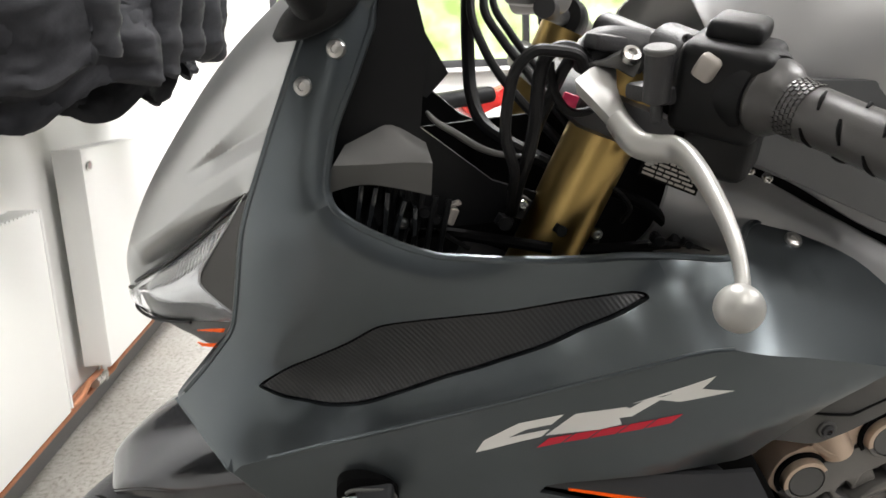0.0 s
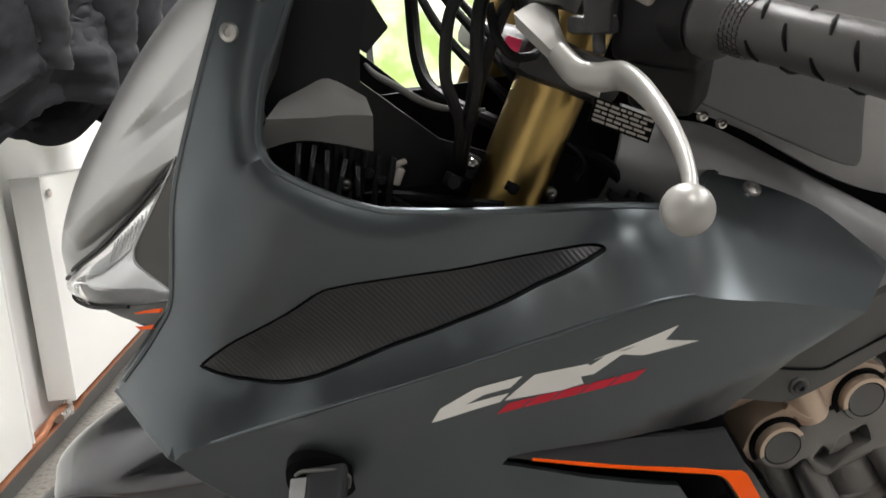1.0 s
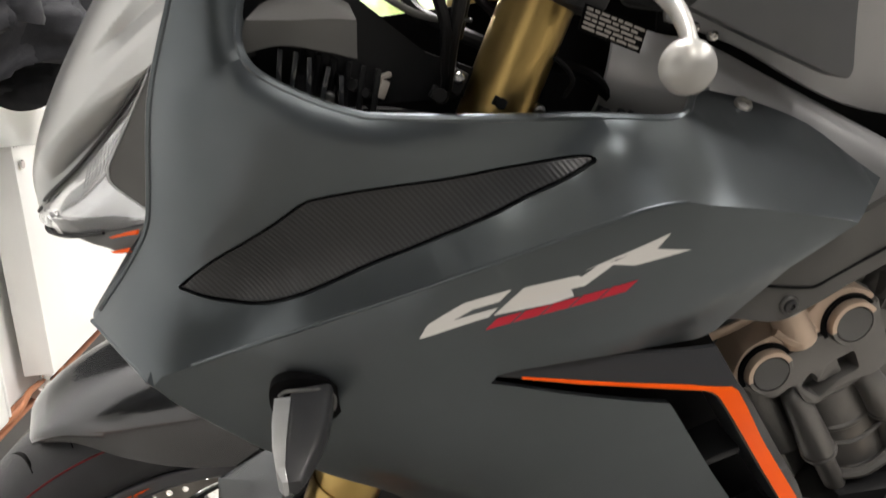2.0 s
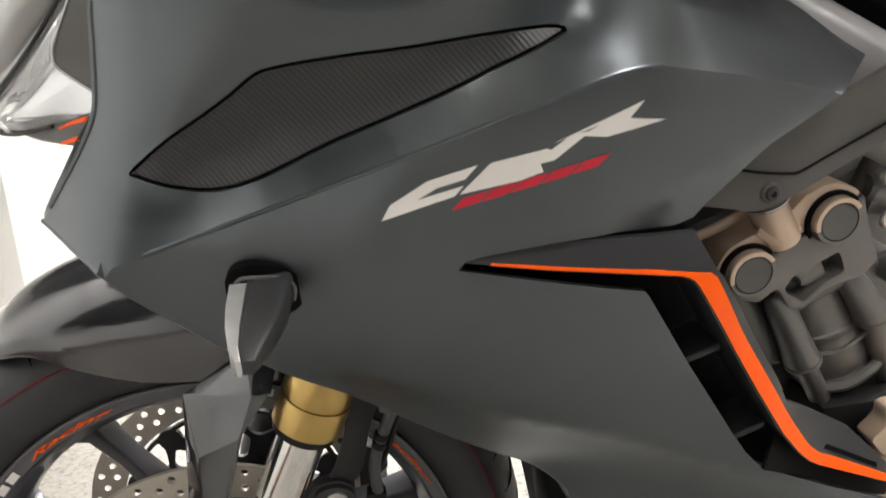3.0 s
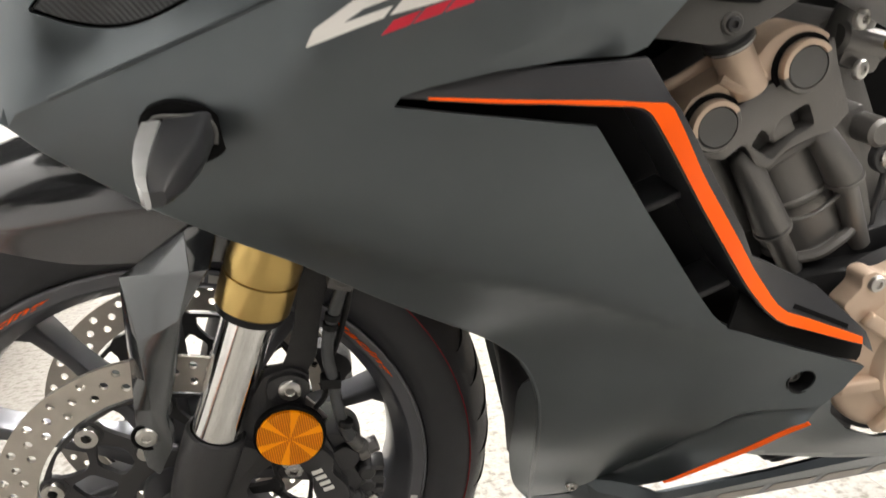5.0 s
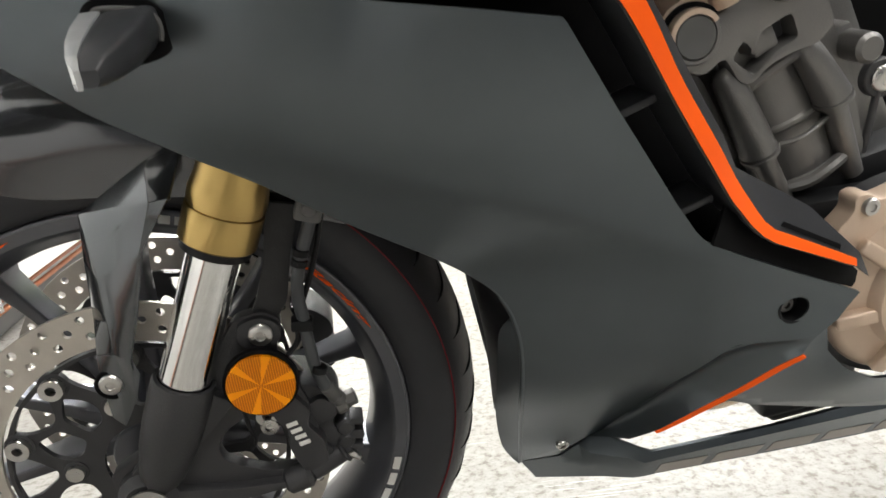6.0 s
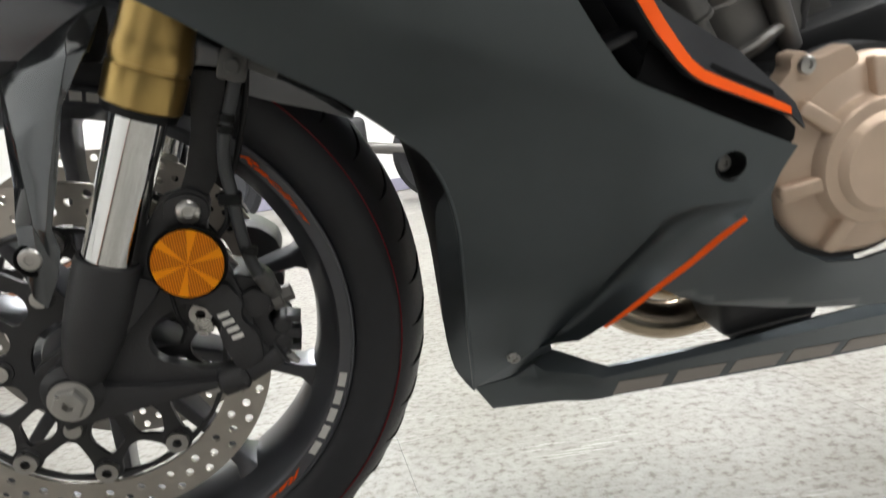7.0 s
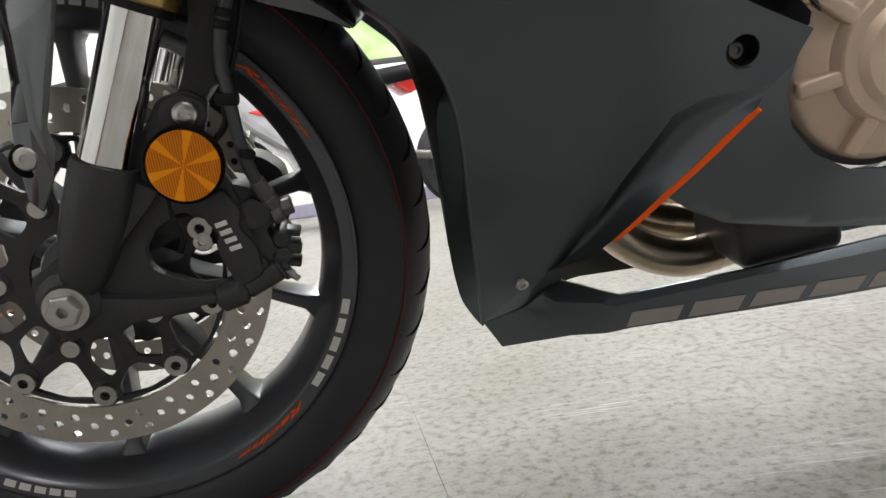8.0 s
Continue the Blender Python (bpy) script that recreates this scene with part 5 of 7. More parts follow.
# fork guard and front fender
GUARD = {"tl": (0.0105, -0.0850, 0.5390), "top": (0.0660, -0.0900, 0.5712), "mid": (0.0692, -0.1185, 0.5499), "right": (0.0834, -0.1209, 0.5513), "r1": (0.0582, -0.1180, 0.5176), "r2": (0.0414, -0.1180, 0.4669), "r3": (0.0277, -0.1170, 0.4305),
         "e1": (0.0286, -0.1140, 0.4148), "e2": (0.0209, -0.1130, 0.3933), "e3": (0.0060, -0.1110, 0.3690), "e4": (-0.0026, -0.1090, 0.3783), "e5": (-0.0024, -0.1090, 0.4151), "e6": (0.0014, -0.1110, 0.4356),
         "g1": (0.0545, -0.1225, 0.5146), "g2": (0.0370, -0.1225, 0.4669), "g3": (0.0240, -0.1195, 0.4305), "l1": (0.0198, -0.1130, 0.4971), "l2": (0.0173, -0.1150, 0.4632), "l3": (0.0150, -0.1150, 0.4365),
         "b1": (0.0083, -0.0960, 0.5068), "b2": (0.0022, -0.0960, 0.4608), "k1": (0.0889, -0.0850, 0.5833), "k2": (0.0930, -0.0880, 0.5792)}


def guard_shell(faces):
    bm = bmesh.new()
    names = sorted({n for f in faces for n in f})
    vs = {n: bm.verts.new(GUARD[n]) for n in names}
    for f in faces:
        bm.faces.new([vs[n] for n in f])
    bmesh.ops.triangulate(bm, faces=[f for f in bm.faces if len(f.verts) > 4])
    bmesh.ops.recalc_face_normals(bm, faces=bm.faces)
    bmesh.ops.solidify(bm, geom=bm.faces[:], thickness=0.003)
    bmesh.ops.bevel(bm, geom=[e for e in bm.edges if len(e.link_faces) == 2 and e.calc_face_angle() > 0.16], offset=0.0009, segments=2, affect="EDGES", profile=0.6)
    return bm


guard = part("fork_guard", guard_shell([("tl", "top", "mid"), ("tl", "mid", "g1", "l1"), ("l1", "g1", "g2", "l2"), ("l2", "g2", "g3", "l3"), ("mid", "right", "r1", "g1"), ("g1", "r1", "r2", "g2"), ("g2", "r2", "r3", "g3"), ("l3", "g3", "r3", "e1", "e2", "e3", "e4", "e5", "e6")]), M_GUARD, bike, "grey metallic fork guard", 30)
part("guard_return", guard_shell([("tl", "l1", "b1"), ("l1", "l2", "b2", "b1"), ("l2", "l3", "e6", "b2")]), M_GLOSS, guard, "gloss black return of the guard")
part("guard_flap", guard_shell([("top", "k1", "k2", "right", "mid")]), M_GLOSS, guard)
part("guard_washer", lathe([(0.0, 0), (0.0120, 0), (0.0130, 0.001), (0.0130, 0.003), (0, 0.003)], frame_to((0.0056, -0.1120, 0.4085), (0.0056, 0, 0.4085)), 28), M_MATTE_IN, guard)
screw((0.0056, -0.1128, 0.4100), LEFT, 0.0088, guard)
FEND = []
for a, r, w, e in ((120.0, 0.301, 0.022, 0.003), (118.4, 0.309, 0.040, 0.006), (114.5, 0.317, 0.056, 0.012), (109, 0.323, 0.070, 0.024), (102, 0.326, 0.081, 0.050), (93, 0.327, 0.085, 0.070), (80, 0.327, 0.085, 0.074), (62, 0.325, 0.083, 0.060), (48, 0.321, 0.076, 0.046), (40, 0.318, 0.068, 0.024), (34.5, 0.314, 0.056, 0.004)):
    q = radians(a)
    pts = []
    for y, dr in ((-w, -e), (-w * 0.97, -e * 0.35), (-w * 0.62, 0.004), (0, 0.012), (w * 0.62, 0.004), (w * 0.97, -e * 0.35), (w, -e)):
        pts.append(((r + dr) * math.cos(q), y, 0.300 + (r + dr) * math.sin(q)))
    FEND.append(pts)
part("front_fender", skin(FEND, 0.003, (0, 0, -1), 4, 5), M_FENDER, bike, "dark gloss grey front fender", 40)

# clutch lever, perch, switch box and grip
LEVER = [(0.2441, -0.170, 0.9501), (0.2524, -0.183, 0.9441), (0.2581, -0.197, 0.9312), (0.2649, -0.212, 0.9215), (0.2733, -0.222, 0.9200), (0.2815, -0.234, 0.9215), (0.2830, -0.258, 0.9178), (0.2811, -0.290, 0.9094), (0.2779, -0.315, 0.9011), (0.2739, -0.333, 0.8926), (0.2695, -0.342, 0.887)]
lever = part("clutch_lever", joined(tube(LEVER[2:], [0.0070, 0.0080, 0.0078, 0.0076, 0.0066, 0.0054, 0.0046, 0.0042, 0.0041], 6, 18, wide=(0.75, (0, 0, 1))),
                                    skin([[(0.2360, -0.189, 0.9530), (0.2520, -0.171, 0.9575), (0.2700, -0.154, 0.9560)], [(0.2455, -0.193, 0.9430), (0.2570, -0.182, 0.9470), (0.2665, -0.170, 0.9460)], [(0.2545, -0.199, 0.9330), (0.2620, -0.193, 0.9360), (0.2680, -0.187, 0.9340)], [(0.2635, -0.2130, 0.9220), (0.2690, -0.2100, 0.9265), (0.2725, -0.2070, 0.9260)], [(0.2725, -0.2220, 0.9170), (0.2750, -0.2215, 0.9225), (0.2785, -0.2200, 0.9210)]], 0.009, (0.25, 0.35, -0.9), 4, 5)), M_SILVER, bike, "silver painted clutch lever", 45)
ball = bmesh.new()
bmesh.ops.create_uvsphere(ball, u_segments=32, v_segments=20, radius=0.0103, matrix=Matrix.Translation((0.2683, -0.344, 0.8847)))
part("lever_ball", ball, M_SILVER, lever)
GRIP_A, GRIP_B = V(0.3354, -0.234, 0.9450), V(0.3567, -0.285, 0.9350)
axis = (GRIP_B - GRIP_A).normalized()


def on_bar(s):
    """A point on the handlebar, s metres out from the inner end of the grip."""
    return GRIP_A + axis * s


GM = frame_to(on_bar(0), on_bar(1))
bar = part("handlebar", tube([tuple(on_bar(-0.15)), tuple(on_bar(-0.05)), tuple(on_bar(0.12))], 0.0105, 4, 16), M_ENGBLK, bike)
perch = part("lever_perch", joined(rod(on_bar(-0.092), on_bar(-0.064), 0.0185), tube([(0.246, -0.158, 0.958), (0.262, -0.150, 0.966), (0.288, -0.150, 0.962)], [0.009, 0.012, 0.014], 6, 12), block((0.045, 0.012, 0.010), pose(0.268, -0.158, 0.968, 0, 10, 30), 0.003)), M_ENGBLK, bike, "black lever perch")
part("clutch_switch", rod((0.2785, -0.2055, 0.9420), (0.2768, -0.2085, 0.9700), 0.0078, 0.001, 28), M_ENGBLK, perch)
part("clutch_switch_cap", rod((0.2769, -0.2083, 0.9690), (0.2766, -0.2088, 0.9725), 0.0086, 0.0008, 28), M_PANEL, perch)
screw((0.2735, -0.172, 0.9635), (0.1, -0.7, 0.7), 0.0062, perch)
part("perch_bracket", slab(rounded([(0.2470, 0.9590), (0.2590, 0.9605), (0.2760, 0.9690), (0.2810, 0.9590), (0.2770, 0.9490), (0.2670, 0.9550)], 0.002, 2), -0.171, -0.163, 0.0015), M_PANEL, perch)
part("switch_stay", joined(block((0.016, 0.03, 0.010), pose(0.279, -0.195, 0.945, 0, 0, 20), 0.003), rod((0.2790, -0.2060, 0.9300), (0.2785, -0.2055, 0.9425), 0.0035)), M_ENGBLK, perch)
sw = part("switch_box", lathe([(0, -0.058), (0.022, -0.058), (0.0245, -0.054), (0.0245, -0.014), (0.022, -0.010), (0, -0.010)], GM, 32), M_BLACK, bike, "black handlebar switch box")
part("switch_housing", block((0.050, 0.042, 0.052), Matrix.Translation(on_bar(-0.036)) @ pose(-0.004, -0.004, -0.002, 8, 8, -38), 0.007, 3), M_BLACK, sw)
part("switch_cover", block((0.040, 0.036, 0.040), Matrix.Translation(on_bar(-0.040)) @ pose(0.004, 0.002, -0.036, 8, 8, -38), 0.008, 3), M_BLACK, sw)
part("switch_cap", block((0.030, 0.030, 0.014), Matrix.Translation(on_bar(-0.034)) @ pose(0.0, 0.0, 0.028, 8, 8, -38), 0.005, 3), M_BLACK, sw)
part("switch_button", block((0.012, 0.012, 0.014), Matrix.Translation(on_bar(-0.030)) @ pose(-0.024, -0.012, 0.012, 10, 30, -38), 0.003, 3), M_GREYTXT, sw, "grey switch button")
screw(tuple(on_bar(-0.050) + V(-0.021, -0.010, 0.021)), (-0.6, -0.75, 0.2), 0.0028, sw, mat=M_ENGBLK)
screw(tuple(on_bar(-0.050) + V(-0.021, -0.010, -0.021)), (-0.6, -0.75, 0.2), 0.0028, sw, mat=M_ENGBLK)
grip = part("grip", lathe([(0, -0.010), (0.0198, -0.010), (0.0212, -0.007), (0.0205, -0.003), (0.0172, 0.002), (0.0165, 0.003), (0.0148, 0.008), (0.0142, 0.04), (0.0148, 0.118), (0.0142, 0.12), (0, 0.12)], GM, 36), M_GRIP, bike, "black rubber handlebar grip")
for i in range(4):
    for j in range(5):
        a, h = 2 * math.pi * (i + 0.5 * (j % 2)) / 4 - 1.35, 0.024 + 0.0175 * j
        part("grip_rib", tube([tuple(GM @ V(0.0145 * math.cos(a), 0.0145 * math.sin(a), h)), tuple(GM @ V(0.0147 * math.cos(a + 0.4), 0.0147 * math.sin(a + 0.4), h + 0.0025)), tuple(GM @ V(0.0145 * math.cos(a + 0.8), 0.0145 * math.sin(a + 0.8), h + 0.005))], [0.0007, 0.0012, 0.0007], 3, 6), M_MATTE_IN, grip)
kn = bmesh.new()
for i in range(30):
    for j in range(6):
        a = 2 * math.pi * (i + 0.5 * (j % 2)) / 30
        block((0.0022, 0.0010, 0.0018), GM @ pose(0, 0, 0.005 + 0.0026 * j, 0, 0, math.degrees(a)) @ pose(0.0150, 0, 0, 0, 0, 90), 0.0, bm=kn)
part("grip_knurl", kn, M_GRIP, grip)["kind"] = "stuff"
for src in (bar, sw, grip):
    alike(src.name.split(".")[0], src, bike, FLIP)
rm = part("master_cylinder", joined(block((0.055, 0.05, 0.035), pose(0.285, 0.155, 0.985, 0, 5, 30), 0.008), rod((0.30, 0.12, 0.975), (0.27, 0.19, 0.97), 0.012)), M_ENGINE, bike, "grey brake master cylinder")

# cables in front of the fork
CABLES = [([(0.246, -0.172, 0.956), (0.2408, -0.175, 0.9647), (0.2259, -0.175, 0.968), (0.2145, -0.175, 0.9677), (0.2043, -0.175, 0.9573), (0.1998, -0.175, 0.9383), (0.1992, -0.172, 0.9184), (0.2035, -0.166, 0.9044), (0.208, -0.155, 0.8890), (0.21, -0.13, 0.86)], 0.0036),
          ([(0.250, -0.165, 0.958), (0.2433, -0.165, 0.9657), (0.2331, -0.165, 0.968), (0.2246, -0.165, 0.9632), (0.2203, -0.165, 0.9489), (0.2188, -0.163, 0.9221), (0.2160, -0.158, 0.9012), (0.2130, -0.145, 0.8800), (0.212, -0.12, 0.85)], 0.0043),
          ([(0.21, 0.0, 1.02), (0.195, -0.03, 0.985), (0.203, -0.05, 0.954), (0.22, -0.07, 0.927), (0.251, -0.09, 0.893), (0.28, -0.10, 0.86)], 0.0034),
          ([(0.22, 0.0, 1.02), (0.205, -0.03, 0.985), (0.216, -0.05, 0.961), (0.233, -0.07, 0.938), (0.258, -0.09, 0.905), (0.29, -0.10, 0.87)], 0.0034),
          ([(0.23, 0.02, 1.03), (0.213, -0.02, 0.99), (0.224, -0.04, 0.964), (0.243, -0.06, 0.938), (0.268, -0.075, 0.905), (0.30, -0.08, 0.87)], 0.0030),
          ([(0.20, 0.02, 1.01), (0.196, 0.0, 0.980), (0.196, 0.0, 0.946), (0.197, -0.01, 0.916), (0.203, -0.03, 0.896), (0.220, -0.05, 0.884), (0.25, -0.07, 0.87)], 0.0056),
          ([(0.252, -0.150, 0.968), (0.240, -0.150, 0.955), (0.232, -0.145, 0.935), (0.226, -0.13, 0.910), (0.222, -0.11, 0.88)], 0.0040),
          ([(0.2300, -0.150, 0.958), (0.2330, -0.152, 0.940), (0.2430, -0.150, 0.9270), (0.2560, -0.146, 0.9255), (0.2640, -0.135, 0.9280)], 0.0030)]
for pts, r in CABLES:
    part("cable", tube(pts, r, 8, 10), M_HOSE, bike, "black control cable")
part("pink_tag", block((0.010, 0.004, 0.008), pose(0.2435, -0.150, 0.934, 0, 20, 0), 0.001), M_PINK, bike, "small pink plastic tag")
for k, pts in enumerate(([(0.10, -0.09, 0.82), (0.15, -0.11, 0.835), (0.20, -0.12, 0.83), (0.24, -0.13, 0.825)], [(0.25, -0.11, 0.815), (0.29, -0.12, 0.818), (0.33, -0.11, 0.815), (0.37, -0.10, 0.81)], [(0.28, -0.10, 0.86), (0.31, -0.12, 0.85), (0.33, -0.11, 0.83)])):
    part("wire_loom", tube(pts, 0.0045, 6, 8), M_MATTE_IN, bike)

PL0, PLU, PLD = V(0.2960, -0.1500, 0.8985), V(0.0400, -0.0010, -0.0170), V(-0.0050, -0.0015, -0.0150)


def on_plate(a, b, out=0.0):
    return tuple(PL0 + PLU * a + PLD * b + V(-0.1, -1, 0.1) * out)


plate = part("type_plate", skin([[on_plate(0, 0), on_plate(1, 0)], [on_plate(0, 1), on_plate(1, 1)]], 0.0012, (0, 1, 0), 1, 1), M_MATTE_IN, bike, "black type plate with rows of small print")
rnd = random.Random(4)
for i in range(5):
    a = 0.04
    while a < 0.9:
        w = rnd.uniform(0.06, 0.22)
        b = 0.08 + 0.18 * i
        part("print_bar", skin([[on_plate(a, b, 0.0005), on_plate(min(a + w, 0.97), b, 0.0005)], [on_plate(a, b + 0.10, 0.0005), on_plate(min(a + w, 0.97), b + 0.10, 0.0005)]], 0.0003, (0, 1, 0), 1, 1), M_GREYTXT, plate)
        a += w + 0.03

# fuel tank, tank shrouds and frame
TANK = [[(0.355, -0.05, 0.99), (0.350, -0.105, 0.965), (0.350, -0.130, 0.93), (0.3639, -0.117, 0.8830)],
        [(0.42, -0.06, 1.045), (0.41, -0.125, 1.01), (0.405, -0.158, 0.945), (0.4100, -0.126, 0.8650)],
        [(0.52, -0.06, 1.065), (0.51, -0.145, 1.03), (0.505, -0.180, 0.95), (0.5065, -0.140, 0.8155)],
        [(0.66, -0.05, 1.04), (0.66, -0.14, 1.00), (0.66, -0.18, 0.93), (0.66, -0.15, 0.80)],
        [(0.80, -0.04, 0.93), (0.80, -0.09, 0.91), (0.80, -0.11, 0.87), (0.80, -0.09, 0.79)]]
tank = part("fuel_tank", skin(TANK, 0.004, (0, 1, -0.2), 8, 8), M_TANK, bike, "satin grey fuel tank", 50)
alike("fuel_tank", tank, bike, Matrix.Diagonal((1, -1, 1, 1)))
part("tank_crown", skin([[(x, y, z) for x, y, z in (r[0], (r[0][0], 0, r[0][2] + 0.012), (r[0][0], -r[0][1], r[0][2]))] for r in TANK], 0.004, (0, 0, -1), 8, 8), M_TANK, bike)
SEAM = [(0.3639, -0.115, 0.8821), (0.3936, -0.120, 0.8729), (0.4356, -0.125, 0.8524), (0.4789, -0.130, 0.8300), (0.5065, -0.135, 0.8145), (0.62, -0.150, 0.750)]
SPAR = [(0.330, -0.105, 0.8850), (0.3603, -0.115, 0.8742), (0.39, -0.120, 0.8670), (0.4346, -0.125, 0.8432), (0.4783, -0.130, 0.8196), (0.5086, -0.135, 0.8028), (0.64, -0.155, 0.73)]
part("frame_spar", skin([SPAR, [(x - 0.004, y - 0.014, z - 0.016) for x, y, z in SPAR], [(x - 0.010, y - 0.010, z - 0.050) for x, y, z in SPAR], [(x - 0.012, y + 0.02, z - 0.080) for x, y, z in SPAR]], 0.004, (0, 1, 0), 6, 5), M_TANK, bike, "satin grey frame spar", 60)
part("tank_cover", slab(rounded([(0.3445, 0.8989), (0.3600, 0.945), (0.4650, 0.940), (0.4690, 0.8750), (0.4718, 0.8480), (0.4690, 0.8425), (0.4597, 0.8446), (0.4220, 0.8620)], 0.006, 3), -0.166, -0.150, 0.002), M_COVER, bike, "satin dark grey tank cover")
for x, z in ((0.3715, 0.8795), (0.3850, 0.8735)):
    screw((x, -0.1420, z), LEFT, 0.0035, bike, "seam_screw")
# Near-black strip behind the seam, its shade put in as colour.
part("tank_gap_shade", skin([[(x, y + 0.012, z + 0.006) for x, y, z in SEAM], [(x, y + 0.012, z - 0.018) for x, y, z in SEAM]], 0.003, (0, 1, 0), 4, 2), M_MATTE_IN, bike, "black strip for the shade in the seam under the tank")
part("tank_side_panel", panel(rounded([(0.3620, 0.6960), (0.380, 0.703), (0.412, 0.738), (0.45, 0.764), (0.474, 0.758), (0.52, 0.782), (0.64, 0.80), (0.64, 0.785), (0.56, 0.7455), (0.499, 0.7157), (0.4786, 0.7060), (0.4611, 0.6974), (0.4479, 0.6913), (0.4375, 0.6871), (0.4286, 0.6836), (0.4192, 0.6838), (0.3972, 0.6889), (0.3787, 0.6926)], 0.003, 2), lambda x, z: -0.188 - 0.10 * max(0.0, z - 0.71) + 0.05 * max(0.0, x - 0.45), 0.006, step=0.02), M_SIDE, bike, "dark grey plastic side panel")
part("panel_groove", tube([(0.4056, -0.1890, 0.7143), (0.4241, -0.1890, 0.7103), (0.4428, -0.1890, 0.7078), (0.4519, -0.1885, 0.7083), (0.4735, -0.1880, 0.7185), (0.56, -0.1915, 0.7620)], 0.0010, 5, 6), M_MATTE_IN, bike)
part("panel_boss", rod((0.4325, -0.180, 0.6955), (0.4325, -0.1900, 0.6955), 0.0072, 0.001), M_SIDE, bike)
screw((0.4325, -0.1895, 0.6955), LEFT, 0.0050, bike, mat=M_ENGBLK)

# engine: cylinders raked forward
YE = -0.150
eng = part("cylinder_block", joined(block((0.15, 0.17, 0.20), pose(0.560, -0.012, 0.560, 0, -27, 0), 0.010), block((0.10, 0.20, 0.05), pose(0.600, -0.02, 0.470, 0, -27, 0), 0.010)), M_ENGINE, bike, "dark grey cylinder block")
BAR = V(0.5255, 0, 0.5800), V(0.5790, 0, 0.4700)


def on_barrel(s, off, y):
    """A point s of the way down the cylinder, off to the rear of its axis."""
    d = (BAR[1] - BAR[0]).normalized()
    p = BAR[0].lerp(BAR[1], s)
    return V(p.x - d.z * off, y, p.z + d.x * off)


part("cylinder_barrel", lathe([(0, 0), (0.034, 0), (0.036, 0.002), (0.0362, 0.046), (0.0378, 0.048), (0.0378, 0.051), (0.0362, 0.053), (0.0358, 0.096), (0.0372, 0.098), (0.0372, 0.108), (0, 0.108)], frame_to(on_barrel(-0.08, 0.004, -0.098), on_barrel(1.0, 0.004, -0.098)), 40), M_ENGINE, eng)
TOWERS = [((0.4845, 0.5826), (0.5140, 0.5270), (0.5500, 0.4690)), ((0.5440, 0.5970), (0.5704, 0.5617), (0.6040, 0.4930))]
for a, b, c in TOWERS:
    part("stud_tower", joined(tube([(a[0] - 0.004, YE + 0.016, a[1] + 0.008), (a[0], YE + 0.012, a[1]), (0.5 * (a[0] + b[0]), YE + 0.012, 0.5 * (a[1] + b[1])), (b[0], YE + 0.014, b[1])], [0.0070, 0.0108, 0.0125, 0.0142], 6, 24), lathe([(0.0105, 0), (0.0150, 0.001), (0.0152, 0.004), (0.0105, 0.006)], frame_to((b[0], YE + 0.014, b[1]), (c[0], YE + 0.024, c[1])), 24, True)), M_ENGINE, eng)
    part("stud_sleeve", rod((b[0], YE + 0.014, b[1]), (c[0], YE + 0.024, c[1]), 0.0092, 0.001), M_ENGINE, eng)
part("block_rib", tube([(0.497, YE + 0.020, 0.568), (0.510, YE + 0.012, 0.583), (0.530, YE + 0.010, 0.595), (0.548, YE + 0.012, 0.602)], 0.0048, 6, 8), M_ENGINE, eng)
part("block_rib", tube([(0.522, YE + 0.018, 0.5265), (0.542, YE + 0.008, 0.5330), (0.560, YE + 0.010, 0.5415), (0.578, YE + 0.018, 0.5490)], 0.0022, 6, 8), M_ENGINE, eng)
part("block_rib", tube([(0.540, YE + 0.020, 0.4900), (0.558, YE + 0.012, 0.4960), (0.576, YE + 0.012, 0.5060), (0.594, YE + 0.020, 0.5120)], 0.0050, 6, 8), M_ENGINE, eng)
part("rear_flank", slab(rounded([(0.534, 0.668), (0.545, 0.640), (0.567, 0.590), (0.580, 0.562), (0.604, 0.505), (0.622, 0.500), (0.596, 0.572), (0.572, 0.622), (0.548, 0.668)], 0.005, 3), -0.122, -0.06, 0.003), M_ENGINE, eng)
part("front_flank", slab(rounded([(0.446, 0.600), (0.470, 0.585), (0.484, 0.560), (0.505, 0.520), (0.488, 0.515), (0.460, 0.560)], 0.005, 3), -0.128, -0.06, 0.003), M_ENGINE, eng)
part("front_bracket", slab(rounded([(0.452, 0.560), (0.468, 0.564), (0.492, 0.522), (0.486, 0.505), (0.468, 0.520)], 0.004, 3), -0.120, -0.06, 0.003), M_ENGBLK, eng)
part("side_stub", joined(rod((0.592, -0.105, 0.594), (0.592, -0.145, 0.594), 0.0115, 0.003), block((0.022, 0.03, 0.030), pose(0.588, -0.105, 0.594, 0, -20, 0), 0.004)), M_ENGINE, eng)
CAPS = [(0.4485, 0.6195), (0.5125, 0.6545)]
head = part("cylinder_head_cover", joined(slab(rounded([(0.420, 0.612), (0.4245, 0.6285), (0.431, 0.6395), (0.4458, 0.6470), (0.4612, 0.6525), (0.4786, 0.6650), (0.4878, 0.6755), (0.4994, 0.6815), (0.5118, 0.6830), (0.5253, 0.6785), (0.5345, 0.6730), (0.5290, 0.6670), (0.5150, 0.6560), (0.500, 0.6480), (0.4830, 0.6430), (0.4660, 0.6330), (0.450, 0.6180), (0.432, 0.600)], 0.004, 3), YE + 0.002, -0.112, 0.004)), M_BRONZE, bike, "bronze cylinder head cover")
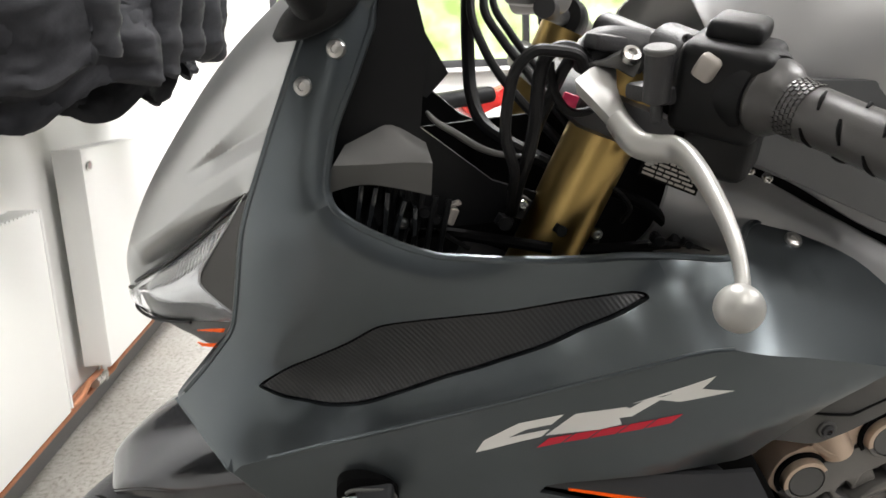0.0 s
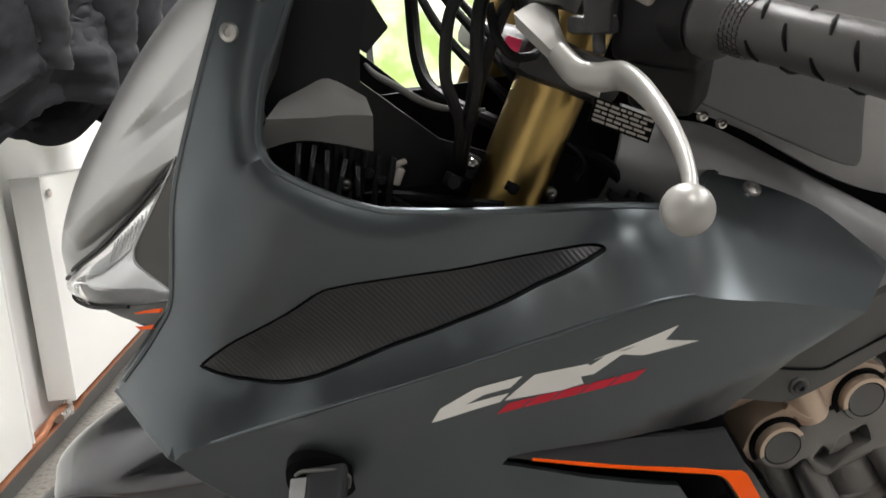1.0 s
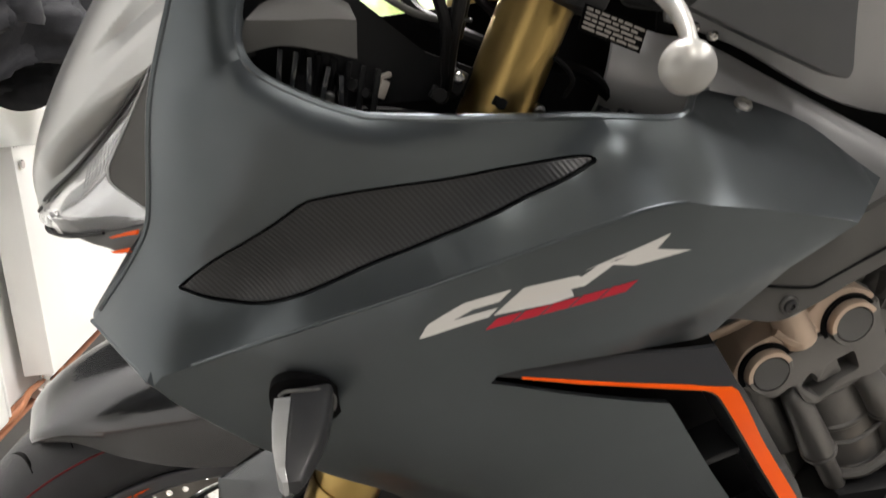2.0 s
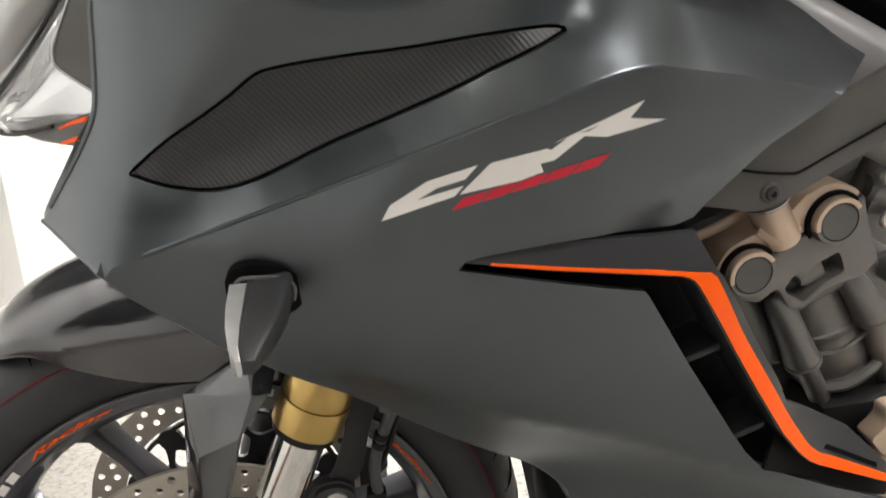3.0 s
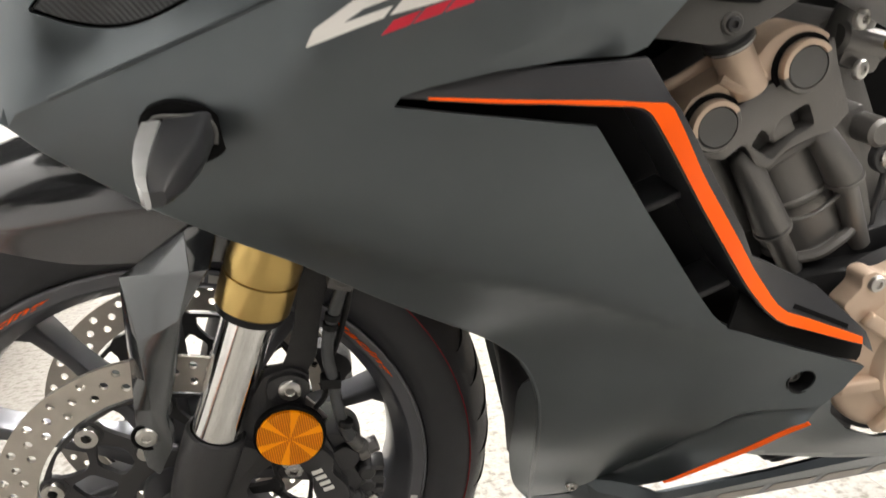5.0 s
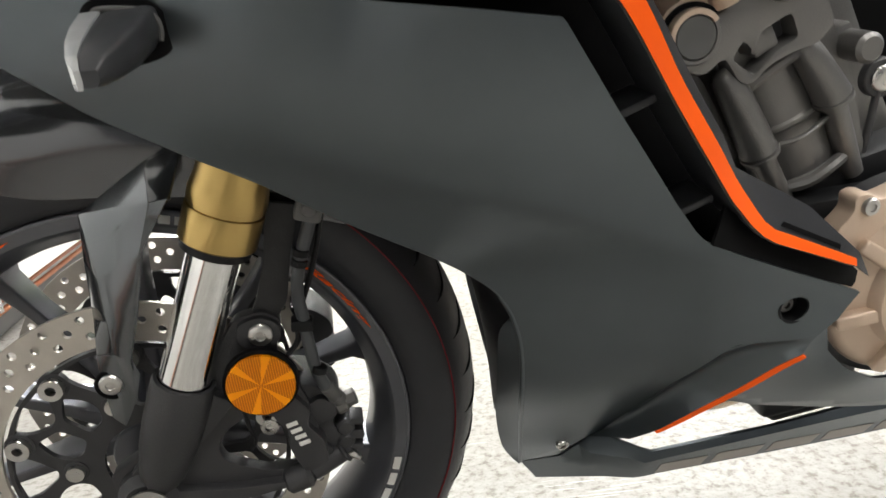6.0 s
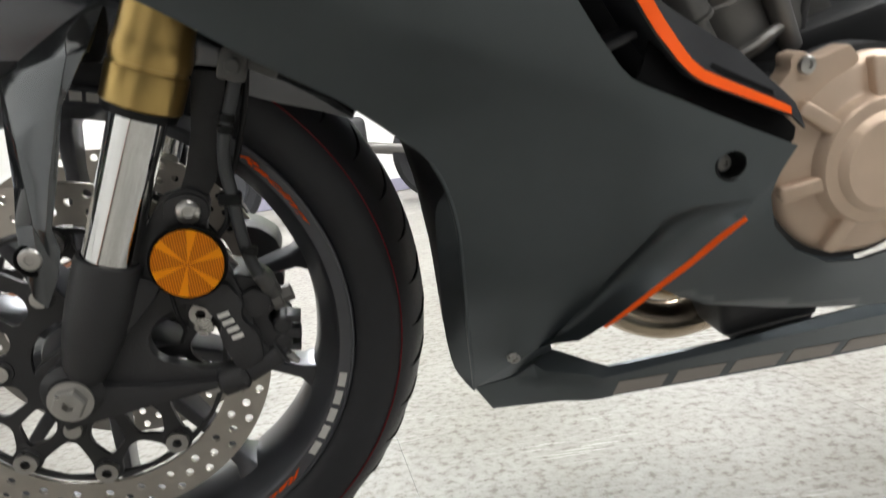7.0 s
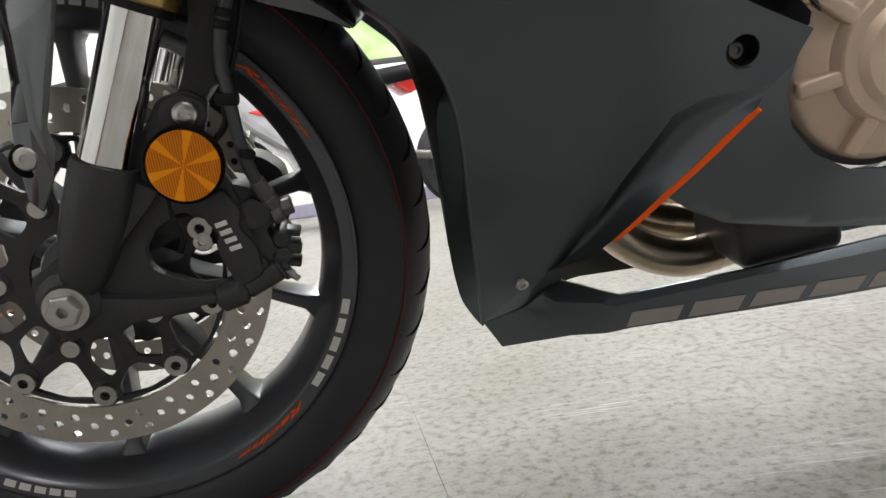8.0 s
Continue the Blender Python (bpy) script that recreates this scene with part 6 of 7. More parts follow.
HEAD = rounded([(0.4270, 0.6060), (0.4400, 0.6220), (0.4560, 0.6290), (0.4690, 0.6325), (0.4830, 0.6420), (0.4990, 0.6470), (0.5100, 0.6560), (0.5260, 0.6660), (0.5350, 0.6730), (0.5400, 0.6560), (0.5480, 0.6370), (0.5570, 0.6170), (0.5450, 0.6030), (0.5280, 0.6000), (0.5100, 0.5930), (0.4960, 0.5800), (0.4860, 0.5830), (0.4740, 0.6020), (0.4600, 0.5910), (0.4430, 0.5960)], 0.005, 3)
part("head_side", slab(HEAD, YE, -0.06, 0.0035, holes=[rounded([(0.4805, 0.6000), (0.4875, 0.6115), (0.4930, 0.6060), (0.4955, 0.5990), (0.5010, 0.6170), (0.5080, 0.6200), (0.5215, 0.6265), (0.5285, 0.6105), (0.5130, 0.6030), (0.4975, 0.5880)], 0.003, 2)]), M_ENGINE, bike, "dark grey cylinder head")
part("head_pocket", joined(slab(rounded([(0.476, 0.590), (0.490, 0.625), (0.530, 0.635), (0.535, 0.600), (0.500, 0.580)], 0.004, 2), -0.132, -0.06, 0.002), block((0.020, 0.02, 0.022), pose(0.505, -0.135, 0.611, 0, -27, 0), 0.003)), M_ENGINE, eng)
part("pocket_shade", slab(rounded([(0.5115, 0.6185), (0.5215, 0.6240), (0.5265, 0.6105), (0.5150, 0.6060)], 0.002, 2), -0.136, -0.130, 0.001), M_ENGBLK, eng)
for c in CAPS:
    ring = [lathe([(0.0155, 0), (0.0180, 0), (0.0190, 0.0015), (0.0190, 0.012), (0.0155, 0.012)], frame_to((c[0], YE - 0.006, c[1]), (c[0], 0, c[1])), 48, True)]
    part("cam_ring", ring[0], M_ENGINE, head, "dark grey plug ring")
    arc = [(c[0] + r * math.cos(a), c[1] + r * math.sin(a)) for r, k in ((0.0192, 1), (0.0154, -1)) for a in [radians(35 + 165 * i / 16) for i in range(17)][::k]]
    part("ring_arc", slab(arc, YE - 0.0075, YE + 0.004, 0.0006), M_BRONZE, head, "bronze half of the plug ring")
    arc = [(c[0] + r * math.cos(a), c[1] + r * math.sin(a)) for r, k in ((0.0228, 1), (0.0196, -1)) for a in [radians(40 + 175 * i / 16) for i in range(17)][::k]]
    part("ring_groove", slab(arc, YE - 0.0008, YE + 0.004), M_MATTE_IN, head)
    part("cam_plug", lathe([(0, 0.001), (0.0100, 0.0006), (0.0138, 0), (0.0150, 0.0012), (0.0150, 0.012), (0, 0.012)], frame_to((c[0], YE - 0.0065, c[1]), (c[0], 0, c[1])), 40), M_PANEL, head, "round dark rubber plug")
part("plug_tube", joined(rod((0.4760, YE + 0.006, 0.6400), (0.4560, YE + 0.004, 0.6760), 0.0140, 0.001, 32), tube([(0.452, YE + 0.002, 0.6520), (0.470, YE - 0.002, 0.6445), (0.4850, YE + 0.002, 0.6500)], [0.004, 0.006, 0.004], 5, 8)), M_BRONZE, head)
part("tube_cap", joined(lathe([(0.0, 0), (0.0165, 0), (0.0175, 0.002), (0.0175, 0.006), (0.016, 0.008), (0.0155, 0.020), (0, 0.020)], frame_to((0.4570, YE + 0.003, 0.6745), (0.4480, YE + 0.001, 0.6920)), 32)), M_ENGBLK, head, "black coil cap with a bright seal")
part("cap_seal", lathe([(0.0165, 0), (0.0178, 0.0008), (0.0178, 0.0020), (0.0165, 0.0028)], frame_to((0.4567, YE + 0.003, 0.6752), (0.4480, YE + 0.001, 0.6920)), 32, True), M_STEEL, head)
part("coolant_strap", tube([(0.405, -0.125, 0.638), (0.430, -0.128, 0.6485), (0.450, -0.128, 0.6580), (0.462, -0.125, 0.6620)], 0.0045, 6, 10, wide=(0.5, (0, 0, 1))), M_BRONZE, eng)
cl = part("clutch_cover", joined(lathe([(0, 0.001), (0.0335, 0.0), (0.0365, 0.002), (0.0390, 0.0052), (0.0475, 0.0070), (0.0492, 0.0090), (0.0520, 0.0175), (0.0545, 0.0195), (0.0700, 0.0225), (0.0770, 0.0270), (0.0800, 0.0330), (0.0805, 0.0480), (0, 0.0480)], frame_to((0.6365, -0.2035, 0.4105), (0.6365, 0, 0.4105)), 64)), M_BRONZE, bike, "bronze clutch cover")
for k in range(7):
    a = radians(40 + 360 / 7 * k)
    m = pose(0.6365, -0.1845, 0.4105, 0, -math.degrees(a), 0) @ pose(0.0600, 0, 0, 0, 0, 15)
    part("cover_rib", block((0.034, 0.014, 0.0125), m, 0.003, 3), M_BRONZE, cl)
part("cover_gasket", lathe([(0.0800, 0), (0.0850, 0.001), (0.0850, 0.03), (0.0800, 0.03)], frame_to((0.6365, -0.1700, 0.4105), (0.6365, 0, 0.4105)), 64, True), M_ENGBLK, cl)
part("cover_lug", slab(rounded([(0.5540, 0.4690), (0.5685, 0.4840), (0.5660, 0.4940), (0.5766, 0.4975), (0.5886, 0.4900), (0.6150, 0.4980), (0.6250, 0.4850), (0.600, 0.465), (0.570, 0.450)], 0.005, 3), -0.1800, -0.160, 0.003), M_BRONZE, cl)
screw((0.5790, -0.1815, 0.4865), LEFT, 0.0070, cl, "cover_bolt")
part("crankcase", joined(block((0.30, 0.26, 0.15), pose(0.68, -0.02, 0.41, 0, 0, 0), 0.02), block((0.16, 0.22, 0.06), pose(0.62, -0.02, 0.478, 0, -12, 0), 0.012)), M_BLACK, bike, "black crankcase")
for p in ((0.5690, -0.130, 0.6780), (0.5765, -0.128, 0.6405)):
    screw(p, (0.3, -1, 0), 0.0078, eng, "bracket_bolt")
screw((0.5975, -0.128, 0.6575), (0.3, -1, 0), 0.0045, eng, "brass_screw", M_GOLD)
part("throttle_body", joined(rod((0.572, -0.10, 0.645), (0.600, -0.10, 0.700), 0.016), rod((0.566, -0.108, 0.662), (0.606, -0.108, 0.650), 0.0135, 0.003), block((0.036, 0.03, 0.030), pose(0.585, -0.105, 0.652, 0, 18, 0), 0.005)), M_ENGINE, bike, "dark throttle body with clips")
part("link_rod", joined(rod((0.623, -0.120, 0.560), (0.617, -0.120, 0.505), 0.0030), lathe([(0.004, 0), (0.0145, 0), (0.0155, 0.001), (0.0155, 0.008), (0.004, 0.008)], frame_to((0.624, -0.122, 0.565), (0.624, 0, 0.565)), 28, True)), M_ENGBLK, bike)
screw((0.624, -0.123, 0.565), LEFT, 0.0105, eng, "pivot_bolt")
# Added near-black sheet for the dark space behind the engine.
part("engine_bay_shade_sheet", panel([(0.36, 0.66), (0.37, 0.76), (0.64, 0.80), (0.80, 0.76), (0.80, 0.40), (0.60, 0.42), (0.46, 0.50)], flat(0.02), 0.004, step=0.05), M_MATTE_IN, bike)
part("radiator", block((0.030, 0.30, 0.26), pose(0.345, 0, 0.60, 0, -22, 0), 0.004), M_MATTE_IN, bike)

# lower cowl under the engine, belly pan and exhaust
f_lc = plate_field([(0.430, 0.275, -0.112), (0.470, 0.312, -0.140), (0.505, 0.352, -0.168), (0.530, 0.390, -0.190), (0.545, 0.415, -0.200), (0.5436, 0.399, -0.1913), (0.536, 0.283, -0.1295), (0.602, 0.339, -0.183), (0.662, 0.265, -0.144), (0.60, 0.272, -0.137), (0.66, 0.335, -0.182), (0.80, 0.345, -0.175), (0.80, 0.25, -0.145), (0.56, 0.32, -0.158), (0.57, 0.36, -0.181)])
part("lower_cowl", panel([(0.432, 0.276), (0.453, 0.3000), (0.474, 0.3235), (0.500, 0.3550), (0.5200, 0.3880), (0.545, 0.420), (0.5495, 0.418), (0.5500, 0.3950), (0.5600, 0.3670), (0.5815, 0.3430), (0.6120, 0.3265), (0.6420, 0.3235), (0.70, 0.336), (0.80, 0.35), (0.80, 0.250), (0.664, 0.2645), (0.60, 0.2715), (0.536, 0.2830), (0.505, 0.2990), (0.480, 0.3170), (0.455, 0.2940)], f_lc, 0.004, step=0.012), M_MATTE, bike, "matt grey lower engine cowl", 60)


def belly_y(x, z):
    zc = 0.2105 + 0.065 * (x - 0.45)
    return -0.094 - 0.05 * max(0.0, x - 0.45) + (1.1 * (z - zc) if z > zc else 0.5 * (zc - z)) + 0.5 * max(0.0, 0.45 - x)


belly = part("belly_pan", panel([(0.3405, 0.1850), (0.375, 0.205), (0.4144, 0.2264), (0.432, 0.2225), (0.4586, 0.2158), (0.5228, 0.2198), (0.5793, 0.2232), (0.7124, 0.2351), (0.86, 0.248), (0.86, 0.178), (0.7495, 0.1753), (0.6786, 0.1735), (0.5884, 0.1742), (0.4716, 0.1764), (0.4198, 0.1704), (0.3581, 0.1525)], belly_y, 0.004, creases=[[(0.386, 0.1815), (0.45, 0.2070), (0.5758, 0.2173), (0.845, 0.2345)]], step=0.012), M_MATTE, bike, "matt grey belly pan")
alike("belly_pan", belly, bike, Matrix.Diagonal((1, -1, 1, 1)))
for k in range(5):
    x0 = 0.4665 + 0.0605 * k
    part("lettering_bar", panel([(x0, 0.1788), (x0 + 0.050, 0.1780), (x0 + 0.053, 0.1960), (x0 + 0.003, 0.1972)], lambda x, z: belly_y(x, z) - 0.0006, 0.0005, step=0.01), M_GREYTXT, belly, "grey bar of lettering")
part("pan_joint", skin([[(x, side_y(x, z) + 0.0008, z) for x, z in ((0.3408, 0.1880), (0.3560, 0.2120), (0.3720, 0.2330), (0.3900, 0.2460), (0.4040, 0.2545))], [(x, belly_y(x, z) + 0.0006, z) for x, z in ((0.3420, 0.1860), (0.3600, 0.1975), (0.3770, 0.2070), (0.3950, 0.2170), (0.4140, 0.2255))]], 0.003, (0, 1, 0), 4, 4), M_MATTE, belly, "", 50)
RETURN = [(0.3076, -0.1505, 0.4491), (0.3140, -0.1400, 0.4250), (0.3064, -0.125, 0.4020), (0.3078, -0.100, 0.3461), (0.3115, -0.062, 0.2768), (0.3188, -0.042, 0.2235), (0.3285, -0.034, 0.1990), (0.3390, -0.030, 0.1815)]
FACE = [(x, side_y(x, z) + 0.0015, z) for x, z in ((0.3080, 0.4470), (0.3140, 0.4280), (0.3200, 0.4040), (0.3250, 0.3480), (0.3312, 0.2780), (0.3368, 0.2230), (0.3392, 0.1990), (0.3405, 0.1850))]
part("edge_return", skin([FACE, RETURN], 0.003, (0.6, 0.8, 0), 4, 5), M_MATTE, bike, "matt grey return of the fairing edge", 60)
part("front_flange", skin([[(x, side_y(x, z) + 0.0012, z) for x, z in ((-0.0515, 0.6972), (-0.0419, 0.7078), (-0.0198, 0.7341), (-0.005, 0.7537), (0.0085, 0.7740), (0.0160, 0.799), (0.030, 0.856), (0.050, 0.906), (0.068, 0.947), (0.086, 0.988))],
                           [(-0.0530, -0.0890, 0.6965), (-0.0487, -0.092, 0.7053), (-0.0267, -0.106, 0.7334), (-0.0101, -0.116, 0.7547), (0.0065, -0.125, 0.7750), (0.0140, -0.1285, 0.799), (0.0285, -0.141, 0.856), (0.0485, -0.146, 0.906), (0.0665, -0.151, 0.947), (0.0850, -0.147, 0.988)]], 0.002, (0.6, 0.8, 0), 4, 4), M_MATTE, cowl, "light edge flange of the fairing", 60)
part("edge_bead", tube([(x - 0.0006, side_y(x, z) + 0.0022, z) for x, z in LOWER if z < 0.452], [0.0010] + [0.0024] * (len([q for q in LOWER if q[1] < 0.452]) - 1), 1, 10), M_MATTE, bike, "", 60)
part("fairing_inner_edge", skin([[(x, side_y(x, z) + 0.006, z) for x, z in ((0.2555, 0.4945), (0.281, 0.4715), (0.3010, 0.4525))] + [(x + 0.0012, y + 0.001, z) for x, y, z in RETURN[1:5]],
                                 [(0.256, -0.085, 0.4900), (0.276, -0.080, 0.4740), (0.290, -0.075, 0.4560), (0.2960, -0.070, 0.4330), (0.301, -0.066, 0.4089), (0.3074, -0.060, 0.3561), (0.3125, -0.050, 0.2740)]], 0.003, (0.6, 0.8, 0), 4, 4), M_BLACK, bike, "black inner fairing edge", 60)
M_EXH = material("exhaust_steel", (0.50, 0.41, 0.31), 0.26, 1.0, noise_scale=25, tint=0.35)
for y, dx, dz in ((0.000, 0.0, 0.0), (0.052, 0.014, 0.022), (0.100, 0.030, 0.040)):
    part("exhaust_header", tube([(0.40 + dx, y, 0.50), (0.44 + dx, y, 0.36), (0.470 + dx, y, 0.275 + dz), (0.505 + dx, y, 0.232 + dz), (0.555 + dx, y - 0.01, 0.212 + dz), (0.62, y * 0.5 - 0.01, 0.220 + dz * 0.6), (0.70, y * 0.3, 0.235)], 0.0205, 8, 20), M_EXH, bike, "heat-tinted steel exhaust header")
part("exhaust_collector", joined(block((0.105, 0.10, 0.060), pose(0.632, -0.030, 0.248, 0, -4, 0), 0.010, 3), block((0.09, 0.09, 0.03), pose(0.640, -0.028, 0.222, 0, -4, 0), 0.008, 3)), M_ENGBLK, bike, "black exhaust box")

# ---- the room ----


def setting(name, bm, mat, label, m=ROOM, smooth=False):
    ob = finish(bm, name, mat, None, "", 30, smooth)
    ob.matrix_world = m
    return tagged(ob, label, name.split("_")[0], "", "structure")


U0, U1, V0, V1 = -0.758, 4.6, -3.6, 5.0


def box(u0, u1, v0, v1, z0, z1, bevel=0.0, bm=None):
    return block((u1 - u0, v1 - v0, z1 - z0), pose((u0 + u1) / 2, (v0 + v1) / 2, (z0 + z1) / 2), bevel, bm=bm)


setting("wall_west", box(U0 - 0.15, U0, V0 - 0.15, V1 + 0.15, -0.05, CEIL), M_WALL, "white painted wall with radiators below")
# East and south walls are out of view; their grey dims the reflections.
setting("wall_east", box(U1, U1 + 0.15, V0 - 0.15, V1 + 0.15, -0.05, CEIL), M_WALLD, "unseen wall in an assumed grey that dims the fairing reflections")
setting("wall_south", box(U0, U1, V0 - 0.15, V0, -0.05, CEIL), M_WALLD, "unseen wall in an assumed grey that dims the fairing reflections")
setting("ceiling", box(U0 - 0.15, U1 + 0.15, V0 - 0.15, V1 + 0.15, CEIL, CEIL + 0.12), M_CEIL, "white painted ceiling")
WIN0, WIN1, SILL, HEADZ = -0.45, 3.4, 1.06, 2.45
nw = box(U0, U1, V1, V1 + 0.15, -0.05, SILL)
box(U0, WIN0, V1, V1 + 0.15, SILL, HEADZ, bm=nw)
box(WIN1, U1, V1, V1 + 0.15, SILL, HEADZ, bm=nw)
box(U0, U1, V1, V1 + 0.15, HEADZ, CEIL, bm=nw)
setting("wall_north", nw, M_WALL, "white wall with a wide window")
win = thing("window_1", ROOM, "wide shop window with slim dark frames", "window", "", "structure")
part("window_frame", joined(box(WIN0, WIN1, V1 + 0.03, V1 + 0.09, SILL, SILL + 0.06, 0.004), box(WIN0, WIN1, V1 + 0.03, V1 + 0.09, HEADZ - 0.06, HEADZ, 0.004), *[box(u - 0.025, u + 0.025, V1 + 0.03, V1 + 0.09, SILL + 0.06, HEADZ - 0.06, 0.004) for u in (WIN0 + 0.025, 0.52, 1.48, 2.44, WIN1 - 0.025)]), M_FRAMEW, win, "dark window frame")
part("window_sill", box(WIN0 - 0.05, WIN1 + 0.05, V1 - 0.10, V1 + 0.02, SILL - 0.035, SILL - 0.002, 0.006), M_WALL, win)
us = (WIN0 + 0.05, 0.495, 0.545, 1.455, 1.505, 2.415, 2.465, WIN1 - 0.05)
for k in range(4):
    p = part("pane", box(us[2 * k], us[2 * k + 1], V1 + 0.055, V1 + 0.061, SILL + 0.06, HEADZ - 0.06), M_LENS, win)
    p.visible_shadow = False
gb = setting("backdrop", box(WIN0 - 4, WIN1 + 4, V1 + 3.0, V1 + 3.05, -1, 5), M_GREEN, "bright green garden behind the window")
# Panels for the assumed lights, out of view except in reflections.
for u, v, su, sv in LAMPS:
    lamp = thing("ceiling_light", ROOM @ Matrix.Translation((u, v, CEIL)), "assumed flat white ceiling light panel, out of view, with a diffuser", "lamp", "ceiling lights")
    part("housing", box(-su / 2 - 0.03, su / 2 + 0.03, -sv / 2 - 0.05, sv / 2 + 0.05, -0.055, 0.0, 0.006), M_RAD, lamp)
    part("diffuser", box(-su / 2 - 0.005, su / 2 + 0.005, -sv / 2 - 0.02, sv / 2 + 0.02, -0.066, -0.056, 0.003), M_LIGHT, lamp, "glowing diffuser")

# radiators with their pipes along the west wall


def radiator(v0, v1, z0, z1, label):
    m = ROOM @ Matrix.Translation((U0, 0, 0))
    r = thing("radiator", m, label, "radiator", "radiators along the wall")
    part("panel", box(0.075, 0.100, v0, v1, z0, z1, 0.008), M_RAD, r)
    part("back_panel", box(0.030, 0.050, v0 + 0.01, v1 - 0.01, z0 + 0.01, z1 - 0.01, 0.006), M_RAD, r)
    part("end_cover", box(0.025, 0.104, v0 - 0.006, v0 + 0.004, z0 + 0.01, z1 + 0.004, 0.004), M_RAD, r)
    part("end_cover", box(0.025, 0.104, v1 - 0.004, v1 + 0.006, z0 + 0.01, z1 + 0.004, 0.004), M_RAD, r)
    fins = bmesh.new()
    for i in range(int((v1 - v0) / 0.02)):
        v = v0 + 0.01 + i * 0.02
        box(0.034, 0.098, v, v + 0.012, z1 - 0.006, z1 + 0.003, bm=fins)
    part("top_grille", fins, M_RAD, r)["kind"] = "stuff"
    part("wall_bracket", box(0.0, 0.03, v0 + 0.12, v0 + 0.16, z0 + 0.1, z1 - 0.05, 0.003), M_RAD, r)
    part("wall_bracket", box(0.0, 0.03, v1 - 0.16, v1 - 0.12, z0 + 0.1, z1 - 0.05, 0.003), M_RAD, r)
    part("air_plug", rod((0.104, v0 + 0.035, z1 - 0.045), (0.112, v0 + 0.035, z1 - 0.045), 0.012), M_STEEL, r, "steel air plug")
    part("valve", joined(rod((0.06, v0 + 0.04, z0 - 0.05), (0.06, v0 + 0.04, z0 + 0.01), 0.013), rod((0.06, v0 + 0.04, z0 - 0.03), (0.06, v0 - 0.04, z0 - 0.03), 0.016)), M_STEEL, r, "chromed radiator valve")
    return r


radiator(1.47, 2.85, 0.14, 0.78, "white enamelled panel radiator on the wall")
radiator(-0.30, 1.16, 0.14, 0.66, "low white panel radiator with a slotted top")
pipes = thing("heating_pipe", ROOM @ Matrix.Translation((U0, 0, 0)), "bare copper heating pipes along the skirting", "pipe")
part("pipe", tube([(0.035, -3.5, 0.105), (0.035, 0.6, 0.105), (0.035, 2.6, 0.105), (0.035, 4.9, 0.105)], 0.009, 4, 10), M_COPPER, pipes)
part("pipe", tube([(0.035, -3.5, 0.075), (0.035, 0.6, 0.075), (0.035, 2.6, 0.075), (0.035, 4.9, 0.075)], 0.009, 4, 10), M_COPPER, pipes)
part("pipe_bend", tube([(0.035, 1.20, 0.105), (0.06, 1.30, 0.11), (0.06, 1.40, 0.13), (0.06, 1.50, 0.12), (0.06, 1.51, 0.15)], 0.009, 6, 10), M_COPPER, pipes)
part("pipe_bend", tube([(0.035, 1.55, 0.075), (0.055, 1.62, 0.09), (0.06, 1.66, 0.14)], 0.009, 6, 10), M_COPPER, pipes)
setting("skirting_west", box(U0, U0 + 0.018, V0, V1, 0.003, 0.062, 0.003), M_SKIRT, "dark grey vinyl skirting")
setting("skirting_north", box(U0 + 0.02, U1, V1 - 0.018, V1, 0.003, 0.10, 0.003), material("lilac_skirting", (0.32, 0.31, 0.40), 0.5), "grey lilac skirting board")

# jackets on a rail
rail = thing("coat_rail", ROOM, "steel wall rail holding jackets", "rail")
# The rail is lengthened out of view to carry the two added jackets.
part("bar", rod((U0 + 0.20, -1.30, 1.78), (U0 + 0.20, 2.95, 1.78), 0.012), M_STEEL, rail)
for v in (-1.25, 0.1, 1.5, 2.9):
    part("bracket", joined(rod((U0, v, 1.78), (U0 + 0.20, v, 1.78), 0.009), rod((U0, v, 1.78), (U0 + 0.006, v, 1.78), 0.03)), M_STEEL, rail)


def crumpled(bm, depth, seed):
    """Puffs and creases in cloth, by noise along the normals."""
    bm.normal_update()
    at = V(seed * 3.7, seed * 1.9, seed * 5.3)
    moved = []
    for v in bm.verts:
        p = Vector((v.co.x * 9, v.co.y * 9, v.co.z * 15)) + at
        moved.append(v.normal * depth * (1.2 * noise.noise(p) - 0.9 * abs(noise.noise(p * 2.3)) + 0.3 * noise.noise(p * 5.1)))
    for v, d in zip(bm.verts, moved):
        v.co += d
    return bm


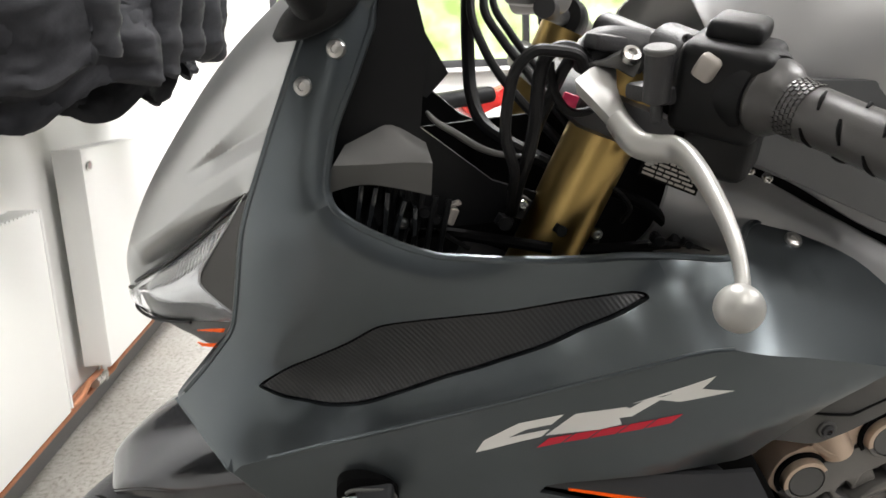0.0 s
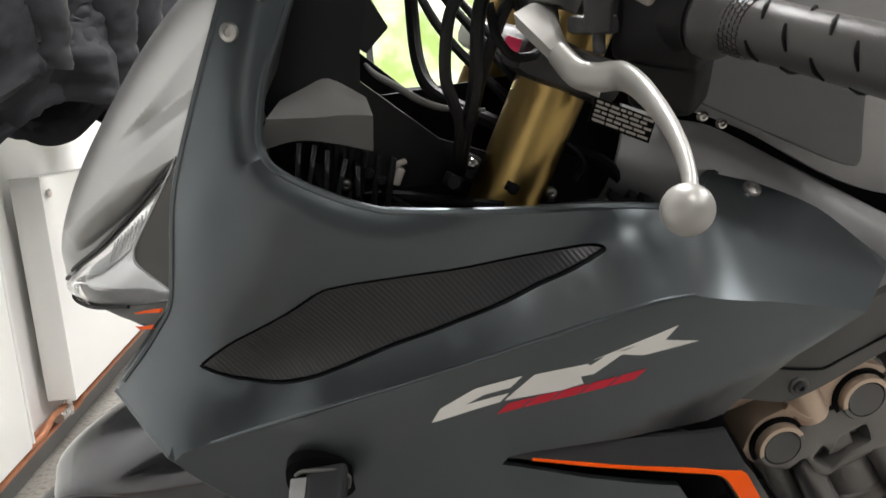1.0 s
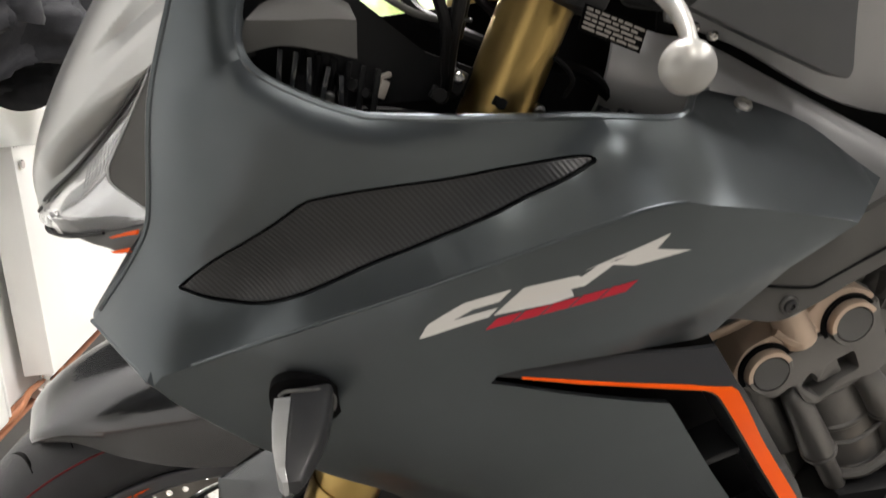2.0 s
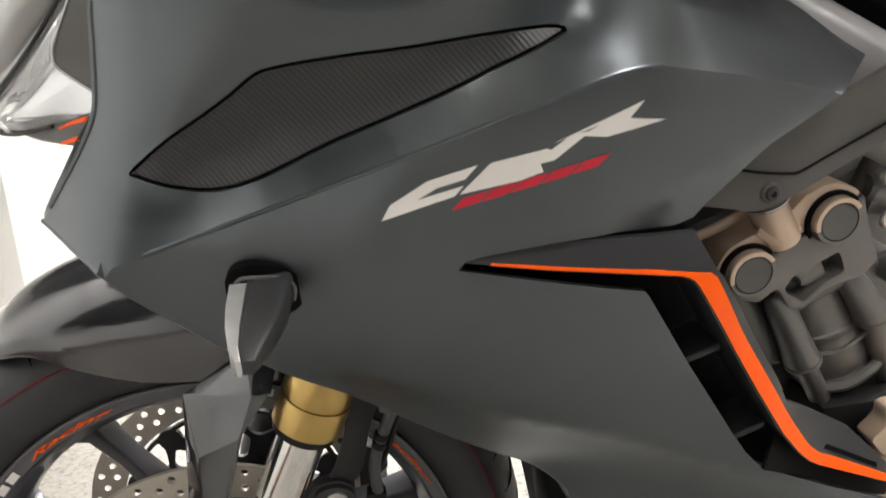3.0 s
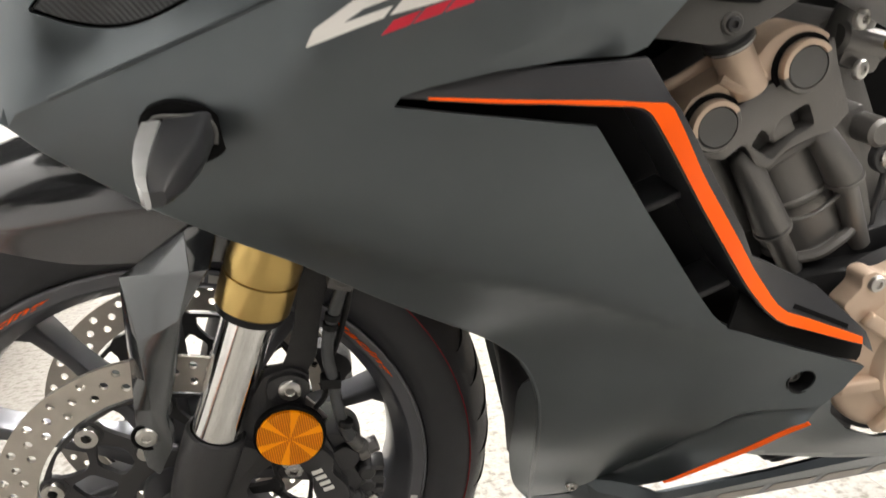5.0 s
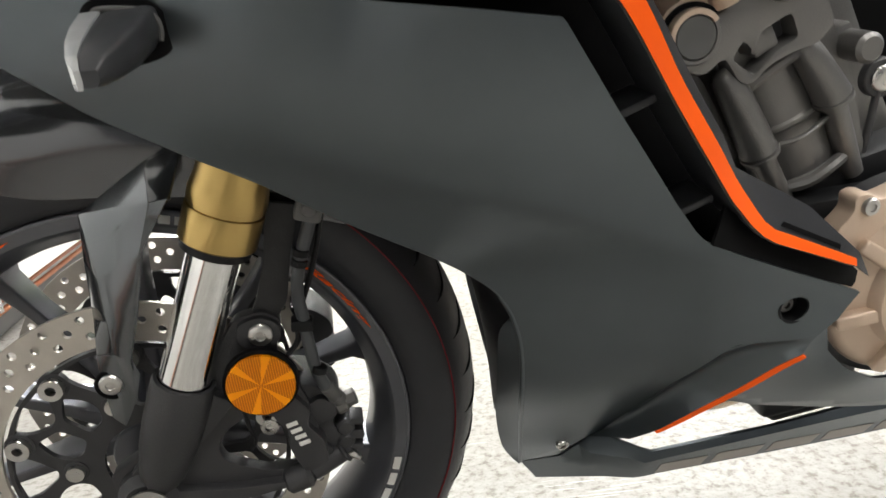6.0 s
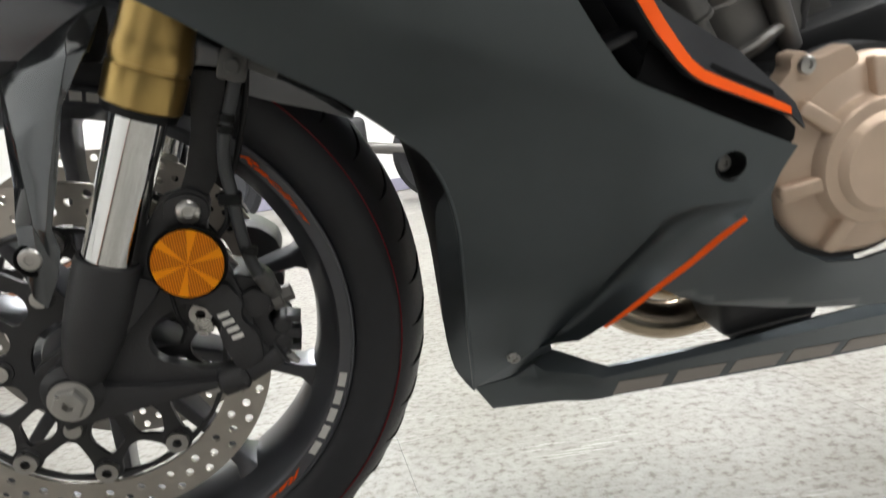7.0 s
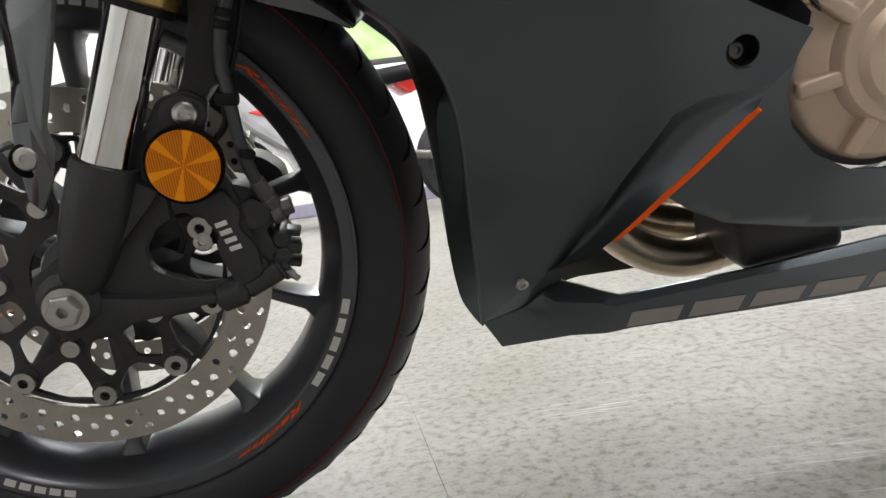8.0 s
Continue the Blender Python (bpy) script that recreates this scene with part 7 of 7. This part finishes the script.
def jacket(v, zb, w, seed, label):
    rnd = random.Random(seed)
    j = thing("jacket", ROOM @ pose(U0 + 0.20, v, 0, 0, 0, rnd.uniform(-8, 8)), label, "jacket", "jackets on the rail")
    rows = []
    for t in [i / 17 for i in range(18)]:
        z = zb + (1.70 - zb) * t
        hw = w * (1.0 - 0.10 * t + 0.03 * math.sin(9 * t + seed)) * (1.0 if t < 0.82 else 1.0 - 2.6 * (t - 0.82))
        d = 0.13 * (1.0 - 0.35 * t) * (1 + 0.16 * math.cos(t * 34 + seed))
        ring = []
        for i in range(17):
            a = 2 * math.pi * i / 16
            wob = 1 + 0.09 * math.sin(3 * a + seed + 4 * t) + 0.05 * math.sin(7 * a - 9 * t + 2 * seed)
            ring.append((hw * math.cos(a) * wob, d * math.sin(a) * wob, z + (0.045 * math.sin(2 * a + seed) + 0.02 * math.sin(5 * a)) * (1 - t)))
        rows.append(ring)
    part("body", crumpled(skin(rows, 0.004, (0, 0, 0.2), 5, 6), 0.016, seed), M_CLOTH, j, angle=60)
    for s in (-1, 1):
        x = s * w * 0.98
        part("sleeve", crumpled(tube([(x * 0.75, 0, 1.60), (x * 1.0, 0.02, 1.45), (x * 1.08, 0.03, 1.25), (x * 1.05, 0.05, 1.08), (x * 1.0, 0.06, zb + 0.06)], [0.07, 0.075, 0.07, 0.062, 0.052], 14, 28), 0.011, seed + s), M_CLOTH, j, angle=60)
    part("hook", tube([(0, 0, 1.68), (0, 0, 1.765), (0.010, 0, 1.795), (0, 0, 1.80)], 0.003, 5, 6), M_STEEL, j)
    return j


# The first two are unseen, added as something dark for the fairing to reflect.
JACKETS = [(-1.00, 0.94, 0.20, 7), (-0.60, 0.96, 0.20, 6), (0.62, 0.93, 0.22, 1), (0.98, 0.91, 0.24, 2), (1.34, 0.95, 0.22, 3), (1.72, 1.02, 0.20, 4), (2.06, 1.10, 0.16, 5)]
for v, zb, w, sd in JACKETS:
    jk = jacket(v, zb, w, sd, "black quilted jacket hanging on the wall rail")
    if sd == 4:
        ln = part("lining", tube([(0, 0, -0.05), (0.004, 0.004, 0.0), (0, -0.004, 0.05), (0.004, 0.0, 0.10)], [0.008, 0.014, 0.014, 0.008], 5, 10, wide=(0.5, (1, 0, 0))), M_YELLOW, jk, "yellow lining strip")
        ln.matrix_local = jk.matrix_world.inverted() @ ROOM @ Matrix.Translation((-0.415, 1.75, 1.18)) @ pose(0, 0, 0, -18, 0, 0)

# a second motorcycle parked by the window
M_WFAIR = material("white_fairing_paint", (0.46, 0.46, 0.48), 0.25, coat=0.5, tint=0.03)
M_RFAIR = material("red_fairing_paint", (0.60, 0.03, 0.025), 0.25, coat=0.5, tint=0.03)


def far_bike(m, label):
    b = thing("parked_motorcycle", m, label, "motorcycle", "motorcycles by the window")
    for x in (0.0, 1.42):
        w = part("wheel", lathe([(0.205, -0.05), (0.25, -0.06), (0.285, -0.045), (0.30, 0), (0.285, 0.045), (0.25, 0.06), (0.205, 0.05)], pose(x, 0, 0.30, 90, 0, 0), 40, True), M_RUBBER, b)
        part("rim", lathe([(0, -0.03), (0.04, -0.03), (0.06, -0.012), (0.195, -0.014), (0.207, -0.03), (0.207, 0.03), (0.195, 0.014), (0.06, 0.012), (0.04, 0.03), (0, 0.03)], pose(x, 0, 0.30, 90, 0, 0), 32), M_RIM, w)
    part("fairing", slab(rounded([(0.0, 0.75), (0.12, 0.98), (0.30, 0.92), (0.45, 0.80), (0.62, 0.72), (0.70, 0.45), (0.75, 0.22), (0.45, 0.20), (0.36, 0.42), (0.10, 0.62)], 0.04, 4), -0.20, 0.20, 0.04), M_WFAIR, b, "white side fairing")
    part("stripe", slab(rounded([(0.10, 0.70), (0.40, 0.74), (0.62, 0.52), (0.55, 0.46), (0.36, 0.60)], 0.02, 3), -0.206, 0.206, 0.004), M_RFAIR, b, "red stripe")
    part("tank", block((0.40, 0.28, 0.22), pose(0.62, 0, 0.92, 0, 6, 0), 0.07, 4), M_WFAIR, b)
    part("seat", block((0.50, 0.24, 0.10), pose(1.0, 0, 0.84, 0, -6, 0), 0.04, 3), M_BLACK, b)
    part("tail", slab(rounded([(1.0, 0.80), (1.55, 0.98), (1.55, 0.90), (1.1, 0.72)], 0.02, 3), -0.09, 0.09, 0.02), M_RFAIR, b)
    part("engine", block((0.42, 0.36, 0.30), pose(0.70, 0, 0.42), 0.04, 3), M_ENGBLK, b)
    part("swingarm", joined(rod((0.85, -0.11, 0.40), (1.42, -0.12, 0.30), 0.028), rod((0.85, 0.11, 0.40), (1.42, 0.12, 0.30), 0.028)), M_ENGINE, b)
    part("fork", joined(rod((0.0, -0.10, 0.30), (0.27, -0.10, 0.92), 0.024), rod((0.0, 0.10, 0.30), (0.27, 0.10, 0.92), 0.024)), M_STEEL, b)
    part("handlebar", tube([(0.36, -0.34, 0.98), (0.28, -0.1, 0.95), (0.28, 0.1, 0.95), (0.36, 0.34, 0.98)], 0.013, 5, 10), M_ENGBLK, b)
    part("screen", skin([[(0.10, -0.12, 0.98), (0.07, 0, 1.0), (0.10, 0.12, 0.98)], [(0.26, -0.08, 1.12), (0.24, 0, 1.14), (0.26, 0.08, 1.12)]], 0.004, (0.7, 0, -0.7), 5, 5), M_GLOSS, b)
    return b


far_bike(ROOM @ pose(-0.25, 3.55, 0, 0, 0, 15), "white and red sport motorcycle standing by the window")
far_bike(ROOM @ pose(1.60, 3.40, 0, 0, 0, 20), "white and red sport motorcycle parked further along")

# floor: a slab with vinyl tiles
fl = setting("floor", box(U0 - 0.1, U1 + 0.1, V0 - 0.1, V1 + 0.1, -0.05, -0.0025), M_SKIRT, "speckled cream vinyl tile floor, scuffed")
TS = 0.60
tb = bmesh.new()
block((TS - 0.0004, TS - 0.0004, 0.004), pose(0, 0, -0.002), 0.0002, 1, bm=tb)
tm = bpy.data.meshes.new("floor_tile")
tb.to_mesh(tm)
tb.free()
tm.materials.append(M_FLOOR)
for i in range(-2, 8):
    for j in range(-8, 9):
        u, v = 0.286 + TS * (i + 0.5), 0.35 + TS * (j + 0.5)
        if U0 - TS / 2 < u < U1 + TS / 2 and V0 - TS / 2 < v < V1 + TS / 2:
            o = new("floor_tile", tm)
            o.parent = fl
            o.matrix_local = Matrix.Translation((u, v, 0))
